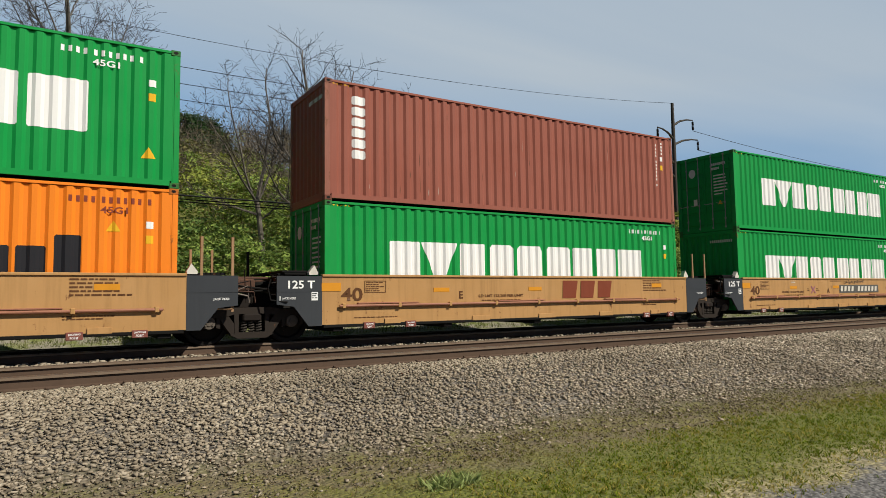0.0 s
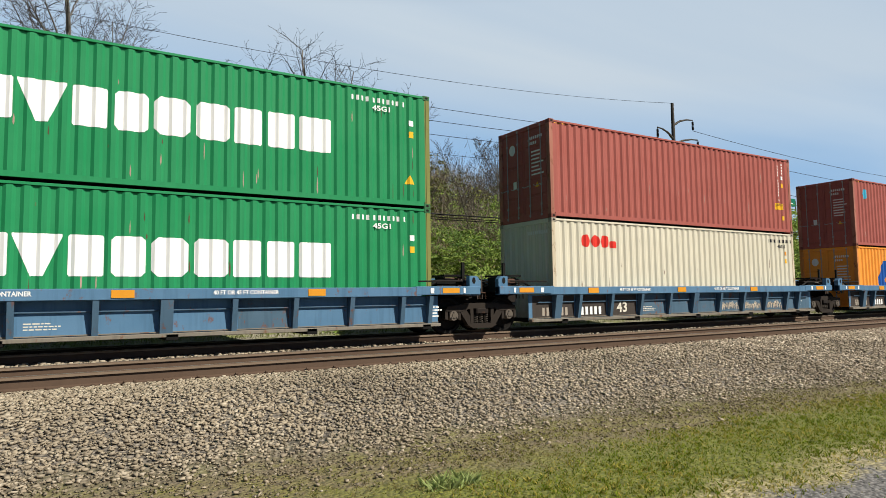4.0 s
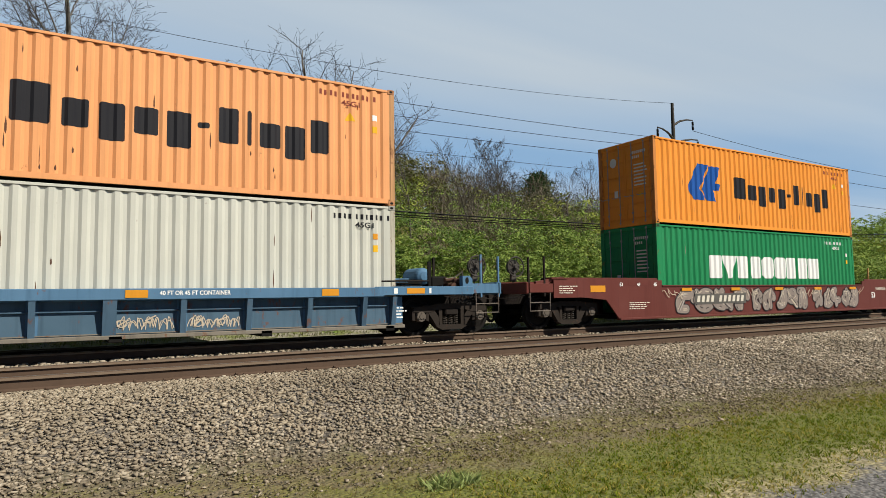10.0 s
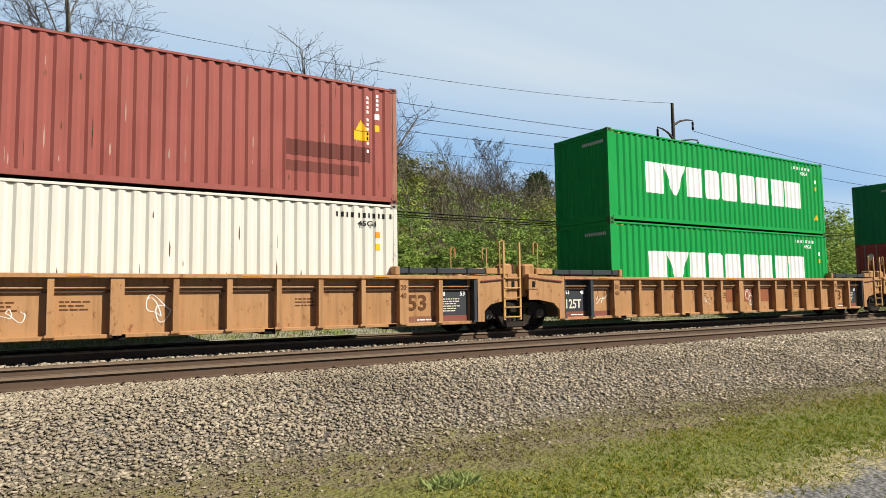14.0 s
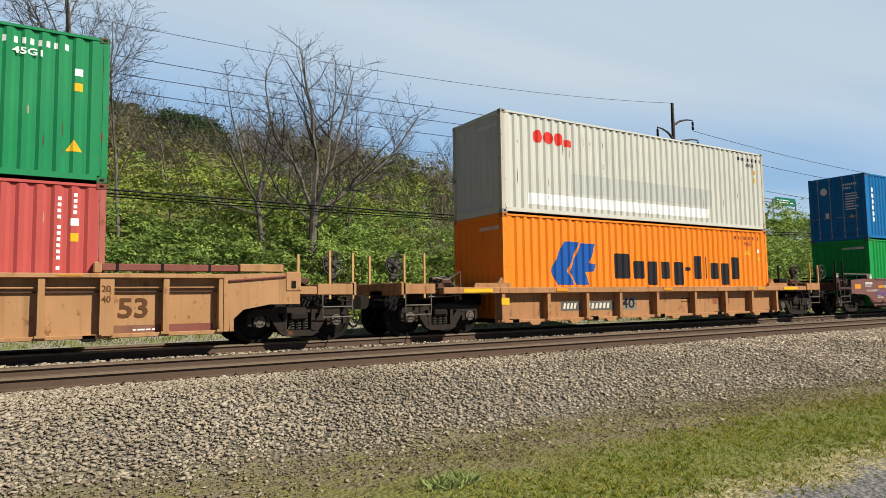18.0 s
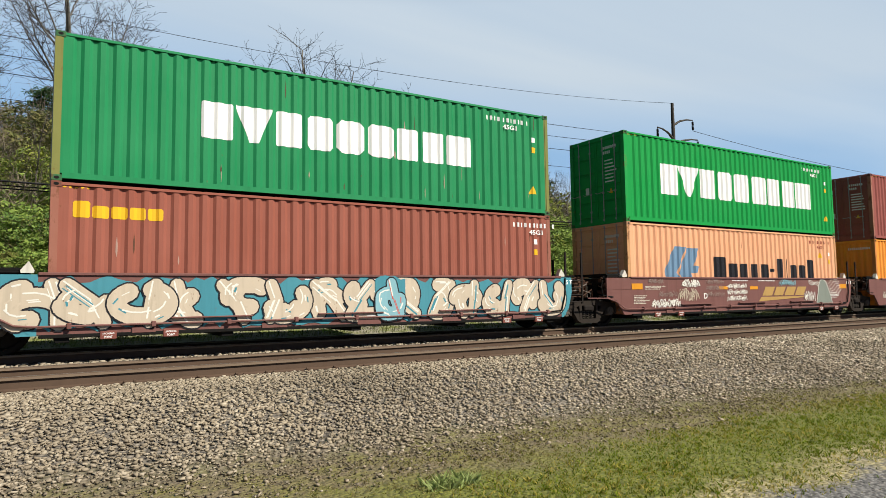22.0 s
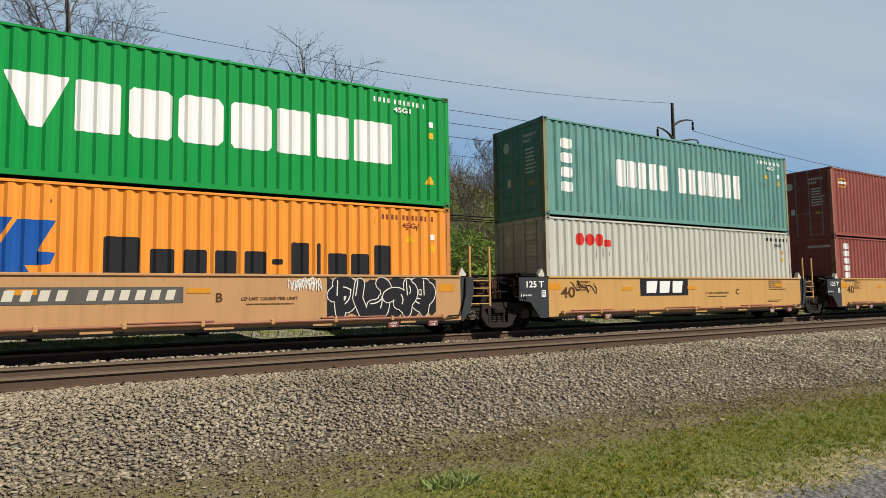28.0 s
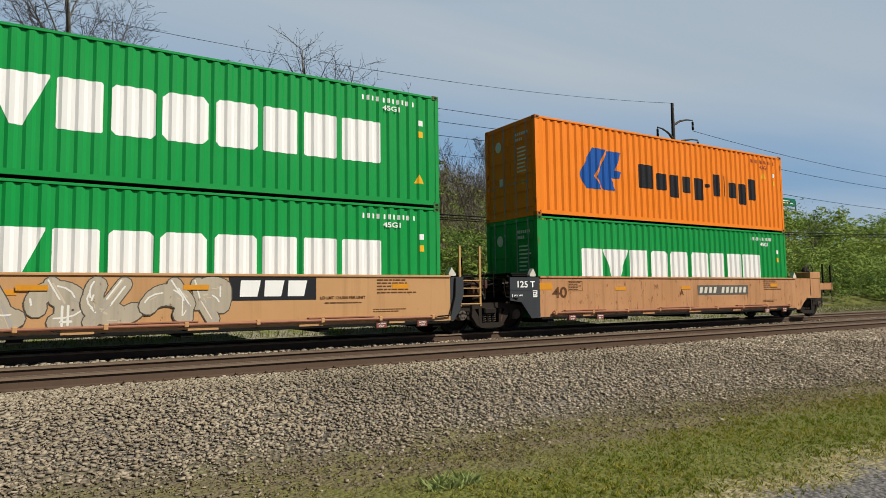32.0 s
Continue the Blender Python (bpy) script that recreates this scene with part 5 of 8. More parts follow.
spray = {
    "white": paint("spray_white", (0.72, 0.70, 0.64), 0.2), "silver": paint("spray_silver", (0.36, 0.33, 0.30), 0.4), "grey": paint("spray_grey", (0.22, 0.235, 0.225), 0.3),
    "black": ink, "cyan": paint("spray_cyan", (0.06, 0.24, 0.30), 0.4), "pink": paint("spray_pink", (0.55, 0.12, 0.10), 0.25), "bone": paint("spray_bone", (0.52, 0.44, 0.34), 0.6),
    "pale_blue": paint("spray_pale_blue", (0.22, 0.42, 0.48), 0.3), "rust_silver": paint("spray_rust_silver", (0.24, 0.20, 0.175), 0.7), "chalk": paint("spray_chalk", (0.40, 0.35, 0.27), 0.7), "umber": paint("spray_umber", (0.085, 0.075, 0.062), 0.4), "shadow": paint("spray_shadow", (0.045, 0.044, 0.045), 0.4),
    "lilac": paint("spray_lilac", (0.19, 0.105, 0.23), 0.5), "faint": paint("spray_faint", (0.27, 0.20, 0.175), 0.6), "moss": paint("spray_moss", (0.20, 0.225, 0.195), 0.3),
}


# marks on the boxes
def big_name(box, h):
    nine_blocks(box, 1.65, 10.55, 0.99, 2.00, white_mark)
    serial(box, h, white_mark, seed=1)
    warning(box, 11.62, 0.58)
    stripes(box, h)


def small_name(box, h):
    nine_blocks(box, 2.65, 9.55, 1.14, 1.93, white_mark)
    serial(box, h, white_mark, seed=2)
    warning(box, 11.62, 0.58)


def arrow(box, h):
    arrow_and_bars(box, blue_mark, ink, drop=0.19 if h < 2.7 else 0.0)
    serial(box, h, oxide_mark, seed=3, x=10.25)
    warning(box, 11.02, h - 0.92, 0.24)


def arrow_faded(box, h):
    arrow_and_bars(box, blue_faded, ink)
    serial(box, h, oxide_mark, seed=3, x=10.25)
    warning(box, 11.02, h - 0.92, 0.24)


def rounds(box, h):
    four_rounds(box, 1.15, h - 0.63)
    serial(box, h, ink, seed=4, x=10.6)


def patched(box, h):
    rounds(box, h)
    on_side(rect(0.95, 8.9, 0.30, 0.62), white_mark, box, "paint_patch", 0.003, "fresh white paint patch")
    on_side(rect(2.6, 9.1, 0.72, 1.30), paint("grey_patch", (0.44, 0.45, 0.41), 0.3), box, "paint_patch", 0.003, "grey paint patch")


def upright_name(n, x, z1, step, w):
    def marks(box, h):
        for k in range(n):
            z = z1 - step * k
            on_side(chipped(x, x + w, z - step * 0.80, z, 0.03), white_mark, box, "name_block")
        serial(box, h, white_mark, True, seed=5)
        stripes(box, h)
    return marks


def plain(box, h):
    serial(box, h, white_mark, True, seed=6)
    stripes(box, h)
    on_side(rect(11.58, 11.74, 0.50, 0.66), yellow_mark, box, "sticker", label="yellow sticker")


def caution(box, h):
    plain(box, h)
    on_side(rect(11.12, 11.66, 0.90, 1.14), yellow_mark, box, "caution_sign", label="yellow caution sign")
    write_to("CAUTION", 11.16, 11.62, 1.04, 1.11, SIDE_Y - 0.009, ink, box)


def blue_round(box, h):
    plain(box, h)
    on_side(disc(1.0, 2.28, 0.21), paint("sea_blue", (0.05, 0.36, 0.52), 0.1), box, "emblem")


def leasing(box, h):
    upright_name(3, 0.66, 2.58, 0.40, 0.26)(box, h)
    for x0, x1, z0, z1, c in ((1.20, 2.75, 0.86, 1.36, 0.13), (1.20, 2.75, 0.62, 0.80, 0.24), (9.4, 11.5, 0.98, 1.34, 0.13), (9.4, 11.2, 0.62, 0.86, 0.15)):
        on_side(rect(x0, x1, z0, z1), paint("patch_%d" % int(c * 100), (c, c * 0.30, c * 0.24), 0.3), box, "paint_patch", 0.003)
    on_side(rect(11.05, 11.45, 1.50, 1.72), yellow_mark, box, "sticker", label="yellow sticker")
    warning(box, 11.25, 1.74, 0.3)


def flower(box, h):
    plain(box, h)
    on_side(rect(0.78, 1.16, 2.22, 2.66), white_mark, box, "emblem")
    on_side([(0.82, 1.12, 2.26, 2.40, 2.26, 2.54)], blue_mark, box, "emblem", 0.007)
    on_side([(0.88, 1.12, 2.46, 2.50, 2.56, 2.62)], yellow_mark, box, "emblem", 0.007)


def globe(box, h):
    plain(box, h)
    on_side(disc(0.92, 2.28, 0.42, 10, 0.20), yellow_mark, box, "emblem", label="yellow ring emblem")
    on_side(disc(0.92, 2.28, 0.40, 10, 0.15), SKIN[box.name], box, "emblem", 0.007)
    on_side(rect(0.62, 1.25, 2.23, 2.33), white_mark, box, "name_block", 0.010)


def red_three(box, h):
    for k in range(3):
        on_side(chipped(0.66 + 0.32 * k, 0.92 + 0.32 * k, 1.92, 2.42, 0.03), white_mark, box, "name_block")
    serial(box, h, white_mark, True, seed=7)
    stripes(box, h)


def yellow_five(box, h):
    for k in range(5):
        on_side(chipped(0.37 + 0.325 * k, 0.66 + 0.325 * k, 2.22, 2.54 if k == 0 else 2.46, 0.03), yellow_mark, box, "name_block")
    serial(box, h, white_mark, seed=8, x=10.9)
    stripes(box, h)


def ocean(box, h):
    for k in range(6):
        z = 2.28 - 0.262 * k
        on_side(chipped(0.53, 0.74, z - 0.20, z, 0.03), white_mark, box, "name_block")
    c = SKIN[box.name]
    on_side(disc(6.08, 1.53, 0.84, 14, 0.66), white_mark, box, "emblem")
    on_side(disc(6.08, 1.53, 0.78, 14, 0.60), c, box, "emblem", 0.007)
    on_side(disc(6.08, 1.53, 0.42, 10, 0.62), white_mark, box, "emblem", 0.010)
    on_side(disc(6.08, 1.53, 0.36, 10, 0.58), c, box, "emblem", 0.013)
    on_side(rect(5.02, 7.14, 1.20, 1.80), c, box, "emblem", 0.016)
    for k in range(5):
        on_side(chipped(5.08 + 0.41 * k, 5.44 + 0.41 * k, 1.52, 1.78, 0.04), white_mark, box, "name_block", 0.019)
    for k in range(8):
        on_side(rect(5.16 + 0.24 * k, 5.34 + 0.24 * k, 1.26, 1.42), white_mark, box, "name_block", 0.019)
    serial(box, h, white_mark, True, seed=9)
    stripes(box, h)


def coast(box, h):
    for k in range(4):
        z = 2.34 - 0.43 * k
        on_side(chipped(0.68, 1.10, z - 0.30, z, 0.05), white_mark, box, "name_block")
    for k in range(13):
        if k == 5:
            continue
        on_side(chipped(2.95 + 0.49 * k, 3.34 + 0.49 * k, 1.08, 1.93, 0.05), white_mark, box, "name_block")
    serial(box, h, white_mark, seed=10, x=10.4)
    warning(box, 10.9, h - 0.9, 0.26)


HI, LOWBOX = 2.896, 2.591
STACKS = [
    # place, base, lower (height, colour, doors, marks, words), upper (the same)
    (-9.86, 0.35, (HI, "orange_deep", 0, arrow, "bright orange corrugated container with blue arrow emblem and dark lettering"), (HI, "green", 0, big_name, "bright green corrugated container with large white lettering")),
    (5.50, 0.35, (HI, "green", 1, big_name, "bright green corrugated container with large white lettering"), (HI, "brown", 0, upright_name(6, 0.70, 2.56, 0.262, 0.34), "brown corrugated container with upright white lettering")),
    (21.02, 0.35, (HI, "green", 0, big_name, "bright green corrugated container with large white lettering"), (HI, "green", 1, big_name, "bright green corrugated container with large white lettering")),
    (40.78, 0.31, (HI, "green_old", 1, small_name, "weathered green corrugated container with white lettering"), (HI, "green_old", 1, small_name, "weathered green corrugated container with white lettering, rusty corner posts")),
    (57.00, 0.31, (HI, "cream", 0, rounds, "cream corrugated container with red round lettering"), (HI, "maroon_pale", 1, caution, "maroon corrugated container with yellow caution sign")),
    (73.93, 0.31, (LOWBOX, "orange", 1, arrow, "orange corrugated container with blue arrow emblem, lower than the others"), (HI, "maroon_pale", 1, blue_round, "maroon corrugated container with round blue emblem")),
    (90.91, 0.31, (HI, "orange", 1, arrow, "orange corrugated container with blue arrow emblem and dark lettering"), (HI, "green", 1, big_name, "green corrugated container with large white lettering")),
    (107.11, 0.31, (HI, "grey", 1, rounds, "pale grey corrugated container with red round lettering"), (HI, "orange_pale", 1, arrow, "faded orange corrugated container with blue arrow emblem")),
    (128.76, 0.35, (HI, "green_old", 1, small_name, "weathered green corrugated container with white lettering"), (HI, "orange", 1, arrow, "orange corrugated container with blue arrow emblem and dark lettering")),
    (152.30, 0.35, (HI, "white_cream", 1, rounds, "off-white corrugated container with red round lettering and rust runs"), (HI, "maroon", 0, leasing, "maroon corrugated container with painted-over patches")),
    (171.82, 0.35, (HI, "green", 0, big_name, "bright green corrugated container with large white lettering"), (HI, "green", 0, big_name, "bright green corrugated container with large white lettering")),
    (191.37, 0.35, (HI, "red", 1, red_three, "faded red corrugated container with short white lettering"), (HI, "green_old", 0, small_name, "weathered green corrugated container with white lettering")),
    (213.14, 0.35, (HI, "orange_deep", 0, arrow, "bright orange corrugated container with blue arrow emblem and dark lettering"), (HI, "grey", 0, patched, "off-white corrugated container with repainted lower patches")),
    (232.86, 0.35, (HI, "green", 0, big_name, "bright green corrugated container with large white lettering"), (HI, "blue", 1, ocean, "blue corrugated container with white globe emblem")),
    (248.21, 0.35, (HI, "brown", 0, yellow_five, "brown corrugated container with yellow lettering"), (HI, "green_old", 1, small_name, "weathered green corrugated container with white lettering")),
    (263.53, 0.35, (HI, "orange_pink", 1, arrow_faded, "faded orange corrugated container with bleached blue emblem"), (HI, "green", 1, big_name, "green corrugated container with large white lettering")),
    (278.96, 0.35, (HI, "orange", 0, arrow, "orange corrugated container with blue arrow emblem and dark lettering"), (HI, "maroon", 1, plain, "plain maroon corrugated container")),
    (294.32, 0.35, (HI, "green", 0, big_name, "bright green corrugated container with large white lettering"), (HI, "brown", 1, flower, "brown corrugated container with small square emblem")),
    (314.10, 0.35, (HI, "orange", 1, arrow, "orange corrugated container with blue arrow emblem and dark lettering"), (HI, "green", 0, big_name, "bright green corrugated container with large white lettering")),
    (329.51, 0.35, (HI, "grey", 1, rounds, "pale grey corrugated container with red round lettering"), (HI, "teal", 1, coast, "faded teal corrugated container with white lettering")),
    (344.94, 0.35, (HI, "maroon", 0, upright_name(6, 0.72, 2.62, 0.30, 0.36), "maroon corrugated container with upright white lettering"), (HI, "maroon", 1, globe, "maroon corrugated container with yellow ring emblem")),
    (360.28, 0.35, (HI, "green", 0, big_name, "bright green corrugated container with large white lettering"), (HI, "green", 0, big_name, "bright green corrugated container with large white lettering")),
    (375.69, 0.35, (HI, "green", 1, big_name, "bright green corrugated container with large white lettering"), (HI, "orange_deep", 1, arrow, "bright orange corrugated container with blue arrow emblem")),
]
for k, (s, base, low, up) in enumerate(STACKS):
    container(s, base, low[0], low[1], bool(low[2]), low[4], low[3], 2 * k)
    container(s, base + low[0], up[0], up[1], bool(up[2]), up[4], up[3], 2 * k + 1)


# marks on the cars
def tan_marks(letter, emblem, number, extra=None):
    def marks(car):
        dark = paint("brown_print", (0.11, 0.048, 0.020), 0.1)
        write_to("40", 0.30, 0.84, 0.90, 1.21, CAR_Y, dark, car)
        if left_joint(car):
            write("125 T", 0.24, -0.98, 1.20, CAR_Y - 0.001, white_mark, car, 1.15)
            flat(car, -0.40, -0.25, 0.93, 1.12, white_mark, "sticker", CAR_Y)
            bars(-0.385, -0.265, 0.96, 1.10, 3, CAR_Y - 0.003, ink, car, 8)
            write_to("JACK HERE", -1.06, -0.76, 0.945, 1.005, CAR_Y - 0.001, white_mark, car)
            flat(car, -1.12, -1.10, 0.93, 1.03, white_mark, "jack_mark", CAR_Y)
        if letter:
            write(letter, 0.26, number[1] if number else {"E": 3.50}.get(letter, 8.33), 0.93, CAR_Y, dark, car)
        bars(0.93, 1.42, 1.11, 1.35, 5, CAR_Y, dark, car, 4)
        for a, b, c, d in ((0.90, 1.43, 1.09, 1.10), (0.90, 1.43, 1.36, 1.37), (0.89, 0.90, 1.09, 1.37), (1.43, 1.44, 1.09, 1.37)):
            flat(car, a, b, c, d, dark, "print_border")
        bars(0.62, 1.75, 0.495, 0.54, 1, CAR_Y, dark, car, 5)
        bars(10.3, 11.4, 1.05, 1.42, 5, CAR_Y, dark, car, 6)
        bars(10.2, 11.2, 0.62, 0.72, 2, CAR_Y, dark, car, 7)
        if emblem:
            three_blocks(car, *emblem)
        if number:
            plate_number(car, number[0], number[0] + (number[2] if number[2:] else 2.75), 0.92, 0.32)
        if extra:
            extra(car)
    return marks


def left_joint(car):
    return JOINTED[car.name]


def brown_marks(emblem, number, extra):
    def marks(car):
        gold = paint("gold_print", (0.40, 0.25, 0.085), 0.35)
        write("125 T", 0.17, 12.36, 1.28, CAR_Y - 0.001, white_mark, car)
        bars(-0.05, 0.66, 0.66, 0.94, 6, CAR_Y, pale_print, car, 11)
        bars(0.48, 1.5, 1.10, 1.23, 3, CAR_Y, pale_print, car, 13)
        bars(11.2, 11.8, 0.72, 0.95, 4, CAR_Y, white_mark, car, 12)
        bars(4.85, 5.75, 1.36, 1.42, 1, CAR_Y, white_mark, car, 14)
        bars(6.35, 7.40, 1.36, 1.42, 1, CAR_Y, white_mark, car, 15)
        if emblem:
            a, b = emblem
            w = (b - a - 0.5) / 4
            s = Shape()
            for k in range(4):
                x = a + 0.22 + k * w
                s.face((x, CAR_Y, 0.86), (x + 0.86 * w, CAR_Y, 0.86), (x + 0.86 * w + 0.22, CAR_Y, 1.18), (x + 0.22, CAR_Y, 1.18))
            part("emblem", s, gold, car, "gold slanted lettering blocks")
            part("emblem_line", Shape().face((a, CAR_Y, 0.66), (b - 0.42, CAR_Y, 0.775), (b - 0.34, CAR_Y, 0.82), (a + 0.16, CAR_Y, 0.82)), gold, car)
        if number:
            n, x = 10, number
            for k in range(n):
                flat(car, x, x + 0.15, 0.80, 1.00, gold, "number_bar")
                x += 0.215 + (0.26 if k == 3 else 0)
        extra(car)
    return marks


number_dull = paint("dull_number_paint", (0.33, 0.285, 0.235), 0.6)


def blue_marks(code, first=False):
    def marks(car):
        y = -1.264
        groups = ((0.95, 1.95, 5),) if first else ((-0.55, -0.12, 2), (0.14, 0.58, 2), (0.91, 1.92, 5)) if code else ((-0.16, 0.72, 4), (0.95, 1.90, 5))
        for a, b, n in groups:
            step = (b - a - 0.12) / n
            for k in range(n):
                q = a + 0.08 + step * k
                flat(car, q, q + 0.56 * step, 0.40, 0.63, white_mark if n == 5 else number_dull, "number_bar", y - 0.003)
        if first:
            flat(car, 0.16, 0.74, 0.33, 0.72, oxide_dull, "bare_panel", y, "rust-brown patch of bare paint")
        if code:
            write(code, 0.42, 2.46, 0.45, y - 0.004, pale_print, car, 1.1)
        for x in (2.36, 6.85):
            write_to("40 FT OR 45 FT CONTAINER", x, x + 1.36, 1.075, 1.165, -1.507, white_mark, car)
        bars(3.6, 4.3, 0.44, 0.60, 3, y, pale_print, car, 23)
        bars(12.0, 12.5, 0.45, 0.75, 4, y, white_mark, car, 24)
        if not first:
            for k in range(3 if code else 2):
                p = 7.42 + 1.31 * k if code else 6.10 + 1.31 * k
                quick_tag(car, p, p + 1.02, 0.40, 0.68, 60 + k, spray["bone"], 5, 0.014, y - 0.004)
    return marks


def ribbed_marks(long_number, letter, emblem):
    def marks(car):
        y = -1.264
        dark = paint("brown_print", (0.11, 0.048, 0.020), 0.1)
        write("53", 0.52, 12.42, 0.66, y - 0.008, dark, car, 1.1)
        for x in (-0.17, 12.13):
            write("20", 0.17, x, 1.15, -1.474, dark, car, 0.95)
            write("40", 0.17, x, 0.95, -1.474, dark, car, 0.95)
        if long_number:
            write_to("LD LMT 117600", 1.12, 1.77, 0.71, 0.79, y - 0.002, dark, car)
            plate_number(car, 0.17, 1.90, 0.83, 0.24, y)
        if letter:
            flat(car, -2.0, -0.98, 0.34, 1.40, slate, "end_field", y + 0.001, "slate painted end field")
            write("125T", 0.36, -1.98, 0.60, y - 0.003, pale_print, car, 0.84)
            write("53", 0.16, -1.95, 1.00, y - 0.003, white_mark, car)
            write("48", 0.16, -1.38, 1.00, y - 0.003, white_mark, car)
        if emblem:
            flat(car, 13.3, 14.2, 0.34, 1.40, slate, "end_field", y + 0.001, "slate painted end field")
            write("48", 0.16, 13.36, 1.00, y - 0.003, white_mark, car)
            write("53", 0.16, 13.96, 1.00, y - 0.003, white_mark, car)
            bars(13.42, 14.05, 0.58, 0.94, 6, y - 0.003, pale_print, car, 45)
        if emblem == "name":
            three_blocks(car, 5.4, 8.2, 0.55, 1.25, None, paint("faded_oxide", (0.25, 0.085, 0.04), 0.4), y)
        for k, x in enumerate((3.9, 5.1, 9.6)):
            bars(x, x + 0.6, 0.78, 1.0, 3, y, dark, car, 40 + k)
        flat(car, -1.98, -0.1, 0.33, 0.50, oxide_pad, "jacking_field", y - 0.004)
        flat(car, 12.3, 13.2, 0.33, 0.50, oxide_dull, "jacking_field", y - 0.004)
        flat(car, 13.2, 14.2, 0.33, 0.50, oxide_pad, "jacking_field", y - 0.004)
        bars(-1.75, -1.25, 0.37, 0.44, 1, y - 0.007, white_mark, car, 47)
        bars(12.7, 13.1, 0.37, 0.44, 1, y - 0.007, white_mark, car, 48)
        scrawl(car, -0.8, -0.3, 0.7, 1.0, 51, white_mark, y - 0.003, 0.008)
        scrawl(car, 6.6, 7.0, 0.5, 1.1, 52, white_mark, y - 0.003, 0.010)
        scrawl(car, 3.9, 4.6, 0.6, 0.9, 53, white_mark, y - 0.003, 0.008)
    return marks


def single_marks(car):
    y = -1.264
    plate_number(car, 1.98, 2.76, 0.53, 0.26, y, groups=(4, 0))
    plate_number(car, 2.92, 4.12, 0.52, 0.26, y, groups=(6, 0))
    dark = paint("brown_print", (0.11, 0.048, 0.020), 0.1)
    write_to("40", 4.42, 5.00, 0.55, 0.85, y - 0.003, ink, car)
    flat(car, 4.30, 5.10, 0.50, 0.90, paint("grey_field", (0.22, 0.19, 0.15), 0.8), "number_field", y)
    three_blocks(car, 8.8, 9.8, 0.55, 0.9, None, paint("faded_oxide", (0.25, 0.085, 0.04), 0.4), y)
    bars(7.2, 8.2, 0.66, 0.86, 2, y, dark, car, 61)
    flat(car, -0.28, -0.02, 0.74, 0.92, yellow_mark, "sticker", -1.482)
    for k in range(8):
        x = 0.9 + 1.45 * k
        part("rib_shoe", Shape().plate([(x - 0.22, 0.28), (x + 0.22, 0.28), (x + 0.12, 0.18), (x - 0.12, 0.18)], -1.44, -1.30), tan_worn, car)


def long_marks(car):
    for a, b, n, seed in ((0.5, 4.5, 4, 71), (4.6, 8.1, 5, 76), (8.5, 11.9, 5, 79)):
        mural(car, a, b, 0.30, 1.20, seed, n, spray["rust_silver"], ink, None, (ink, spray["silver"], spray["bone"], ink), spray["bone"], "silver and black sprayed bubble letters", rim=0.034)
    for k, (a, b) in enumerate(((-0.1, 0.9), (4.1, 5.0), (7.9, 8.7), (11.6, 12.3))):
        scrawl(car, a, b, 0.80, 1.16, 170 + k, spray["bone"], CAR_Y - 0.034, 0.010)
    plate_number(car, 1.45, 4.2, 0.62, 0.34, CAR_Y - 0.032)
    for k, n in enumerate(("53", "48", "45")):
        write(n, 0.15, -2.0 + 0.75 * k, 1.22, CAR_Y, white_mark, car)
    write("53", 0.32, 13.0, 0.70, CAR_Y, white_mark, car)
    write("40", 0.30, 14.6, 0.98, CAR_Y, white_mark, car)
    flat(car, -3.2, -2.6, 1.05, 1.24, amber_mark, "reflector")
    flat(car, 15.6, 16.3, 1.05, 1.24, amber_mark, "reflector")
    bars(-4.4, -3.7, 1.0, 1.25, 4, CAR_Y, pale_print, car, 72)
    bars(-1.6, -0.6, 0.50, 0.74, 4, CAR_Y, pale_print, car, 73)
    bars(13.4, 14.6, 1.0, 1.15, 3, CAR_Y, pale_print, car, 74)
    for k in range(5):
        flat(car, 0.8 + 2.6 * k, 1.3 + 2.6 * k, 1.06, 1.16, amber_mark, "reflector", CAR_Y - 0.034)


LBL_TAN = "tan flat-sided well car with slate end panels"
LBL_BRN = "brown flat-sided well car with sprayed graffiti"
LBL_BLU = "faded blue ribbed well car with pale number bars"
LBL_RIB = "tan ribbed well car with overhanging top chord"


def flat_unit(k, left, right, body, ends, label, marks, pipes=True):
    return smooth_well(STACKS[k][0], body, ends, left, right, label, marks, 100 + k, pipes)


def loaded(car, x0, x1, words):
    """The load limit in dark letters, and a line of print under it."""
    dark = paint("brown_print", (0.11, 0.048, 0.020), 0.1)
    write_to(words, x0, x1, 0.940, 1.020, CAR_Y - 0.001, dark, car)
    bars(x0 + 0.1, x1 - 0.1, 0.835, 0.895, 1, CAR_Y - 0.001, dark, car, int(x0 * 10))
    return car


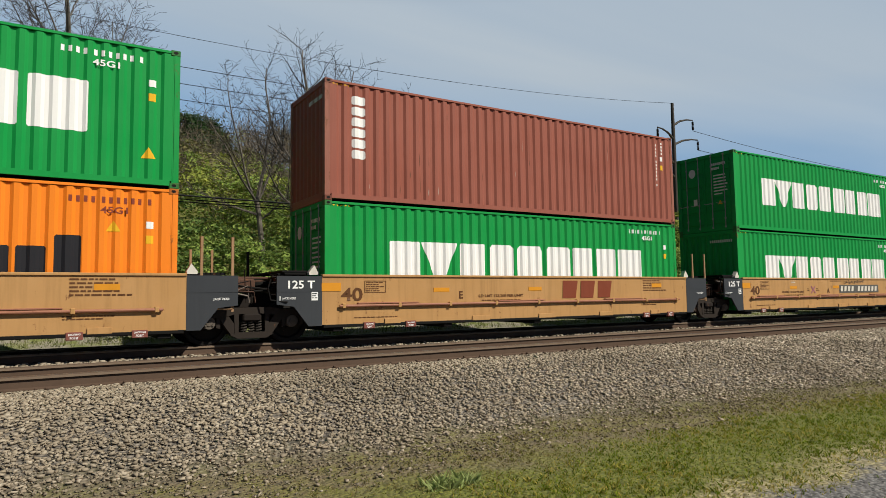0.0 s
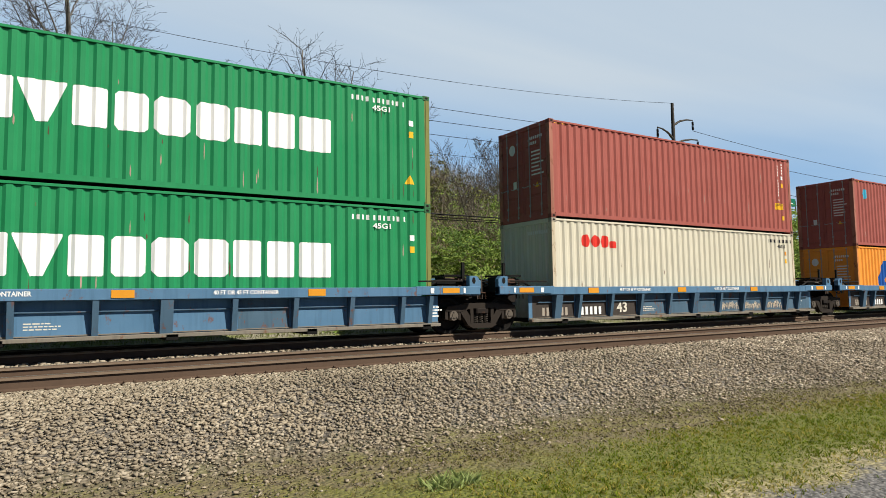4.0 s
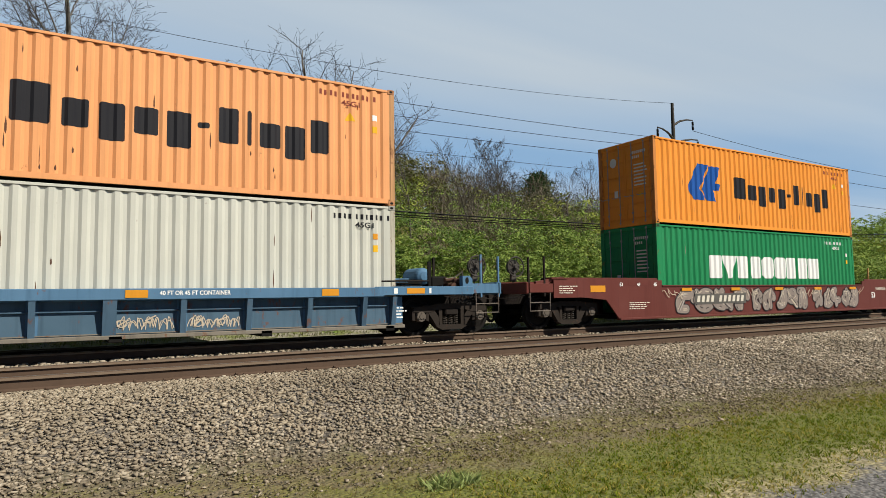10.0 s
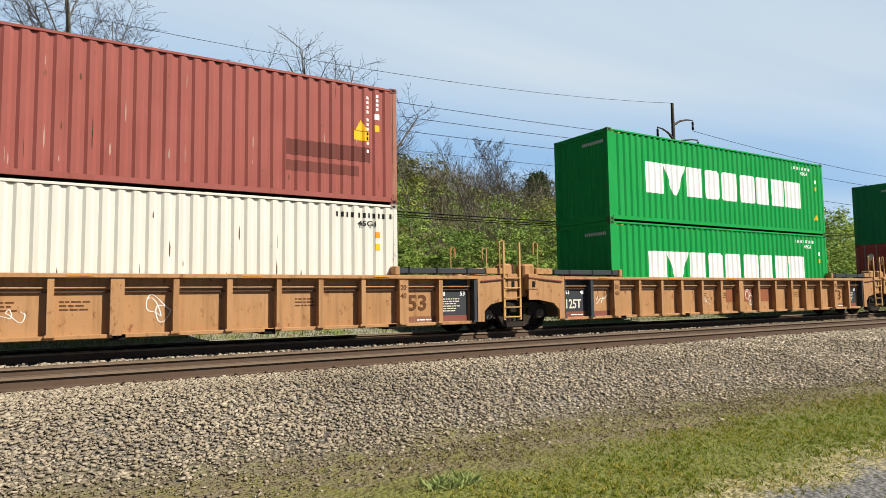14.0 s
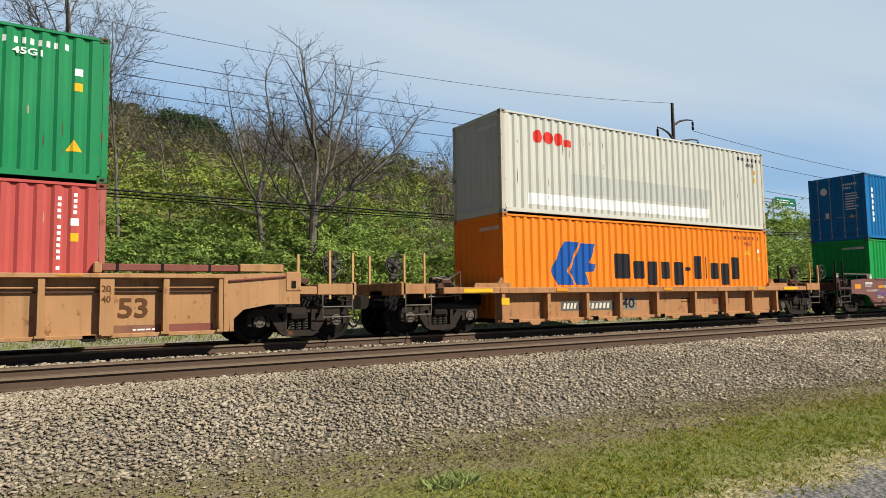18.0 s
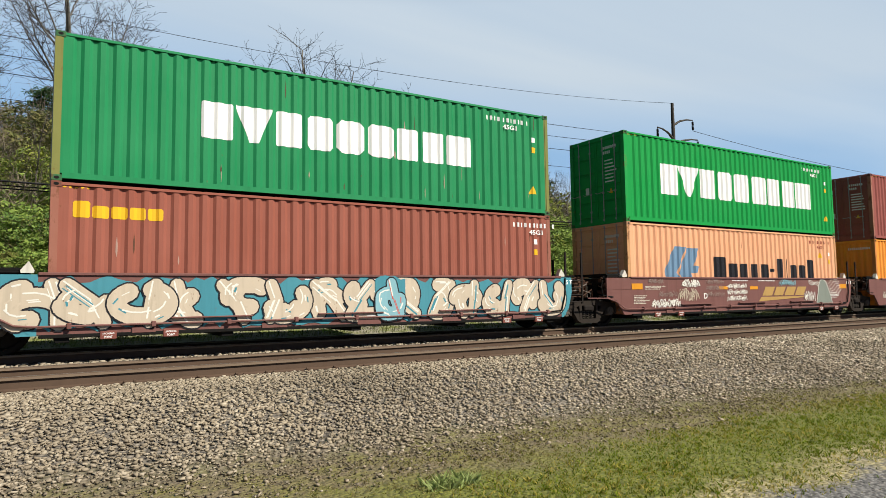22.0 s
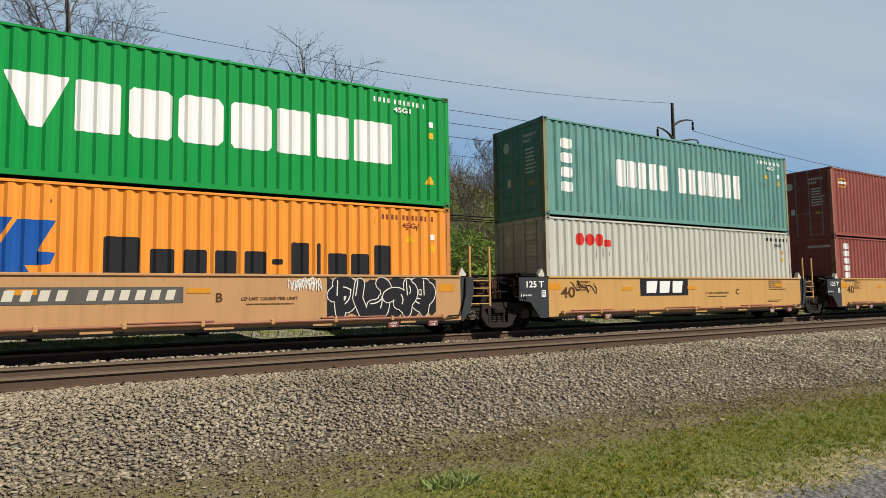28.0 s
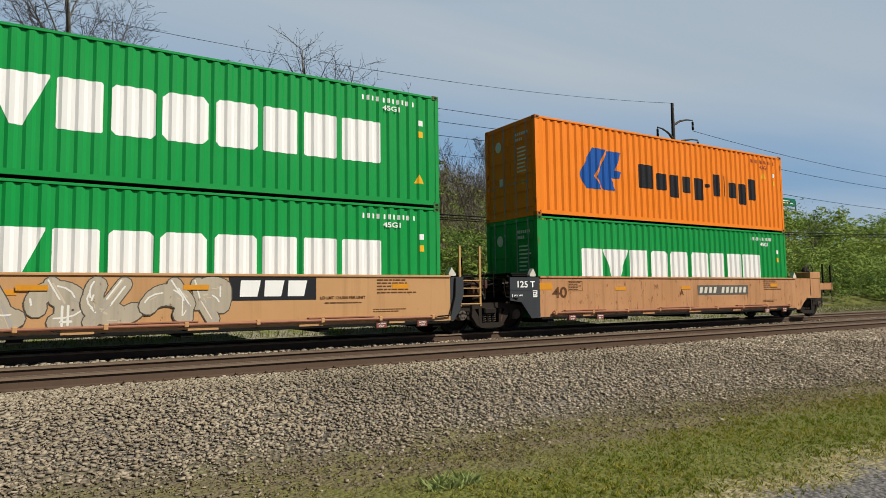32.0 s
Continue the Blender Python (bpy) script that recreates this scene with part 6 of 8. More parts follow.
def clearance(car):
    """Notices on the last car of the first set."""
    dark = paint("brown_print", (0.11, 0.048, 0.020), 0.1)
    scrawl(car, 6.47, 8.3, 1.28, 1.44, 81, ink, thick=0.009)
    cross = Shape()
    stroke(cross, [(4.20, 0.94), (4.46, 1.18)], 0.024, CAR_Y - 0.001)
    stroke(cross, [(4.20, 1.18), (4.46, 0.94)], 0.024, CAR_Y - 0.003)
    part("cross_mark", cross, paint("cross_print", (0.30, 0.115, 0.17), 0.4), car, "faded purple crossed mark")
    bars(3.92, 4.12, 1.00, 1.12, 2, CAR_Y, dark, car, 311)
    bars(4.54, 4.74, 1.00, 1.12, 2, CAR_Y, dark, car, 312)
    bars(5.57, 6.40, 1.36, 1.42, 1, CAR_Y, dark, car, 313)
    bars(2.86, 3.13, 1.31, 1.41, 2, CAR_Y, pale_print, car, 314)
    write_to("S-2054-11 REEFER CLEARANCE", 10.17, 11.75, 1.36, 1.44, CAR_Y - 0.001, dark, car)
    frame = Shape()
    for a, b, c, d in ((10.04, 10.27, 0.89, 0.90), (10.04, 10.27, 1.13, 1.14), (10.04, 10.05, 0.90, 1.13), (10.26, 10.27, 0.90, 1.13)):
        frame.face((a, CAR_Y - 0.001, c), (b, CAR_Y - 0.001, c), (b, CAR_Y - 0.001, d), (a, CAR_Y - 0.001, d))
    part("plate_frame", frame, dark, car)
    # notices on the end over the truck
    y = CAR_Y - 0.001
    bars(11.85, 12.75, 1.00, 1.42, 5, y, dark, car, 301)
    bars(12.45, 13.20, 0.84, 0.96, 2, y, dark, car, 302)
    bars(11.95, 12.55, 0.80, 0.90, 1, y, dark, car, 303)
    bars(13.42, 13.98, 1.08, 1.38, 4, -1.463, dark, car, 304)
    flat(car, 12.86, 13.30, 1.20, 1.44, pale_print, "notice_plate", y, "pale notice plate with dark windows")
    for x in (12.90, 13.11):
        flat(car, x, x + 0.15, 1.25, 1.39, ink, "notice_window", y - 0.003)
    flat(car, 11.55, 11.76, 0.44, 0.66, pale_print, "sticker", y)
    write_to("PLATE", 10.08, 10.23, 1.06, 1.10, CAR_Y - 0.001, dark, car)
    write_to("H", 10.11, 10.20, 0.93, 1.03, CAR_Y - 0.001, dark, car)


faded = paint("oxide_emblem", (0.20, 0.050, 0.025), 0.2)
loaded(flat_unit(0, "joint", "joint", tan_paint, slate, LBL_TAN, tan_marks("", None, None)), 4.12, 5.58, "LD LMT 123,200 PER UNIT")
loaded(flat_unit(1, "joint", "joint", tan_paint, slate, LBL_TAN, tan_marks("E", (6.95, 9.0, 0.78, 1.48, None, faded), None)), 4.12, 5.58, "LD LMT 123,200 PER UNIT")
loaded(flat_unit(2, "joint", "end", tan_paint, slate, LBL_TAN, tan_marks("A", None, (6.24, 5.32, 3.15), clearance)), 2.25, 3.71, "LD LMT 123,200 PER UNIT")
tan_new = paint("tan_orange_paint", (0.49, 0.275, 0.125), 0.45)
tan_fresh = paint("tan_fresh_paint", (0.53, 0.305, 0.105), 0.45)


def black_tag(car):
    mural(car, 8.75, 11.6, 0.46, 1.47, 82, 4, ink, spray["white"], ink, (ink, ink), spray["white"], "black sprayed bubble letters with white edges", rim=0.022)
    quick_tag(car, 7.85, 8.60, 1.14, 1.46, 83, spray["white"], 4, 0.018)
    flat(car, 11.70, 12.14, 1.10, 1.30, amber_mark, "reflector", CAR_Y - 0.001)
    scrawl(car, 1.2, 2.2, 1.2, 1.42, 84, white_mark, thick=0.01)


def ghost_tag(car):
    mural(car, 0.85, 6.95, 0.40, 1.48, 85, 7, spray["chalk"], spray["umber"], None, (spray["white"], spray["bone"], spray["silver"]), spray["white"], "silver and bone sprayed letters on bare tan paint", rim=0.020)
    for k, x in enumerate((3.2, 6.0)):
        flat(car, x, x + 0.5, 1.18, 1.28, amber_mark, "reflector", CAR_Y - 0.034)


loaded(flat_unit(18, "end", "joint", tan_new, slate, "tan flat-sided well car with black sprayed letters", tan_marks("B", None, (2.60, 6.32, 3.10), black_tag)), 6.85, 8.07, "LD LMT 124,000 PER UNIT")
loaded(flat_unit(19, "joint", "joint", tan_fresh, slate, LBL_TAN, tan_marks("C", (3.55, 5.8, 0.92, 1.45, ink, white_mark), None, lambda c: scrawl(c, 0.7, 1.8, 1.0, 1.4, 86, ink))), 6.70, 7.95, "LD LMT 124,000 PER UNIT")
loaded(flat_unit(20, "joint", "joint", tan_fresh, slate, LBL_TAN, tan_marks("D", (3.65, 6.05, 0.90, 1.48, ink, white_mark), None, lambda c: scrawl(c, 0.0, 1.2, 1.36, 1.50, 87, ink))), 6.75, 7.96, "LD LMT 124,000 PER UNIT")
loaded(flat_unit(21, "joint", "joint", tan_new, slate, "tan flat-sided well car with silver sprayed letters", tan_marks("", (6.9, 8.8, 0.95, 1.44, ink, white_mark), None, ghost_tag)), 8.90, 10.00, "LD LMT 124,000 PER UNIT")
flat_unit(22, "joint", "end", paint("tan_rusty_paint", (0.44, 0.225, 0.105), 1.0), slate, "orange-tan flat-sided well car, last of the train", tan_marks("A", None, (6.6, 5.7)))


def brown_a(car):
    write("B", 0.26, 4.52, 0.80, CAR_Y - 0.001, white_mark, car)
    flat(car, -1.83, -1.36, 1.08, 1.26, amber_mark, "reflector", -1.445)
    flat(car, 0.10, 0.57, 1.11, 1.21, amber_mark, "reflector")
    bars(-1.0, -0.2, 1.15, 1.36, 4, -1.445, white_mark, car, 191)
    bars(-0.9, 0.4, 0.95, 1.04, 2, -1.446, white_mark, car, 192)
    part("arrow_mark", Shape().face((2.12, CAR_Y, 1.10), (2.30, CAR_Y, 1.10), (2.38, CAR_Y, 1.20)).face((2.33, CAR_Y, 1.10), (2.52, CAR_Y, 1.10), (2.58, CAR_Y, 1.20)), white_mark, car)
    part("plate_box", Shape().face((5.94, CAR_Y, 0.76), (6.22, CAR_Y, 0.76), (6.22, CAR_Y, 1.02), (5.94, CAR_Y, 1.02)), pale_print, car)
    part("plate_field", Shape().face((5.98, CAR_Y - 0.003, 0.80), (6.18, CAR_Y - 0.003, 0.80), (6.18, CAR_Y - 0.003, 0.97), (5.98, CAR_Y - 0.003, 0.97)), brown_car, car)
    for k, (a, b, n) in enumerate(((0.66, 1.60, 5), (1.78, 3.02, 6), (3.18, 4.22, 4))):
        quick_tag(car, a, b, 1.24, 1.45, 90 + k, spray["pale_blue"], n, 0.011)
    quick_tag(car, 3.50, 4.46, 0.64, 1.03, 95, spray["white"], 4, 0.017)
    quick_tag(car, 7.6, 9.5, 1.24, 1.43, 93, spray["pale_blue"], 8, 0.008)
    quick_tag(car, 9.5, 10.0, 0.85, 1.25, 94, spray["white"], 2, 0.012)
    quick_tag(car, -0.1, 0.78, 0.72, 1.06, 96, spray["lilac"], 4, 0.020)
    quick_tag(car, 10.45, 11.55, 0.84, 1.30, 98, spray["lilac"], 4, 0.022)


def brown_b(car):
    mural(car, -0.75, 12.5, 0.38, 1.47, 97, 14, spray["bone"], ink, spray["cyan"], (spray["white"], spray["bone"], spray["cyan"], spray["white"]), spray["white"], "bone and cyan sprayed letters along the whole side")
    mural(car, 6.55, 7.35, 0.40, 1.50, 197, 1, spray["pale_blue"], ink, spray["cyan"], (spray["pink"], spray["white"]), spray["white"], "pale blue sprayed pointed shape", y=CAR_Y - 0.034)


def brown_c(car):
    write("D", 0.26, 3.30, 0.80, CAR_Y - 0.001, white_mark, car)
    for x, w, z in ((-0.12, 0.48, 1.12), (4.14, 0.46, 1.10), (11.82, 0.55, 1.10)):
        flat(car, x, x + w, z, z + (0.18 if w > 0.47 else 0.10), amber_mark, "reflector", CAR_Y - 0.001)
    quick_tag(car, 0.62, 1.32, 1.30, 1.45, 301, spray["faint"], 6, 0.009)
    quick_tag(car, 1.10, 2.00, 0.86, 1.06, 302, spray["faint"], 5, 0.008)
    quick_tag(car, 0.75, 2.08, 0.53, 0.82, 303, spray["white"], 7, 0.019)
    quick_tag(car, 2.20, 3.10, 1.18, 1.46, 304, spray["white"], 5, 0.020)
    quick_tag(car, 2.00, 3.05, 0.72, 1.16, 305, spray["bone"], 4, 0.017)
    for k, z in enumerate((1.30, 1.10, 0.88)):
        quick_tag(car, 3.42, 4.40, z - 0.02, z + 0.14, 306 + k, spray["faint"], 5, 0.009)
        quick_tag(car, 4.55, 5.65, z - 0.18, z + 0.0, 316 + k, spray["white"], 6, 0.013)
    quick_tag(car, 7.65, 8.70, 1.22, 1.44, 309, spray["pale_blue"], 5, 0.014)
    quick_tag(car, 9.30, 9.98, 0.62, 1.02, 310, spray["white"], 3, 0.017)
    dome = [(10.10, 0.50), (11.28, 0.50), (11.14, 0.86), (10.98, 1.16), (10.86, 1.36), (10.66, 1.46), (10.44, 1.42), (10.32, 1.22), (10.22, 0.86)]
    part("graffiti", Shape().face(*[(x, CAR_Y - 0.002, z) for x, z in dome]), spray["moss"], car, "grey-green sprayed dome shape with white lines")
    lines = Shape()
    stroke(lines, dome[1:] + dome[:1], 0.012, CAR_Y - 0.004)
    for k in range(6):
        z = 0.78 + 0.11 * k
        stroke(lines, [(11.16 - 0.03 * k + 0.11 * i, z + 0.03 * i + 0.055 * math.sin(1.1 * i + k)) for i in range(8)], 0.010, CAR_Y - 0.006 - 0.001 * k)
    for k in range(3):
        stroke(lines, [(9.62 + 0.10 * i, 1.40 - 0.05 * k + 0.035 * math.sin(1.3 * i + k) - 0.012 * i) for i in range(8)], 0.009, CAR_Y - 0.006 - 0.001 * k)
    part("scrawl", lines, spray["white"], car)


def brown_d(car):
    mural(car, 3.0, 11.6, 0.42, 1.42, 102, 7, spray["grey"], spray["white"], spray["grey"], (brown_car, spray["grey"], spray["white"]), spray["grey"], "grey and white sprayed letters", rim=0.022)
    for cx, cz, r in ((2.9, 0.72, 0.26), (3.1, 1.12, 0.28), (2.7, 0.52, 0.16)):
        part("spray_cloud", Shape().face(*[(cx + r * math.cos(i * math.pi / 9), CAR_Y - 0.001, cz + r * math.sin(i * math.pi / 9)) for i in range(18)]), spray["shadow"], car)
    write_to("WELL LD LMT 124,400", 6.24, 7.3, 1.345, 1.42, CAR_Y - 0.034, white_mark, car)
    write("E", 0.22, 3.2, 0.80, CAR_Y - 0.006, pale_print, car)
    for k in range(4):
        scrawl(car, 0.2 + 0.7 * k, 1.2 + 0.7 * k, 0.45, 1.3, 103 + k, spray["bone"], thick=0.012)


def brown_e(car):
    mural(car, 6.55, 11.0, 0.46, 1.44, 110, 6, spray["pink"], brown_car, None, (red_mark, spray["bone"], brown_car), red_mark, "red and pink sprayed letters", rim=0.016)
    write("A", 0.24, 4.56, 0.78, CAR_Y - 0.001, white_mark, car)
    for x, w, z in ((-0.09, 0.49, 1.11), (2.22, 0.42, 1.10)):
        flat(car, x, x + w, z, z + (0.18 if w > 0.47 else 0.10), amber_mark, "reflector", CAR_Y - 0.001)
    quick_tag(car, 0.55, 1.30, 1.28, 1.44, 330, spray["faint"], 6, 0.009)
    quick_tag(car, 1.50, 2.30, 1.22, 1.44, 331, spray["pale_blue"], 5, 0.012)
    quick_tag(car, 2.75, 4.20, 1.08, 1.42, 332, spray["white"], 4, 0.030)
    quick_tag(car, 2.55, 4.20, 0.44, 0.68, 333, spray["white"], 4, 0.028)
    quick_tag(car, 0.88, 2.10, 0.48, 0.80, 334, spray["bone"], 6, 0.022)
    quick_tag(car, 4.95, 5.75, 0.50, 1.30, 335, spray["faint"], 2, 0.016)


flat_unit(13, "end", "joint", brown_car, brown_car, LBL_BRN, brown_marks((6.36, 9.62), 1.03, brown_a))
flat_unit(14, "joint", "joint", brown_car, spray["cyan"], "brown well car sprayed over with bone and cyan letters", brown_marks(None, None, brown_b))
flat_unit(15, "joint", "joint", brown_car, brown_car, LBL_BRN, brown_marks((6.37, 9.62), None, brown_c))
flat_unit(16, "joint", "joint", brown_car, brown_car, LBL_BRN, brown_marks(None, None, brown_d), False)
flat_unit(17, "joint", "end", brown_car, brown_car, LBL_BRN, brown_marks(None, 1.45, brown_e))

for k, x0, x1, left, right, tl, tr, code in ((3, -0.15, 12.35, "end", "joint", -1.60, None, ""), (4, -0.95, 13.10, "joint", "joint", -2.42, None, "43"),
                                             (5, -0.95, 13.10, "joint", "joint", -2.50, None, "45"), (6, -0.95, 13.10, "joint", "joint", -2.50, None, "45"), (7, -0.15, 12.35, "joint", "end", -1.62, 13.85, "")):
    ribs = [0.01, 0.83, 2.12, 3.41, 4.74, 5.99, 7.31, 8.62, 9.95, 11.28, 12.05]
    if k == 7:
        ribs = ribs[1:]
    ribbed_well(STACKS[k][0], blue_car, x0, x1, 1.21, 0.22, 0.29, ribs, left, right, LBL_BLU, blue_marks(code, k == 3), 200 + k, tl, tr, "blue")
long_well(STACKS[8][0], red_car, "oxide red long well car with silver sprayed letters", long_marks, 220)
for k, left, right, tl, tr, num, let, emb in ((9, "end", "joint", -3.92, None, True, False, "field"), (10, "joint", "joint", -3.67, None, False, True, "name"), (11, "joint", "end", -3.67, 16.1, False, True, False)):
    ribs = [-2.17, -1.09, -0.07, 0.94, 1.96, 2.92, 3.95, 4.96, 6.05, 7.10, 8.14, 9.18, 10.13, 11.17, 12.23, 13.27, 14.33]
    ribbed_well(STACKS[k][0], tan_worn, -2.18, 14.37, 1.50, 0.09, 0.32, ribs, left, right, LBL_RIB, ribbed_marks(num, let, emb), 230 + k, tl, tr, "tan53")
ribbed_well(STACKS[12][0], tan_dusty, -0.33, 12.40, 1.20, 0.16, 0.30, [-0.2, 1.37, 2.84, 4.20, 5.84, 7.68, 9.30, 10.80, 12.28], "end", "end", "rusty tan ribbed well car with yellow edge panels", single_marks, 240, -1.95, 14.05, "short")

# ---- the ground ----
def smooth(a, b, x):
    f = min(1, max(0, (x - a) / (b - a)))
    return f * f * (3 - 2 * f)


def ground_z(x, y):
    z = 0.50 * smooth(6.1, 9.2, y)
    z -= 0.07 * smooth(12.3, 13.0, y) * (1 - smooth(13.2, 13.9, y))
    z -= 0.14 * smooth(17.2, 18.4, y)
    if y > 20:
        rise = 0.315 - 0.135 * smooth(18, 55, x)
        up = min(y, 75) - 20
        z += rise * up * smooth(20, 26, y) - 10 * smooth(110, 500, y)
        z += 0.5 * noise.noise((x * 0.07, y * 0.07, 3.0)) * smooth(21, 30, y)
    if y < 6.2:
        z += 0.05 * noise.noise((x * 0.35, y * 0.35, 0.0)) * smooth(-6, 0, y + 3)
    return z


def spaced(lo, hi, fine_lo, fine_hi, fine, grow=1.35):
    xs = list(np.arange(fine_lo, fine_hi + 1e-6, fine))
    step = fine
    while xs[-1] < hi:
        step *= grow
        xs.append(min(hi, xs[-1] + step))
    step = fine
    while xs[0] > lo:
        step *= grow
        xs.insert(0, max(lo, xs[0] - step))
    return [float(x) for x in xs]


def quick_mesh(name, verts, faces_of):
    """A mesh from an array of points and an array of equal faces."""
    me = bpy.data.meshes.new(name)
    n, k = faces_of.shape
    me.vertices.add(len(verts))
    me.vertices.foreach_set("co", np.asarray(verts, np.float32).ravel())
    me.loops.add(n * k)
    me.loops.foreach_set("vertex_index", faces_of.astype(np.int32).ravel())
    me.polygons.add(n)
    me.polygons.foreach_set("loop_start", np.arange(0, n * k, k, dtype=np.int32))
    me.polygons.foreach_set("loop_total", np.full(n, k, np.int32))
    me.update(calc_edges=True)
    return me


def ground_material():
    m, t, b = nodes_of("ground_cover")
    co = add(t, "ShaderNodeTexCoord").outputs["Object"]
    sep = add(t, "ShaderNodeSeparateXYZ")
    t.links.new(co, sep.inputs[0])
    wob = noise_at(t, co, 0.8, 5, 0.6)
    wob2 = noise_at(t, co, 6.0, 4, 0.6)
    edge = add(t, "ShaderNodeMath")
    edge.operation = "MULTIPLY_ADD"
    edge.inputs[1].default_value = 1.5
    t.links.new(wob, edge.inputs[0])
    t.links.new(sep.outputs["Y"], edge.inputs[2])
    edge2 = add(t, "ShaderNodeMath")
    edge2.operation = "MULTIPLY_ADD"
    edge2.inputs[1].default_value = 0.7
    t.links.new(wob2, edge2.inputs[0])
    t.links.new(edge.outputs[0], edge2.inputs[2])
    slant = add(t, "ShaderNodeMapRange")
    slant.inputs["From Min"].default_value, slant.inputs["From Max"].default_value, slant.inputs["To Max"].default_value = 8.0, 12.0, 0.35
    t.links.new(sep.outputs["X"], slant.inputs["Value"])
    edge3 = add(t, "ShaderNodeMath")
    t.links.new(edge2.outputs[0], edge3.inputs[0])
    t.links.new(slant.outputs[0], edge3.inputs[1])
    y = edge3.outputs[0]
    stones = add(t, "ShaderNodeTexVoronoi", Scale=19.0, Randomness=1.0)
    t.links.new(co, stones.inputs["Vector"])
    tone = noise_at(t, co, 24, 3)
    gravel = mixed(t, stones.outputs["Color"], (0.17, 0.145, 0.115), (0.36, 0.315, 0.255))
    gravel = mixed(t, ranged(t, noise_at(t, co, 0.5, 4), 0.35, 0.7, 0, 0.5), gravel, (0.16, 0.135, 0.115))
    # shade in the gaps between stones is put into the colour, dark towards cell edges
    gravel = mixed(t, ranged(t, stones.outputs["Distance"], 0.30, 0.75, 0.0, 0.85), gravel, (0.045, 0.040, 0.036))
    soil = mixed(t, ranged(t, tone, 0.3, 0.7), (0.100, 0.078, 0.046), (0.22, 0.175, 0.105))
    grass = mixed(t, ranged(t, noise_at(t, co, 40, 4), 0.3, 0.7), (0.070, 0.088, 0.014), (0.200, 0.200, 0.036))
    dry = mixed(t, ranged(t, noise_at(t, co, 2.6, 5, 0.6), 0.40, 0.62), soil, (0.165, 0.150, 0.045))
    lit = mixed(t, ranged(t, y, 5.9, 6.7), grass, dry)
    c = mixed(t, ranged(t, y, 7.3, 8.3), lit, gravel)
    dust = mixed(t, ranged(t, tone, 0.3, 0.7), (0.21, 0.19, 0.145), (0.32, 0.29, 0.23))
    dust = mixed(t, ranged(t, noise_at(t, co, 1.6, 5, 0.6), 0.46, 0.62), dust, (0.17, 0.19, 0.055))
    c = mixed(t, ranged(t, sep.outputs["Y"], 18.4, 19.6), c, mixed(t, ranged(t, edge2.outputs[0], 23.6, 24.4), dust, grass))
    chips = add(t, "ShaderNodeTexVoronoi", Scale=52.0, Randomness=1.0)
    t.links.new(co, chips.inputs["Vector"])
    straw = mixed(t, ranged(t, tone, 0.35, 0.65), (0.19, 0.165, 0.075), (0.40, 0.345, 0.190))
    c = mixed(t, ranged(t, edge2.outputs[0], 4.95, 4.55), c, straw)
    path = ranged(t, edge2.outputs[0], 4.40, 4.15)
    c = mixed(t, path, c, mixed(t, chips.outputs["Color"], (0.040, 0.038, 0.037), (0.25, 0.24, 0.23)))
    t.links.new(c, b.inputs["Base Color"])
    b.inputs["Roughness"].default_value = 0.95
    bumped(t, b, stones.outputs["Distance"], 0.9, -0.03)
    return m


gx = spaced(-500, 1500, -8, 40, 0.8, 1.22)
gy = spaced(-300, 1800, 3, 22, 0.35, 1.16)
pts = np.array([(x, y, ground_z(x, y)) for y in gy for x in gx])
nx = len(gx)
fs = np.array([(j * nx + i, j * nx + i + 1, (j + 1) * nx + i + 1, (j + 1) * nx + i) for j in range(len(gy) - 1) for i in range(nx - 1)])
ground = new("ground", quick_mesh("ground", pts, fs))
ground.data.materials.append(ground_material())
for p in ground.data.polygons:
    p.use_smooth = True
tagged(ground, "ground of grass, dirt and grey crushed stone, rising to a wooded bank", "ground", kind="structure")


# ---- the two tracks ----
rail_rust = paint("rusty_rail", (0.092, 0.060, 0.042), 0.35, 0.8)
rail_side = paint("rail_head_side", (0.185, 0.135, 0.096), 0.2, 0.7)
rail_top = paint("worn_rail_head", (0.20, 0.17, 0.145), 0.15, 0.38, metal=0.6)
tie_wood = rough_stuff("weathered_tie", (0.10, 0.080, 0.062), (0.155, 0.130, 0.105), 8.0)


def rail_shape(x0, x1):
    prof = [(-0.070, -0.185), (0.070, -0.185), (0.070, -0.172), (0.014, -0.150), (0.009, -0.052), (0.037, -0.042), (0.038, -0.008), (0.030, 0.0), (-0.030, 0.0), (-0.038, -0.008), (-0.037, -0.042), (-0.009, -0.052), (-0.014, -0.150), (-0.070, -0.172)]
    s = Shape()
    n = len(prof)
    s.v = [(x, y, z) for x in (x0, x1) for y, z in prof]
    for i in range(n):
        j = (i + 1) % n
        s.f.append((i, j, n + j, n + i))
    s.f += [tuple(range(n)), tuple(range(2 * n - 1, n - 1, -1))]
    return s


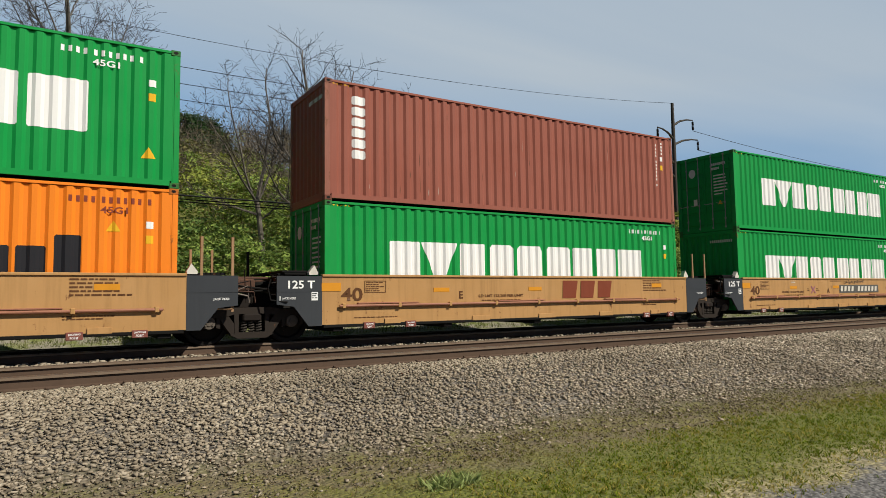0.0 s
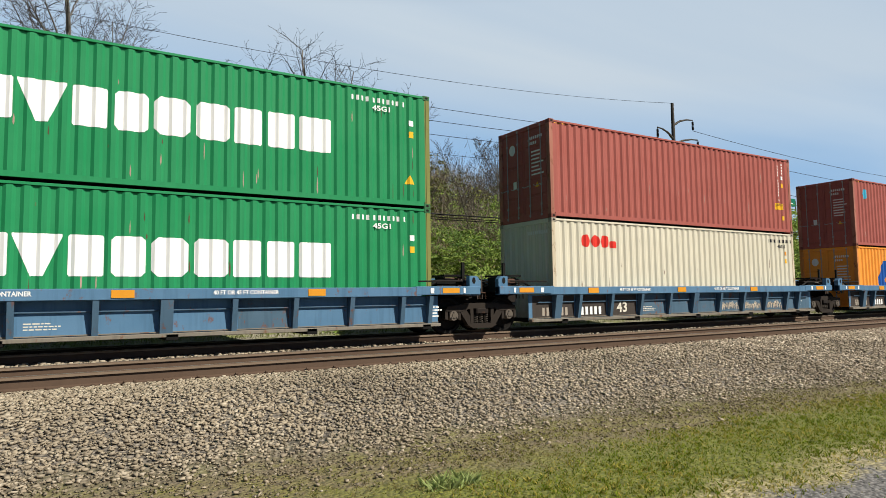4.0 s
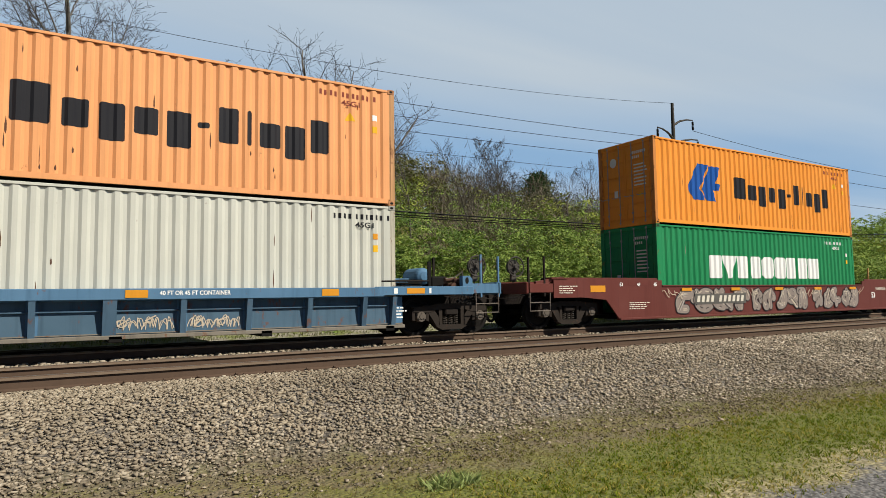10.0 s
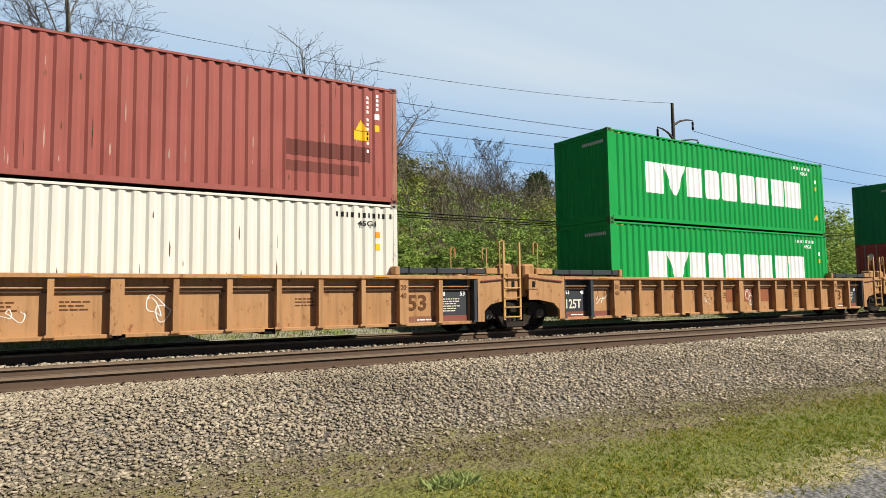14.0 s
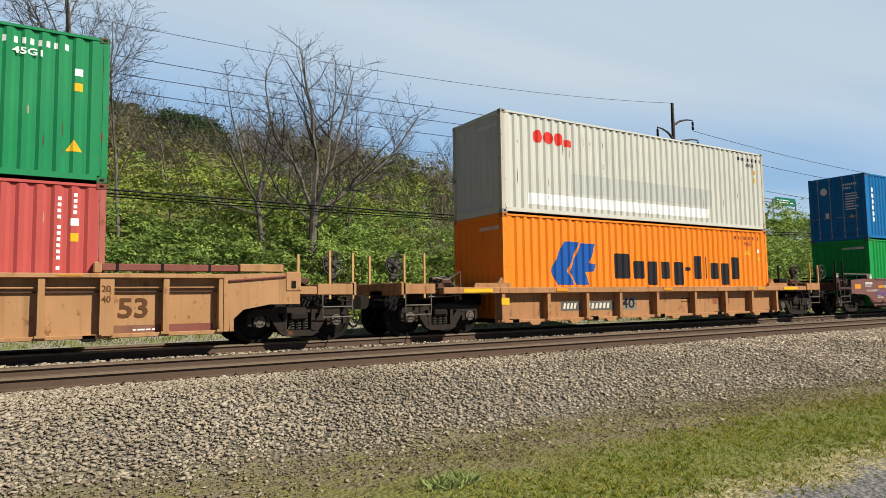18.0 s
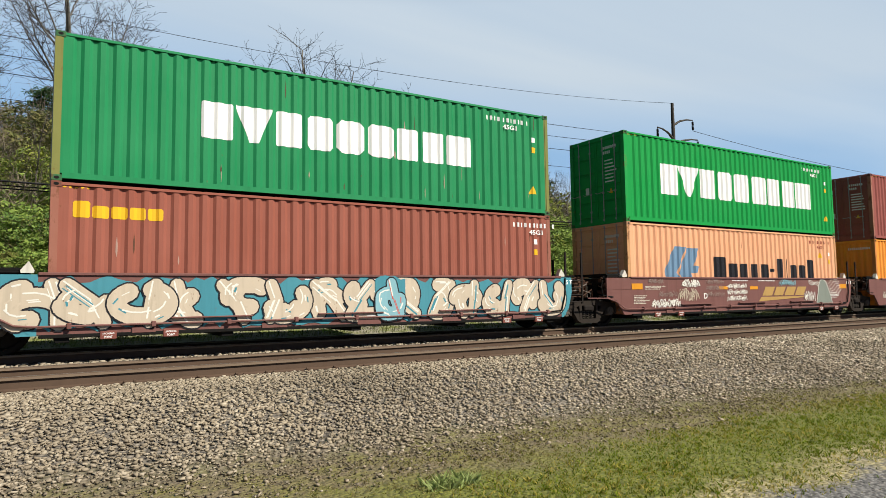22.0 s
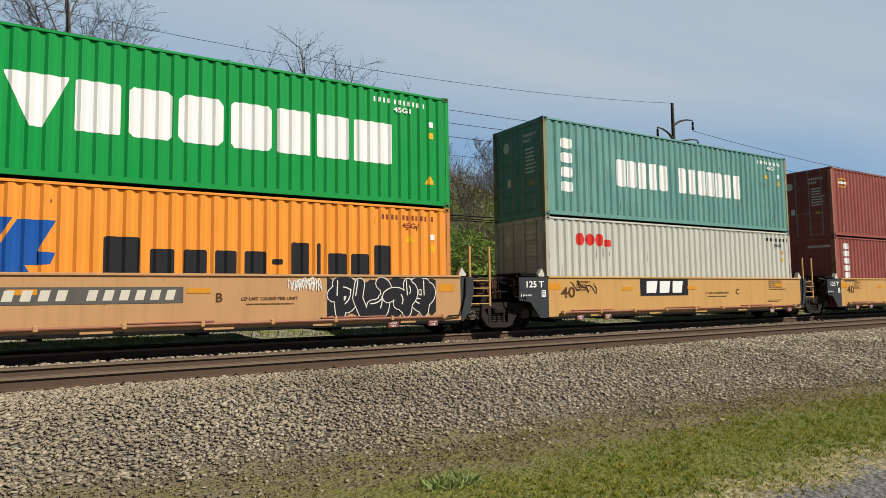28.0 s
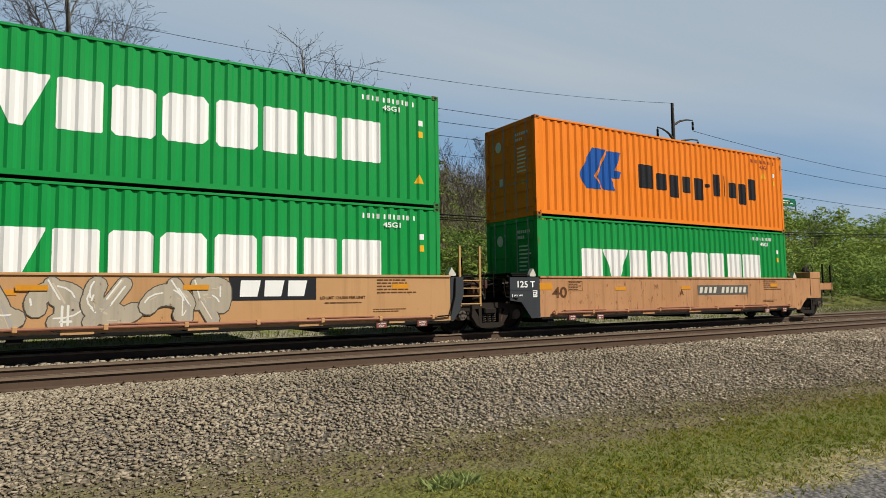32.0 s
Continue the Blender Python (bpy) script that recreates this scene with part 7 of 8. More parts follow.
def railway(y, name, label):
    track = new(name)
    track.location = (0, y, RAIL)
    tagged(track, label, "railway track", kind="structure")
    for sg in (-1, 1):
        r = part("rail", rail_shape(-120, 420), rail_rust, track, "rust-brown steel rail", (0, sg * GAUGE, 0))
        part("rail_head", Shape().box(-120, 420, -0.024, 0.024, 0.0005, 0.003), rail_top, r, "polished running band")
        part("head_side", Shape().box(-120, 420, -0.0415, 0.0415, -0.040, -0.007), rail_side, r, "dull brown side of the rail head")
    rnd = random.Random(int(y * 10))
    tie = Shape().box(-0.115, 0.115, -1.30, 1.30, -0.38, -0.20, 0.012).mesh("crosstie")
    tie.materials.append(tie_wood)
    plate = Shape().box(-0.10, 0.10, -0.18, 0.18, -0.20, -0.183, 0.004).mesh("tie_plate")
    plate.materials.append(rail_rust)
    spike = Shape().box(-0.022, 0.022, -0.020, 0.020, -0.185, -0.152, 0.006)
    spike.rod((0, 0, -0.2), (0, 0, -0.16), 0.010, 6)
    spike = spike.mesh("spike")
    spike.materials.append(rail_rust)
    for i in range(150):
        x = -4.0 + 0.505 * i + rnd.uniform(-0.03, 0.03)
        o = new("crosstie", tie)
        o.parent, o.location, o.rotation_euler = track, (x, rnd.uniform(-0.04, 0.04), rnd.uniform(-0.01, 0.01)), (0, 0, rnd.uniform(-0.012, 0.012))
        if i > 90 or y > 12 and i > 60:
            continue
        for sg in (-1, 1):
            p = new("tie_plate", plate)
            p.parent, p.location = track, (x, sg * GAUGE, 0.002)
            if sg < 0:
                for dx, dy in ((-0.06, -0.095), (0.06, -0.095)):
                    if rnd.random() < 0.85:
                        q = new("spike", spike)
                        q.parent, q.location = track, (x + dx, sg * GAUGE + dy, rnd.uniform(-0.004, 0.02))
    return track


railway(TRACK_NEAR, "track_1", "empty track of rust-brown rails on wooden ties")
railway(TRACK_FAR, "track_2", "rails and wooden ties under the train")


# ---- crushed stone ----
STONE = ((0.215, 0.174, 0.126), (0.407, 0.343, 0.253), (0.282, 0.232, 0.169), (0.362, 0.303, 0.225), (0.475, 0.412, 0.319), (0.249, 0.205, 0.15), (0.384, 0.324, 0.242))
PIED = ((0.116, 0.095, 0.069), (0.534, 0.459, 0.358), (0.232, 0.19, 0.14), (0.418, 0.353, 0.269), (0.162, 0.134, 0.101), (0.603, 0.526, 0.426))
EARTHY = ((0.13, 0.105, 0.070), (0.22, 0.185, 0.125), (0.17, 0.140, 0.092), (0.29, 0.250, 0.185))


def stone_field(name, count, xr, yr, size, seed, dens=None, tones=STONE):
    rs = np.random.RandomState(seed)
    box = np.array([(i, j, k) for k in (-1, 1) for j in (-1, 1) for i in (-1, 1)]) * 0.62
    tri = np.array([(0, 2, 1), (1, 2, 3), (4, 5, 6), (5, 7, 6), (0, 1, 5), (0, 5, 4), (2, 6, 3), (3, 6, 7), (0, 4, 6), (0, 6, 2), (1, 3, 7), (1, 7, 5)])
    # nearer stretches get more stones
    x = xr[0] + (xr[1] - xr[0]) * rs.rand(count) ** 1.6
    y = yr[0] + (yr[1] - yr[0]) * rs.rand(count)
    if dens is not None:
        keep = rs.rand(count) < dens(x, y)
        x, y = x[keep], y[keep]
    n = len(x)
    z = np.array([ground_z(a, b) for a, b in zip(x, y)])
    s = size * (0.55 + 1.15 * rs.rand(n) ** 1.6)
    shape = box[None] * (0.45 + 0.90 * rs.rand(n, 8, 3)) * (s[:, None] * np.stack([1.0 + 0.7 * rs.rand(n), 0.8 + 0.5 * rs.rand(n), 0.36 + 0.40 * rs.rand(n)], 1))[:, None, :]
    a = rs.rand(n) * 6.283
    tilt = (rs.rand(n) - 0.5) * 1.4
    ca, sa, ct, st = np.cos(a), np.sin(a), np.cos(tilt), np.sin(tilt)
    X, Y, Z = shape[..., 0], shape[..., 1], shape[..., 2]
    Y, Z = Y * ct[:, None] - Z * st[:, None], Y * st[:, None] + Z * ct[:, None]
    X, Y = X * ca[:, None] - Y * sa[:, None], X * sa[:, None] + Y * ca[:, None]
    v = np.stack([X + x[:, None], Y + y[:, None], Z + (z + 0.20 * s + 0.020 * rs.rand(n))[:, None]], 2).reshape(-1, 3)
    f = (tri[None] + 8 * np.arange(n)[:, None, None]).reshape(-1, 3)
    ob = new(name, quick_mesh(name, v, f))
    ob.data.materials.append(island_stuff("crushed_stone_%d" % int(1000 * sum(tones[0])), tones, 0.9))
    return tagged(ob, "loose grey crushed stone ballast", "ballast", kind="stuff")


def lawn_edge(x):
    return np.interp(x, (0.5, 2.0, 3.3, 4.0, 4.9, 6.8, 9.6, 12.0, 16.0), (3.4, 4.5, 4.75, 5.0, 5.35, 5.5, 5.6, 5.3, 5.0)) + 0.07 * np.sin(x * 2.3 + 1.5) + 0.07 * np.sin(x * 4.1)


def ballast_density(x, y):
    """Stones thin out towards the grass along a wavering edge."""
    edge = 6.25 + 0.16 * np.sin(x * 1.3) + 0.14 * np.sin(x * 3.1 + 1) - 0.08 * np.clip(x - 8, 0, 4)
    return np.clip(((y - edge) / 1.05) + 0.03, 0.03, 1)


stone_field("ballast", 84000, (-3.0, 24.0), (5.4, 10.05), 0.0200, 5, ballast_density)
stone_field("ballast", 36000, (10.0, 44.0), (5.8, 10.05), 0.028, 4, lambda x, y: ballast_density(x, y) * np.clip((x - 10) / 9, 0, 1), PIED)
stone_field("pebbles", 24000, (-2.0, 16.0), (4.8, 7.6), 0.0115, 9, lambda x, y: np.clip(1.1 - np.abs(6.3 - y) / 0.95, 0, 1), EARTHY)
stone_field("ballast", 8000, (-2.0, 40.0), (10.30, 11.5), 0.028, 6)
stone_field("ballast", 14000, (-2.0, 44.0), (11.85, 14.35), 0.032, 7)
stone_field("ballast", 3500, (-1.0, 44.0), (14.6, 15.9), 0.034, 8)


# ---- grass ----
def blades(name, count, region, height, seed, tones, lean=0.5, dens=None):
    rs = np.random.RandomState(seed)
    x = region[0] + (region[1] - region[0]) * rs.rand(count)
    y = region[2] + (region[3] - region[2]) * rs.rand(count)
    clump = np.sin(x * 31 + 2 * np.sin(y * 13)) * np.sin(y * 34 + 2 * np.sin(x * 11)) if height < 0.05 else 0.5
    keep = rs.rand(count) < (dens(x, y) if dens else 1.0) * np.clip(0.62 + 0.9 * clump, 0.12, 1)
    x, y = x[keep], y[keep]
    n = len(x)
    z = np.array([ground_z(a, b) for a, b in zip(x, y)]) - 0.005
    h = height * (0.5 + 1.0 * rs.rand(n)) * np.clip(0.95 + 0.7 * np.sin(x * 23 + 3 * np.sin(y * 11)) * np.sin(y * 27 + 2 * np.sin(x * 9)), 0.3, 1.9)
    a = rs.rand(n) * 6.283
    w = 0.0030 + 0.0035 * rs.rand(n) + 0.03 * height
    bx, by = np.cos(a) * w, np.sin(a) * w
    la = rs.rand(n) * 6.283
    lx, ly = np.cos(la) * h * lean * rs.rand(n), np.sin(la) * h * lean * rs.rand(n)
    v = np.stack([np.stack([x - bx, y - by, z], 1), np.stack([x + bx, y + by, z], 1), np.stack([x + bx * 0.6 + lx * 0.4, y + by * 0.6 + ly * 0.4, z + h * 0.6], 1), np.stack([x + lx, y + ly, z + h], 1)], 1).reshape(-1, 3)
    f = (np.array([[0, 1, 2, 3]])[None] + 4 * np.arange(n)[:, None, None]).reshape(-1, 4)
    ob = new(name, quick_mesh(name, v, f))
    ob.data.materials.append(island_stuff(name + "_blades", tones, 0.7, 0.4, 7.0 if height < 0.1 else 0.6, 0.7))
    return ob


def lawn(x, y):
    k = np.clip((lawn_edge(x) + 0.15 - y) / 0.6, 0, 1)
    p = 0.6 + 0.4 * np.sin(x * 1.7 + 1.1 * np.sin(y * 2.1)) * np.sin(y * 1.9 + 0.6)
    k *= np.clip(0.25 + p, 0.1, 1)
    return k * np.where(x > 4.4, np.clip((y - 3.05 - 0.15 * np.sin(x * 3)) / 0.5, 0.02, 1), 1)


def fringe(x, y):
    e = lawn_edge(x) + 0.55
    p = 0.62 + 0.5 * np.sin(x * 1.9 + 2 * np.sin(y * 2.3)) * np.sin(y * 3.1 + 0.8 * x)
    return np.clip(1.15 - np.abs(e - y) / 1.05, 0, 1) * np.clip(p, 0.12, 1)


def sere(x, y):
    """Patches of yellowed blades among the green."""
    p = np.sin(x * 1.15 + 2.0 + 0.8 * np.sin(y * 1.7)) * np.sin(y * 2.6 + 0.7 * x)
    return lawn(x, y) * np.clip(0.20 + 0.50 * p + 1.0 * np.clip(1 - np.abs(lawn_edge(x) - 0.1 - y) / 0.40, 0, 1) + 1.1 * np.clip((3.75 - y) / 0.45, 0, 1) * np.clip((x - 4.4) / 0.8, 0, 1), 0.05, 1)


GRASS = ((0.155, 0.225, 0.018), (0.235, 0.300, 0.028), (0.060, 0.105, 0.008), (0.310, 0.345, 0.042), (0.105, 0.170, 0.012), (0.31, 0.30, 0.055))
SERE = ((0.43, 0.37, 0.075), (0.51, 0.41, 0.105), (0.30, 0.29, 0.042))
DRY = ((0.24, 0.195, 0.085), (0.33, 0.275, 0.120), (0.15, 0.130, 0.050), (0.25, 0.260, 0.055), (0.20, 0.230, 0.040))
tagged(blades("grass", 170000, (0.5, 16.0, 2.6, 5.9), 0.025, 11, GRASS, 1.2, lawn), "short green lawn grass", "grass", kind="stuff")
tagged(blades("sere_grass", 120000, (0.5, 16.0, 2.6, 5.9), 0.026, 15, SERE, 1.5, sere), "yellowed blades among the lawn grass", "grass", kind="stuff")
tagged(blades("dry_grass", 150000, (-0.5, 17.0, 4.2, 7.0), 0.022, 12, DRY, 1.4, fringe), "thin dry grass along the stone", "grass", kind="stuff")
TUFT = ((0.34, 0.42, 0.15), (0.42, 0.48, 0.20), (0.26, 0.34, 0.10))
tuft = blades("grass_tuft", 420, (2.90, 3.42, 4.86, 5.14), 0.065, 13, TUFT, 1.5)
tagged(tuft, "pale green tuft of longer grass on the lawn", "grass tuft", kind="stuff")
tagged(blades("verge_grass", 26000, (-8.0, 60.0, 21.2, 23.4), 0.10, 14, ((0.15, 0.175, 0.050), (0.21, 0.220, 0.080), (0.11, 0.135, 0.040)), 0.7), "green verge grass beyond the track", "grass", kind="stuff")

# ---- the bank and the woods ----
LEAF = ((0.205, 0.300, 0.064), (0.290, 0.385, 0.086), (0.135, 0.220, 0.046), (0.340, 0.420, 0.105), (0.085, 0.150, 0.032), (0.235, 0.330, 0.074))
FRESH = ((0.260, 0.310, 0.055), (0.320, 0.355, 0.072), (0.185, 0.245, 0.045), (0.370, 0.385, 0.086), (0.120, 0.165, 0.032))
DARK = ((0.075, 0.140, 0.036), (0.125, 0.210, 0.054), (0.200, 0.290, 0.078), (0.050, 0.098, 0.026))
DULL = ((0.165, 0.160, 0.060), (0.215, 0.185, 0.085), (0.105, 0.120, 0.043), (0.200, 0.220, 0.066), (0.070, 0.080, 0.032))
PINE = ((0.022, 0.055, 0.020), (0.042, 0.085, 0.030), (0.068, 0.122, 0.042))
TWIG = ((0.190, 0.158, 0.118), (0.240, 0.200, 0.150), (0.150, 0.125, 0.092))


def leaf_mass(name, lumps, per, size, seed, tones, label, category="shrubs", sprays=12, flat=0.34):
    """Bushes of layered sprays: rows of x, y, z, radius; each spray a flat tuft of leaves."""
    rs = np.random.RandomState(seed)
    B = np.repeat(np.array(lumps), sprays, 0)
    d = rs.normal(size=(len(B), 3))
    d /= np.linalg.norm(d, axis=1)[:, None]
    d[:, 2] = np.abs(d[:, 2]) * 1.05 - 0.30
    r = B[:, 3] * (0.62 + 0.42 * rs.rand(len(B)))
    sc = B[:, :3] + d * r[:, None]
    sr = B[:, 3] * (0.26 + 0.22 * rs.rand(len(B)))
    k = max(3, per // sprays)
    S, R, D = np.repeat(sc, k, 0), np.repeat(sr, k), np.repeat(d, k, 0)
    n = len(S)
    q = rs.normal(size=(n, 3))
    q /= np.linalg.norm(q, axis=1)[:, None]
    q *= (rs.rand(n) ** 0.45)[:, None]
    # the sprays droop outwards
    c = S + q * R[:, None] * np.array([1, 1, flat])
    c[:, 2] -= 0.35 * R * (q[:, 0] ** 2 + q[:, 1] ** 2)
    up = np.array([0, -0.12, 0.75]) + 0.45 * D + 0.42 * rs.normal(size=(n, 3))
    up /= np.linalg.norm(up, axis=1)[:, None]
    u = np.cross(up, rs.normal(size=(n, 3)))
    u /= np.linalg.norm(u, axis=1)[:, None]
    w = np.cross(up, u)
    s = (size * (0.6 + 0.8 * rs.rand(n)))[:, None]
    v = np.stack([c - u * s, c + w * s * 0.45 - u * s * 0.1, c + u * s, c - w * s * 0.45 + u * s * 0.05], 1).reshape(-1, 3)
    ob = new(name, quick_mesh(name, v, np.arange(4 * n).reshape(-1, 4)))
    ob.data.materials.append(island_stuff(name + "_leaf_%d" % seed, tones, 0.6, 0.22))
    return tagged(ob, label, category, kind="stuff")


def twig_mass(name, crowns, per, seed, tones, label):
    """Far leafless woods: sheaves of thin upswept twigs; rows of x, y, z, radius."""
    rs = np.random.RandomState(seed)
    L = np.repeat(np.array(crowns), per, 0)
    n = len(L)
    q = rs.normal(size=(n, 3)) * np.array([0.5, 0.5, 0.62])
    c = L[:, :3] + q * L[:, 3:4]
    d = q * np.array([0.9, 0.9, 0.2]) + np.array([0, 0, 0.75]) + 0.3 * rs.normal(size=(n, 3))
    d /= np.linalg.norm(d, axis=1)[:, None]
    w = np.cross(d, rs.normal(size=(n, 3)))
    w /= np.linalg.norm(w, axis=1)[:, None]
    s = (L[:, 3] * (0.18 + 0.35 * rs.rand(n)))[:, None]
    t = (0.008 + 0.014 * rs.rand(n))[:, None]
    v = np.stack([c - d * s - w * t, c - d * s + w * t, c + d * s + w * t * 0.3, c + d * s - w * t * 0.3], 1).reshape(-1, 3)
    ob = new(name, quick_mesh(name, v, np.arange(4 * n).reshape(-1, 4)))
    ob.data.materials.append(island_stuff(name + "_twigs_%d" % seed, tones, 0.8, 0.15))
    return tagged(ob, label, "trees", kind="stuff")


def lumps_in(count, xr, yr, r, high, seed, keep=None):
    rnd = random.Random(seed)
    out = []
    while len(out) < count:
        x, y = rnd.uniform(*xr), rnd.uniform(*yr)
        if keep and not keep(x, y, rnd):
            continue
        rad = rnd.uniform(*r)
        out.append((x, y, ground_z(x, y) + rnd.uniform(0, high), rad))
    return out


def patchy(lo, hi, ox):
    """Keeps to patches of the slope."""
    return lambda x, y, rnd: lo < noise.noise((x * 0.11 + ox, y * 0.16, 7.0)) < hi


# the low green bank behind the track
leaf_mass("bank_shrubs", lumps_in(430, (-8, 40), (22.2, 27), (0.5, 1.3), 2.3, 21), 300, 0.074, 31, LEAF, "dense spring-green shrubs on the bank")
leaf_mass("bank_shrubs", lumps_in(400, (40, 125), (23, 29), (0.9, 1.9), 3.2, 22), 190, 0.11, 32, LEAF, "dense spring-green shrubs on the bank")
leaf_mass("bank_shrubs", lumps_in(260, (-8, 60), (22.6, 34), (0.7, 1.6), 2.2, 23, patchy(-0.05, 1, 0)), 260, 0.075, 33, DARK, "darker green shrubs in patches on the bank")
leaf_mass("slope_trees", lumps_in(400, (-12, 75), (27, 39), (0.8, 2.0), 3.2, 24), 270, 0.095, 34, LEAF, "young leafing trees up the slope", "trees")
leaf_mass("slope_trees", lumps_in(150, (-12, 60), (29, 41), (0.9, 2.0), 3.2, 30, patchy(0.10, 1, 20)), 300, 0.095, 40, FRESH, "yellow-green leafing trees up the slope", "trees")
leaf_mass("slope_trees", lumps_in(380, (60, 190), (30, 60), (1.6, 3.4), 6.4, 25), 190, 0.22, 35, LEAF, "young leafing trees up the slope", "trees")
leaf_mass("slope_trees", lumps_in(150, (30, 110), (27, 50), (1.2, 2.4), 4.0, 49, patchy(0.05, 1, 40)), 220, 0.14, 50, FRESH, "yellow-green leafing trees up the slope", "trees")
leaf_mass("hill_trees", lumps_in(460, (-18, 60), (39, 66), (1.1, 2.4), 4.2, 26), 190, 0.15, 36, DULL, "dull olive woods on the hill", "trees")
twig_mass("hill_trees", lumps_in(300, (-18, 60), (44, 66), (1.0, 2.0), 4.6, 27), 280, 37, TWIG, "bare grey-brown woods on the hill")
twig_mass("slope_thicket", lumps_in(120, (-8, 50), (27, 42), (0.8, 1.5), 2.8, 29, patchy(-1, -0.08, 9)), 130, 39, TWIG, "bare brown thicket among the shrubs")
leaf_mass("far_woods", lumps_in(420, (60, 700), (70, 260), (4.0, 8.0), 6.0, 28), 110, 0.9, 38, LEAF, "far green woods behind the track", "trees")


def pine(x, y, top, tall, seed):
    """A dark pine: straight trunk and whorls of boughs with long needles."""
    rnd = random.Random(seed)
    t = new("pine_tree")
    t.location = (x, y, top - tall)
    tagged(t, "dark green pine on the hilltop", "tree", "pines on the hill")
    part("trunk", Shape().rod((0, 0, min(-0.3, ground_z(x, y) - top + tall - 0.3)), (0, 0, tall * 0.94), 0.20, 8, 0.03), bark, t)
    lumps = []
    for k in range(20):
        f = k / 20
        r = tall * 0.36 * (1 - f) ** 0.6 + 0.25
        for j in range(5):
            a = rnd.uniform(0, 6.28)
            q = r * rnd.uniform(0.3, 1.0)
            lumps.append((q * math.cos(a), q * math.sin(a), tall * (0.16 + 0.80 * f) + 0.12 * q, 0.50 * rnd.uniform(0.6, 1.4)))
    rs = np.random.RandomState(seed)
    L = np.repeat(np.array(lumps), 44, 0)
    n = len(L)
    c = L[:, :3] + rs.normal(size=(n, 3)) * L[:, 3:4] * np.array([0.62, 0.62, 0.26])
    u = rs.normal(size=(n, 3)) * np.array([1, 1, 0.5]) + np.array([0, 0, 0.5])
    u /= np.linalg.norm(u, axis=1)[:, None]
    w = np.cross(u, rs.normal(size=(n, 3)))
    w /= np.linalg.norm(w, axis=1)[:, None]
    s = (0.20 * (0.6 + 0.8 * rs.rand(n)))[:, None]
    v = np.stack([c - u * s, c + w * s * 0.22, c + u * s, c - w * s * 0.22], 1).reshape(-1, 3)
    ob = new("crown", quick_mesh("crown", v, np.arange(4 * n).reshape(-1, 4)))
    ob.parent = t
    ob.data.materials.append(island_stuff("pine_needles", PINE, 0.7, 0.15))


bark = rough_stuff("grey_bark", (0.080, 0.068, 0.054), (0.175, 0.155, 0.125), 5.0, 0.9, 0.7, 26.0)
twig_bark = rough_stuff("twig_bark", (0.048, 0.040, 0.034), (0.080, 0.068, 0.056), 5.0, 0.9, 0.3, 30.0)


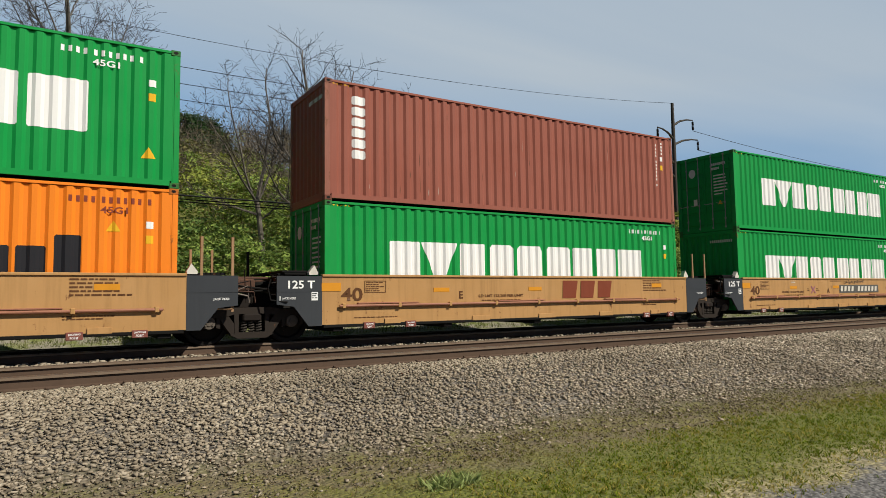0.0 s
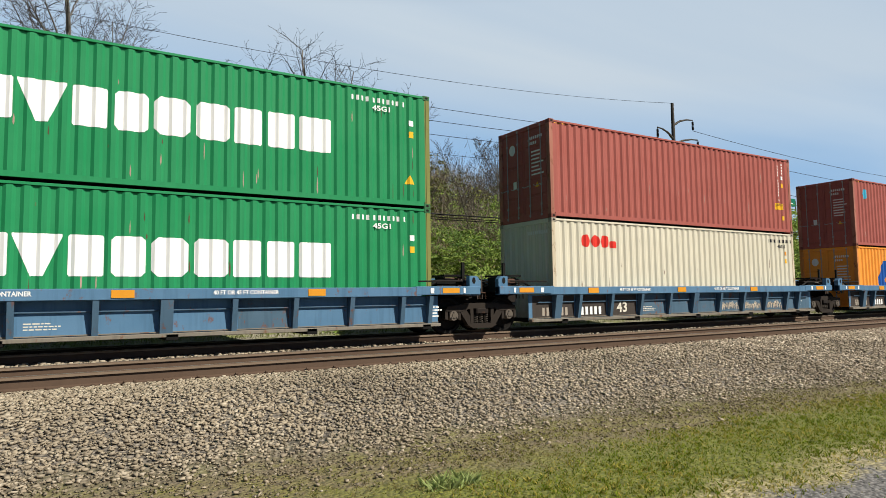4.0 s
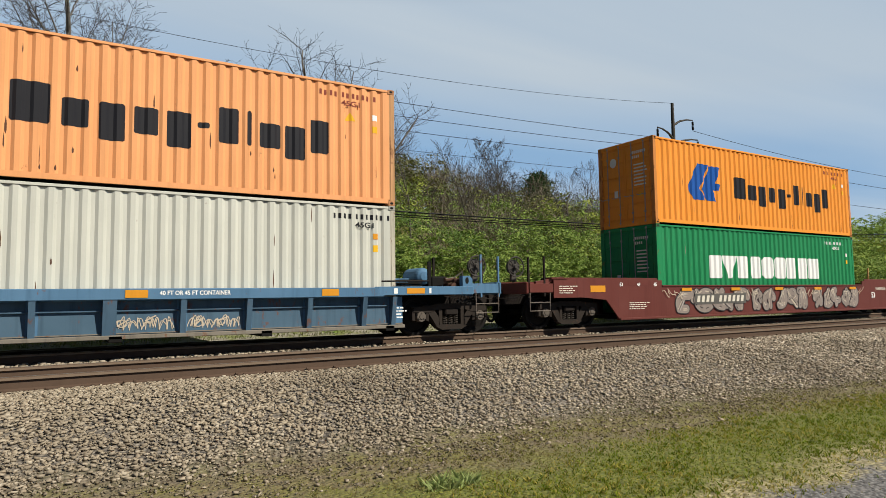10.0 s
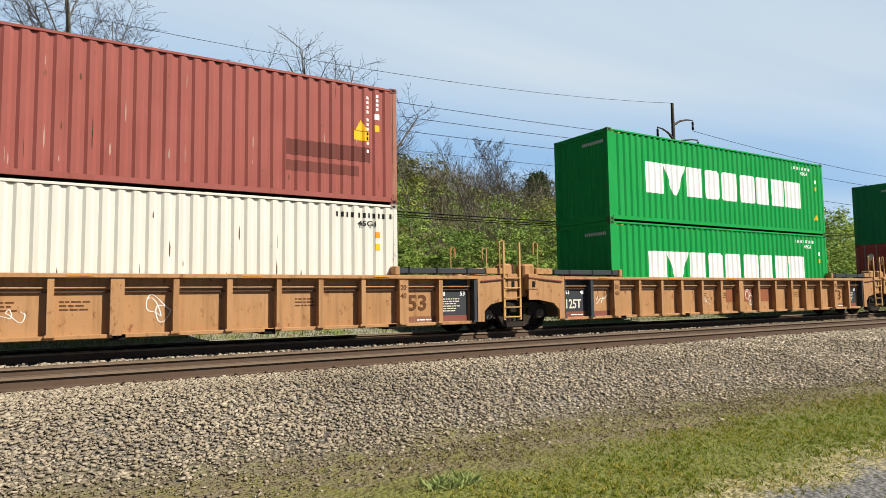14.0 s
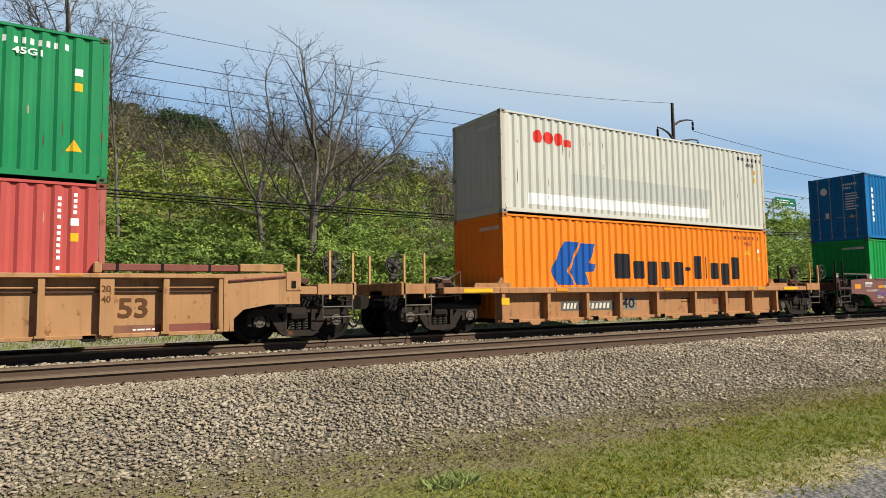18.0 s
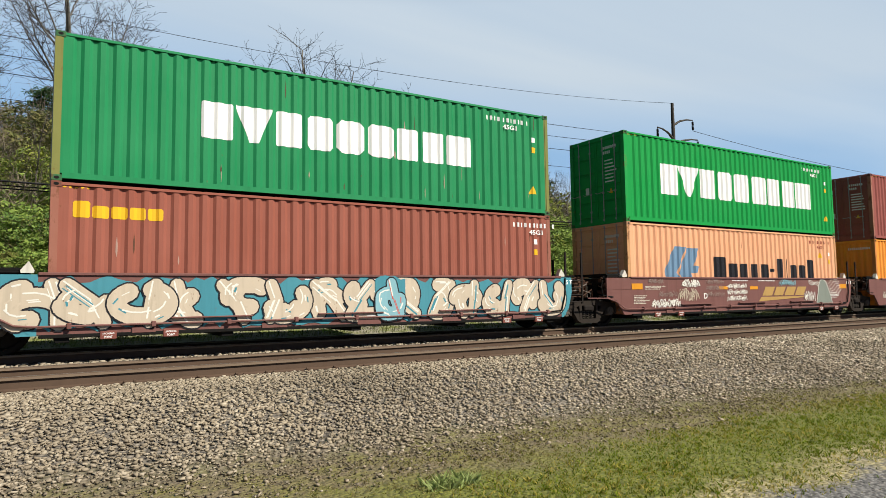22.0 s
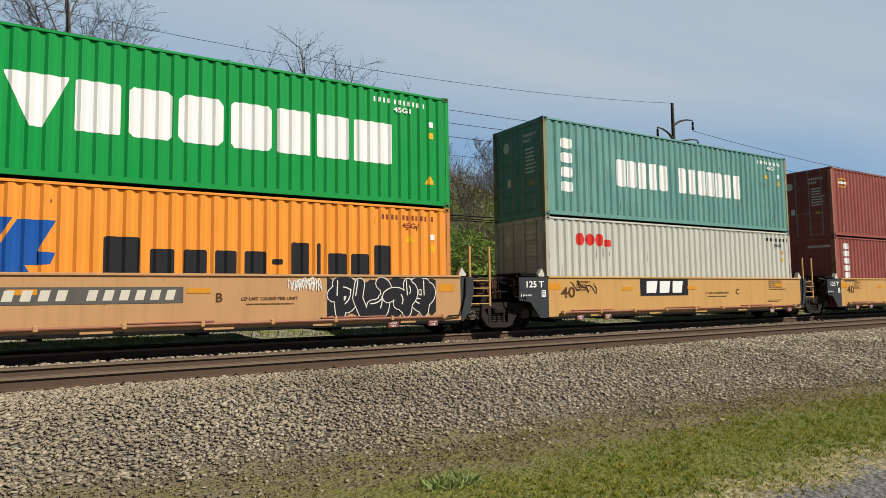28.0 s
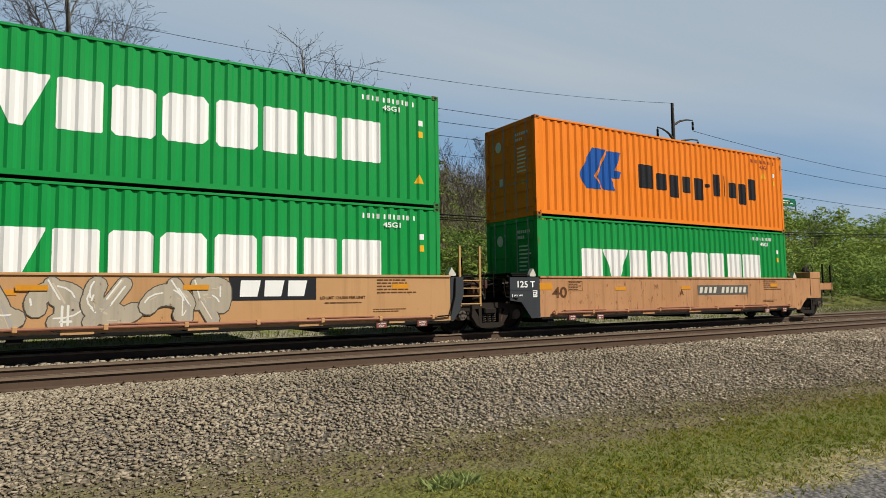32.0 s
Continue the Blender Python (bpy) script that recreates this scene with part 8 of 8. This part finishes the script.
def bare_tree(x, y, tall, seed, trunk_r=0.2, limbs=5, fork=0.35, fan=0.75, levels=3, lean=0.0, label="bare spring tree with fine spreading twigs", stems=()):
    """A leafless tree: tapered trunk, crooked limbs that bend upwards, side branches and fine twigs.
    stems: set limbs, each its height on the trunk, its way in x, y, z, its length and its thickness."""
    rnd = random.Random(seed)
    t = new("bare_tree")
    t.location = (x, y, ground_z(x, y) - 0.2)
    tagged(t, label, "tree", "bare trees on the bank")
    wood, twigs = Shape(), Shape()

    def grow(p, d, length, r, level):
        segs = (13, 11, 7, 4)[level]
        rise = (0.03, 0.075, 0.06, 0.03)[level]
        q, turn = p, rnd.uniform(0, 6.283)
        for i in range(segs):
            f = (i + 1) / segs
            wander = (0.07, 0.11, 0.17, 0.20)[level]
            d = (d + Vector((rnd.gauss(0, wander), rnd.gauss(0, wander), rnd.gauss(0, 0.6 * wander) + rise))).normalized()
            nxt = q + d * length / segs
            ra, rb = r * (1 - 0.80 * i / segs), r * (1 - 0.80 * f)
            (wood if level < 2 else twigs).rod(q, nxt, max(ra, 0.0075), (7, 5, 3, 3)[level], max(rb, 0.0045), caps=False)
            if level < levels and f > (0.12, 0.20, 0.12, 0)[level] and i < segs:
                for _ in range(1 + (rnd.random() < (0.5, 0.70, 0.75 if stems else 0.35)[level])):
                    turn += 2.4 + rnd.uniform(-0.6, 0.6)
                    side = Vector((math.cos(turn), 0.8 * math.sin(turn), 0.25 * math.sin(turn * 1.7)))
                    way = (d * rnd.uniform(0.45, 0.8) + side * rnd.uniform(0.6, 1.0)).normalized()
                    long = length * (1.10 - 0.72 * f) * rnd.uniform(*((0.34, 0.58), (0.34, 0.62), (0.32, 0.60))[level])
                    grow(nxt, way, long, max(rb, 0.22 * r) * rnd.uniform(0.36, 0.54), level + 1)
            q = nxt

    # the trunk up to its fork
    q, d = Vector((0, 0, 0)), Vector((lean * 0.5 + rnd.uniform(-0.04, 0.04), 0, 1)).normalized()
    steps = 7
    wood.rod((0, 0, -0.25), (0, 0, 0.25), trunk_r * 1.45, 9, trunk_r * 1.06, caps=False)
    spots = [q]
    for i in range(steps):
        d = (d + Vector((rnd.gauss(0, 0.03), rnd.gauss(0, 0.03), 0))).normalized()
        nxt = q + d * tall * fork / steps
        wood.rod(q, nxt, trunk_r * (1.05 - 0.25 * i / steps), 9, trunk_r * (1.05 - 0.25 * (i + 1) / steps), caps=False)
        q = nxt
        spots.append(q)
    if stems:
        for high, dx, dy, dz, long, r in stems:
            f = min(1.0, high / (tall * fork)) * steps
            i = min(steps - 1, int(f))
            grow(spots[i].lerp(spots[i + 1], f - i), Vector((dx, dy, dz)).normalized(), long, r, 1)
    else:
        grow(q, (d + Vector((lean, 0, 0))).normalized(), tall * (1 - fork), trunk_r * 0.80, 0)
        for k in range(limbs):
            a = 2.4 * k + rnd.uniform(-0.5, 0.5)
            way = Vector((math.cos(a) * fan, math.sin(a) * fan * 0.7, 1)).normalized()
            start = spots[-1].lerp(spots[-3], rnd.random())
            grow(start, way, tall * (1 - fork) * rnd.uniform(0.45, 0.80), trunk_r * rnd.uniform(0.28, 0.42), 1)
    for nm, sh, m in (("trunk", wood, bark), ("crown", twigs, twig_bark)):
        me = bpy.data.meshes.new(nm)
        me.from_pydata(sh.v, [], sh.f)
        me.materials.append(m)
        ob = new(nm, me)
        ob.parent = t
        if nm == "crown":
            tagged(ob, kind="stuff")
    return t


bare_tree(1.15, 28.0, 14.6, 41, 0.145, 6, 0.46, 0.8, 3)
bare_tree(2.55, 28.6, 10.4, 47, 0.075, 3, 0.45, 0.8, 2, 0.03)
bare_tree(-3.4, 27.5, 13.0, 43, 0.13, 6, 0.42, 1.0, 3)
bare_tree(7.35, 25.2, 9.9, 44, 0.12, 0, 0.38, 0.6, 3, 0.0, "bare tree with a slim forked trunk", (
    (3.8, 0.10, 0.1, 1.0, 6.0, 0.085), (3.5, -0.35, 0.2, 1.0, 5.2, 0.060), (3.2, -1.0, -0.1, 0.15, 2.6, 0.055), (3.8, -0.55, -0.2, 0.8, 4.2, 0.050), (3.7, 0.5, 0.2, 1.0, 4.4, 0.055), (3.0, 0.9, -0.3, 0.5, 2.4, 0.045)))
bare_tree(8.95, 24.6, 10.8, 145, 0.185, 0, 0.36, 0.6, 3, 0.0, "spreading bare tree with a thick short trunk", (
    (3.8, 0.16, 0.0, 1.0, 7.2, 0.145), (3.7, 1.0, -0.1, 0.42, 6.6, 0.120), (3.6, -0.42, 0.1, 1.0, 5.6, 0.100), (3.3, -0.85, 0.3, 0.5, 3.6, 0.070), (3.8, 0.72, 0.3, 0.85, 6.2, 0.095), (3.8, 0.40, -0.5, 1.0, 6.0, 0.085), (3.0, 0.7, -0.6, 0.6, 3.0, 0.060)))
bare_tree(11.6, 27.0, 8.6, 46, 0.07, 3, 0.34, 0.8, 2)
for k, (x, y, h) in enumerate(((16.6, 30, 8.0), (20.5, 30, 7.0), (24.5, 33, 7.0), (31, 33, 6.5), (33.5, 34, 7.0), (47, 44, 8.0), (63, 34, 5.5), (5.2, 33, 7.0), (70, 37, 6.0), (10.2, 29, 6.0), (-0.5, 31, 6.5))):
    bare_tree(x, y, h, 60 + k, 0.06, 2, 0.3, 0.7, 2, 0.0, "slim bare tree on the slope")
# bare trees that stand out of the slope towards the pole
for k, (x, y, top, r) in enumerate(((29.7, 38, 13.0, 0.10), (27.8, 38, 11.5, 0.06), (38.1, 38, 12.0, 0.07), (35.3, 38, 11.1, 0.06), (22.5, 38, 10.8, 0.06), (26.2, 38, 11.9, 0.06))):
    z = ground_z(x, y) - 0.2
    bare_tree(x, y, top - z, 160 + k, r, 3, 0.22, 0.7, 3 if k == 0 else 2, 0.0, "bare tree on the slope near the power pole")
for k, (x, y, top, h) in enumerate(((-0.3, 60, 19.2, 7.5), (1.6, 61, 18.6, 6.5), (5.6, 62, 19.2, 7), (6.7, 64, 19.9, 7), (8.0, 63, 18.8, 6), (11.0, 60, 18.6, 6.5), (12.6, 61, 18.5, 6.0), (13.8, 63, 18.2, 5.5), (9.3, 61, 18.9, 6.0), (4.0, 60, 19.0, 6.5), (2.6, 61, 19.3, 7.0), (45.6, 54, 15.3, 5.0), (46.8, 55, 15.1, 5.0))):
    pine(x, y, top, h, 80 + k)
for k, (x, y, h) in enumerate(((3.0, 60, 7), (9, 62, 6.5), (16, 60, 6.5), (18, 62, 7), (22, 62, 7), (26, 64, 7))):
    bare_tree(x, y, h, 90 + k, 0.10, 3, 0.3, 0.5, 1, 0.0, "bare tree on the hilltop")


# ---- power line ----
pole_steel = paint("dark_pole_steel", (0.060, 0.052, 0.044), 0.3, 0.6)
PX, PY = 45.75, 36.0
pole = new("power_pole")
pole.location = (PX, PY, ground_z(PX, PY))
tagged(pole, "tall dark steel power pole with curved arms", "power pole")
pz = pole.location.z
part("shaft", Shape().rod((0, 0, -0.5), (0, 0, 18.1 - pz), 0.26, 14, 0.13), pole_steel, pole)


def pole_arm(dx, z, name="arm"):
    """A curved arm with its string of insulator discs."""
    way = 1 if dx > 0 else -1
    s = Shape()
    ptsa = [(0.1 * way, 0, z - 0.75), (dx * 0.35, 0, z - 0.30), (dx * 0.7, 0, z - 0.06), (dx, 0, z)]
    for i, (a, b) in enumerate(zip(ptsa, ptsa[1:])):
        s.rod(a, b, 0.11 - 0.02 * i, 8, 0.09 - 0.02 * i)
    arm = part("arm", s, pole_steel, pole)
    ins = Shape()
    for k in range(7):
        ins.rod((dx, 0, z - 0.15 - 0.11 * k), (dx, 0, z - 0.21 - 0.11 * k), 0.10, 8)
    ins.rod((dx, 0, z), (dx, 0, z - 0.95), 0.02, 5)
    part("insulator_string", ins, grime, arm)


ARMS = ((-2.0, 15.75), (2.65, 16.95), (3.25, 15.25), (2.7, 12.7), (-2.3, 13.6), (-2.2, 12.4))
for dx, z in ARMS:
    pole_arm(dx, z - pz)
wire_steel = paint("wire", (0.018, 0.018, 0.02), 0.0, 0.8)


def wire(name, a, b, sag, r, y=PY, y2=None):
    s = Shape()
    n = 26
    p = []
    for i in range(n + 1):
        f = i / n
        p.append((a[0] + (b[0] - a[0]) * f, y + ((y2 or y) - y) * f, a[1] + (b[1] - a[1]) * f - 4 * sag * f * (1 - f)))
    s.pipe(p, r, 5)
    return tagged(part(name, s, wire_steel), "thin dark overhead wire", "power line", "overhead wires")


wire("power_line", (-32, 18.3), (45.75, 18.1), 2.35, 0.014)
wire("power_line", (-32, 15.4), (43.75, 14.85), 0.95, 0.019)
wire("power_line", (-32, 14.4), (43.75, 14.0), 0.95, 0.019)
wire("power_line", (-32, 13.65), (43.6, 13.0), 0.95, 0.019)
wire("power_line", (-32, 12.2), (43.6, 11.6), 0.75, 0.014)
wire("power_line", (48.4, 16.0), (130, 17.2), 1.6, 0.022)
wire("power_line", (49.0, 14.35), (130, 15.6), 1.4, 0.022)
wire("power_line", (48.4, 11.9), (130, 13.2), 1.4, 0.022)
for k, (z, s) in enumerate(((5.28, 0.22), (5.18, 0.23), (5.10, 0.22))):
    wire("telephone_cable", (-20, z + 0.35), (60, z + 0.75), 0.6 + s, 0.028 if k == 0 else 0.018, 22.0 + 0.1 * k)

# ---- highway beyond the trees ----
concrete = rough_stuff("concrete", (0.20, 0.20, 0.20), (0.27, 0.27, 0.27), 2.0, 0.9, 0.3)
wall = part("highway_barrier", Shape().box(159, 178, 119.6, 120.0, 28.0, 29.6, 0.05), concrete)
tagged(wall, "pale concrete highway barrier above the trees", "barrier", kind="structure")
deck = part("highway_deck", Shape().box(140, 260, 119, 128, 24.0, 25.2).box(168, 169, 119.7, 120.3, 25.1, 28.1), concrete)
tagged(deck, "concrete highway bridge deck on piers", "bridge", kind="structure")
sign = new("road_sign")
sign.location = (204, 118.5, 27.2)
tagged(sign, "green highway sign panel on a gantry", "road sign")
part("panel", Shape().box(-5.5, 6.0, -0.2, 0.0, 2.6, 5.2, 0.05), paint("sign_green", (0.008, 0.14, 0.09), 0.1), sign)
part("gantry", Shape().rod((-6, 0.4, 0), (-6, 0.4, 4.6), 0.2).rod((7, 0.4, 0), (7, 0.4, 4.6), 0.2).rod((-14, 0.4, 4.4), (7, 0.4, 4.4), 0.14).rod((-14, 0.4, 3.4), (7, 0.4, 3.4), 0.14), galvanised, sign)
bars(-4.5, 4.5, 3.2, 4.6, 2, -0.22, white_mark, sign, 5)


# ---- what moves ----
DRIFT_T = (0, 2, 3.5, 6, 7.5, 9, 11, 13, 18.5, 21.7, 24.5, 28, 30, 32)
DRIFT_S = (0.026, -0.059, -0.078, 0.144, 0.045, 0.014, -0.034, -0.018, 0.055, -0.043, -0.05, 0.069, 0.19, -0.05)


def run(t):
    """Metres that the train has run since the start."""
    return 11.16288 * t + 0.00271 * t * t + 0.0001208 * t ** 3 + float(np.interp(t, DRIFT_T, DRIFT_S))


def motions():
    times = [0.5 * k for k in range(65)]
    for thing, s, y, z in MOVERS:
        walk(thing, [(t, pose(s - run(t), y, z)) for t in times])
    ticks = [k / 30 for k in range(961)]
    turns = [-math.degrees(run(t) / WHEEL_R) for t in ticks]
    for wheel, at in WHEELS:
        walk(wheel, [(t, pose(*at, 0, a % 360, 0)) for t, a in zip(ticks, turns)])


motions()
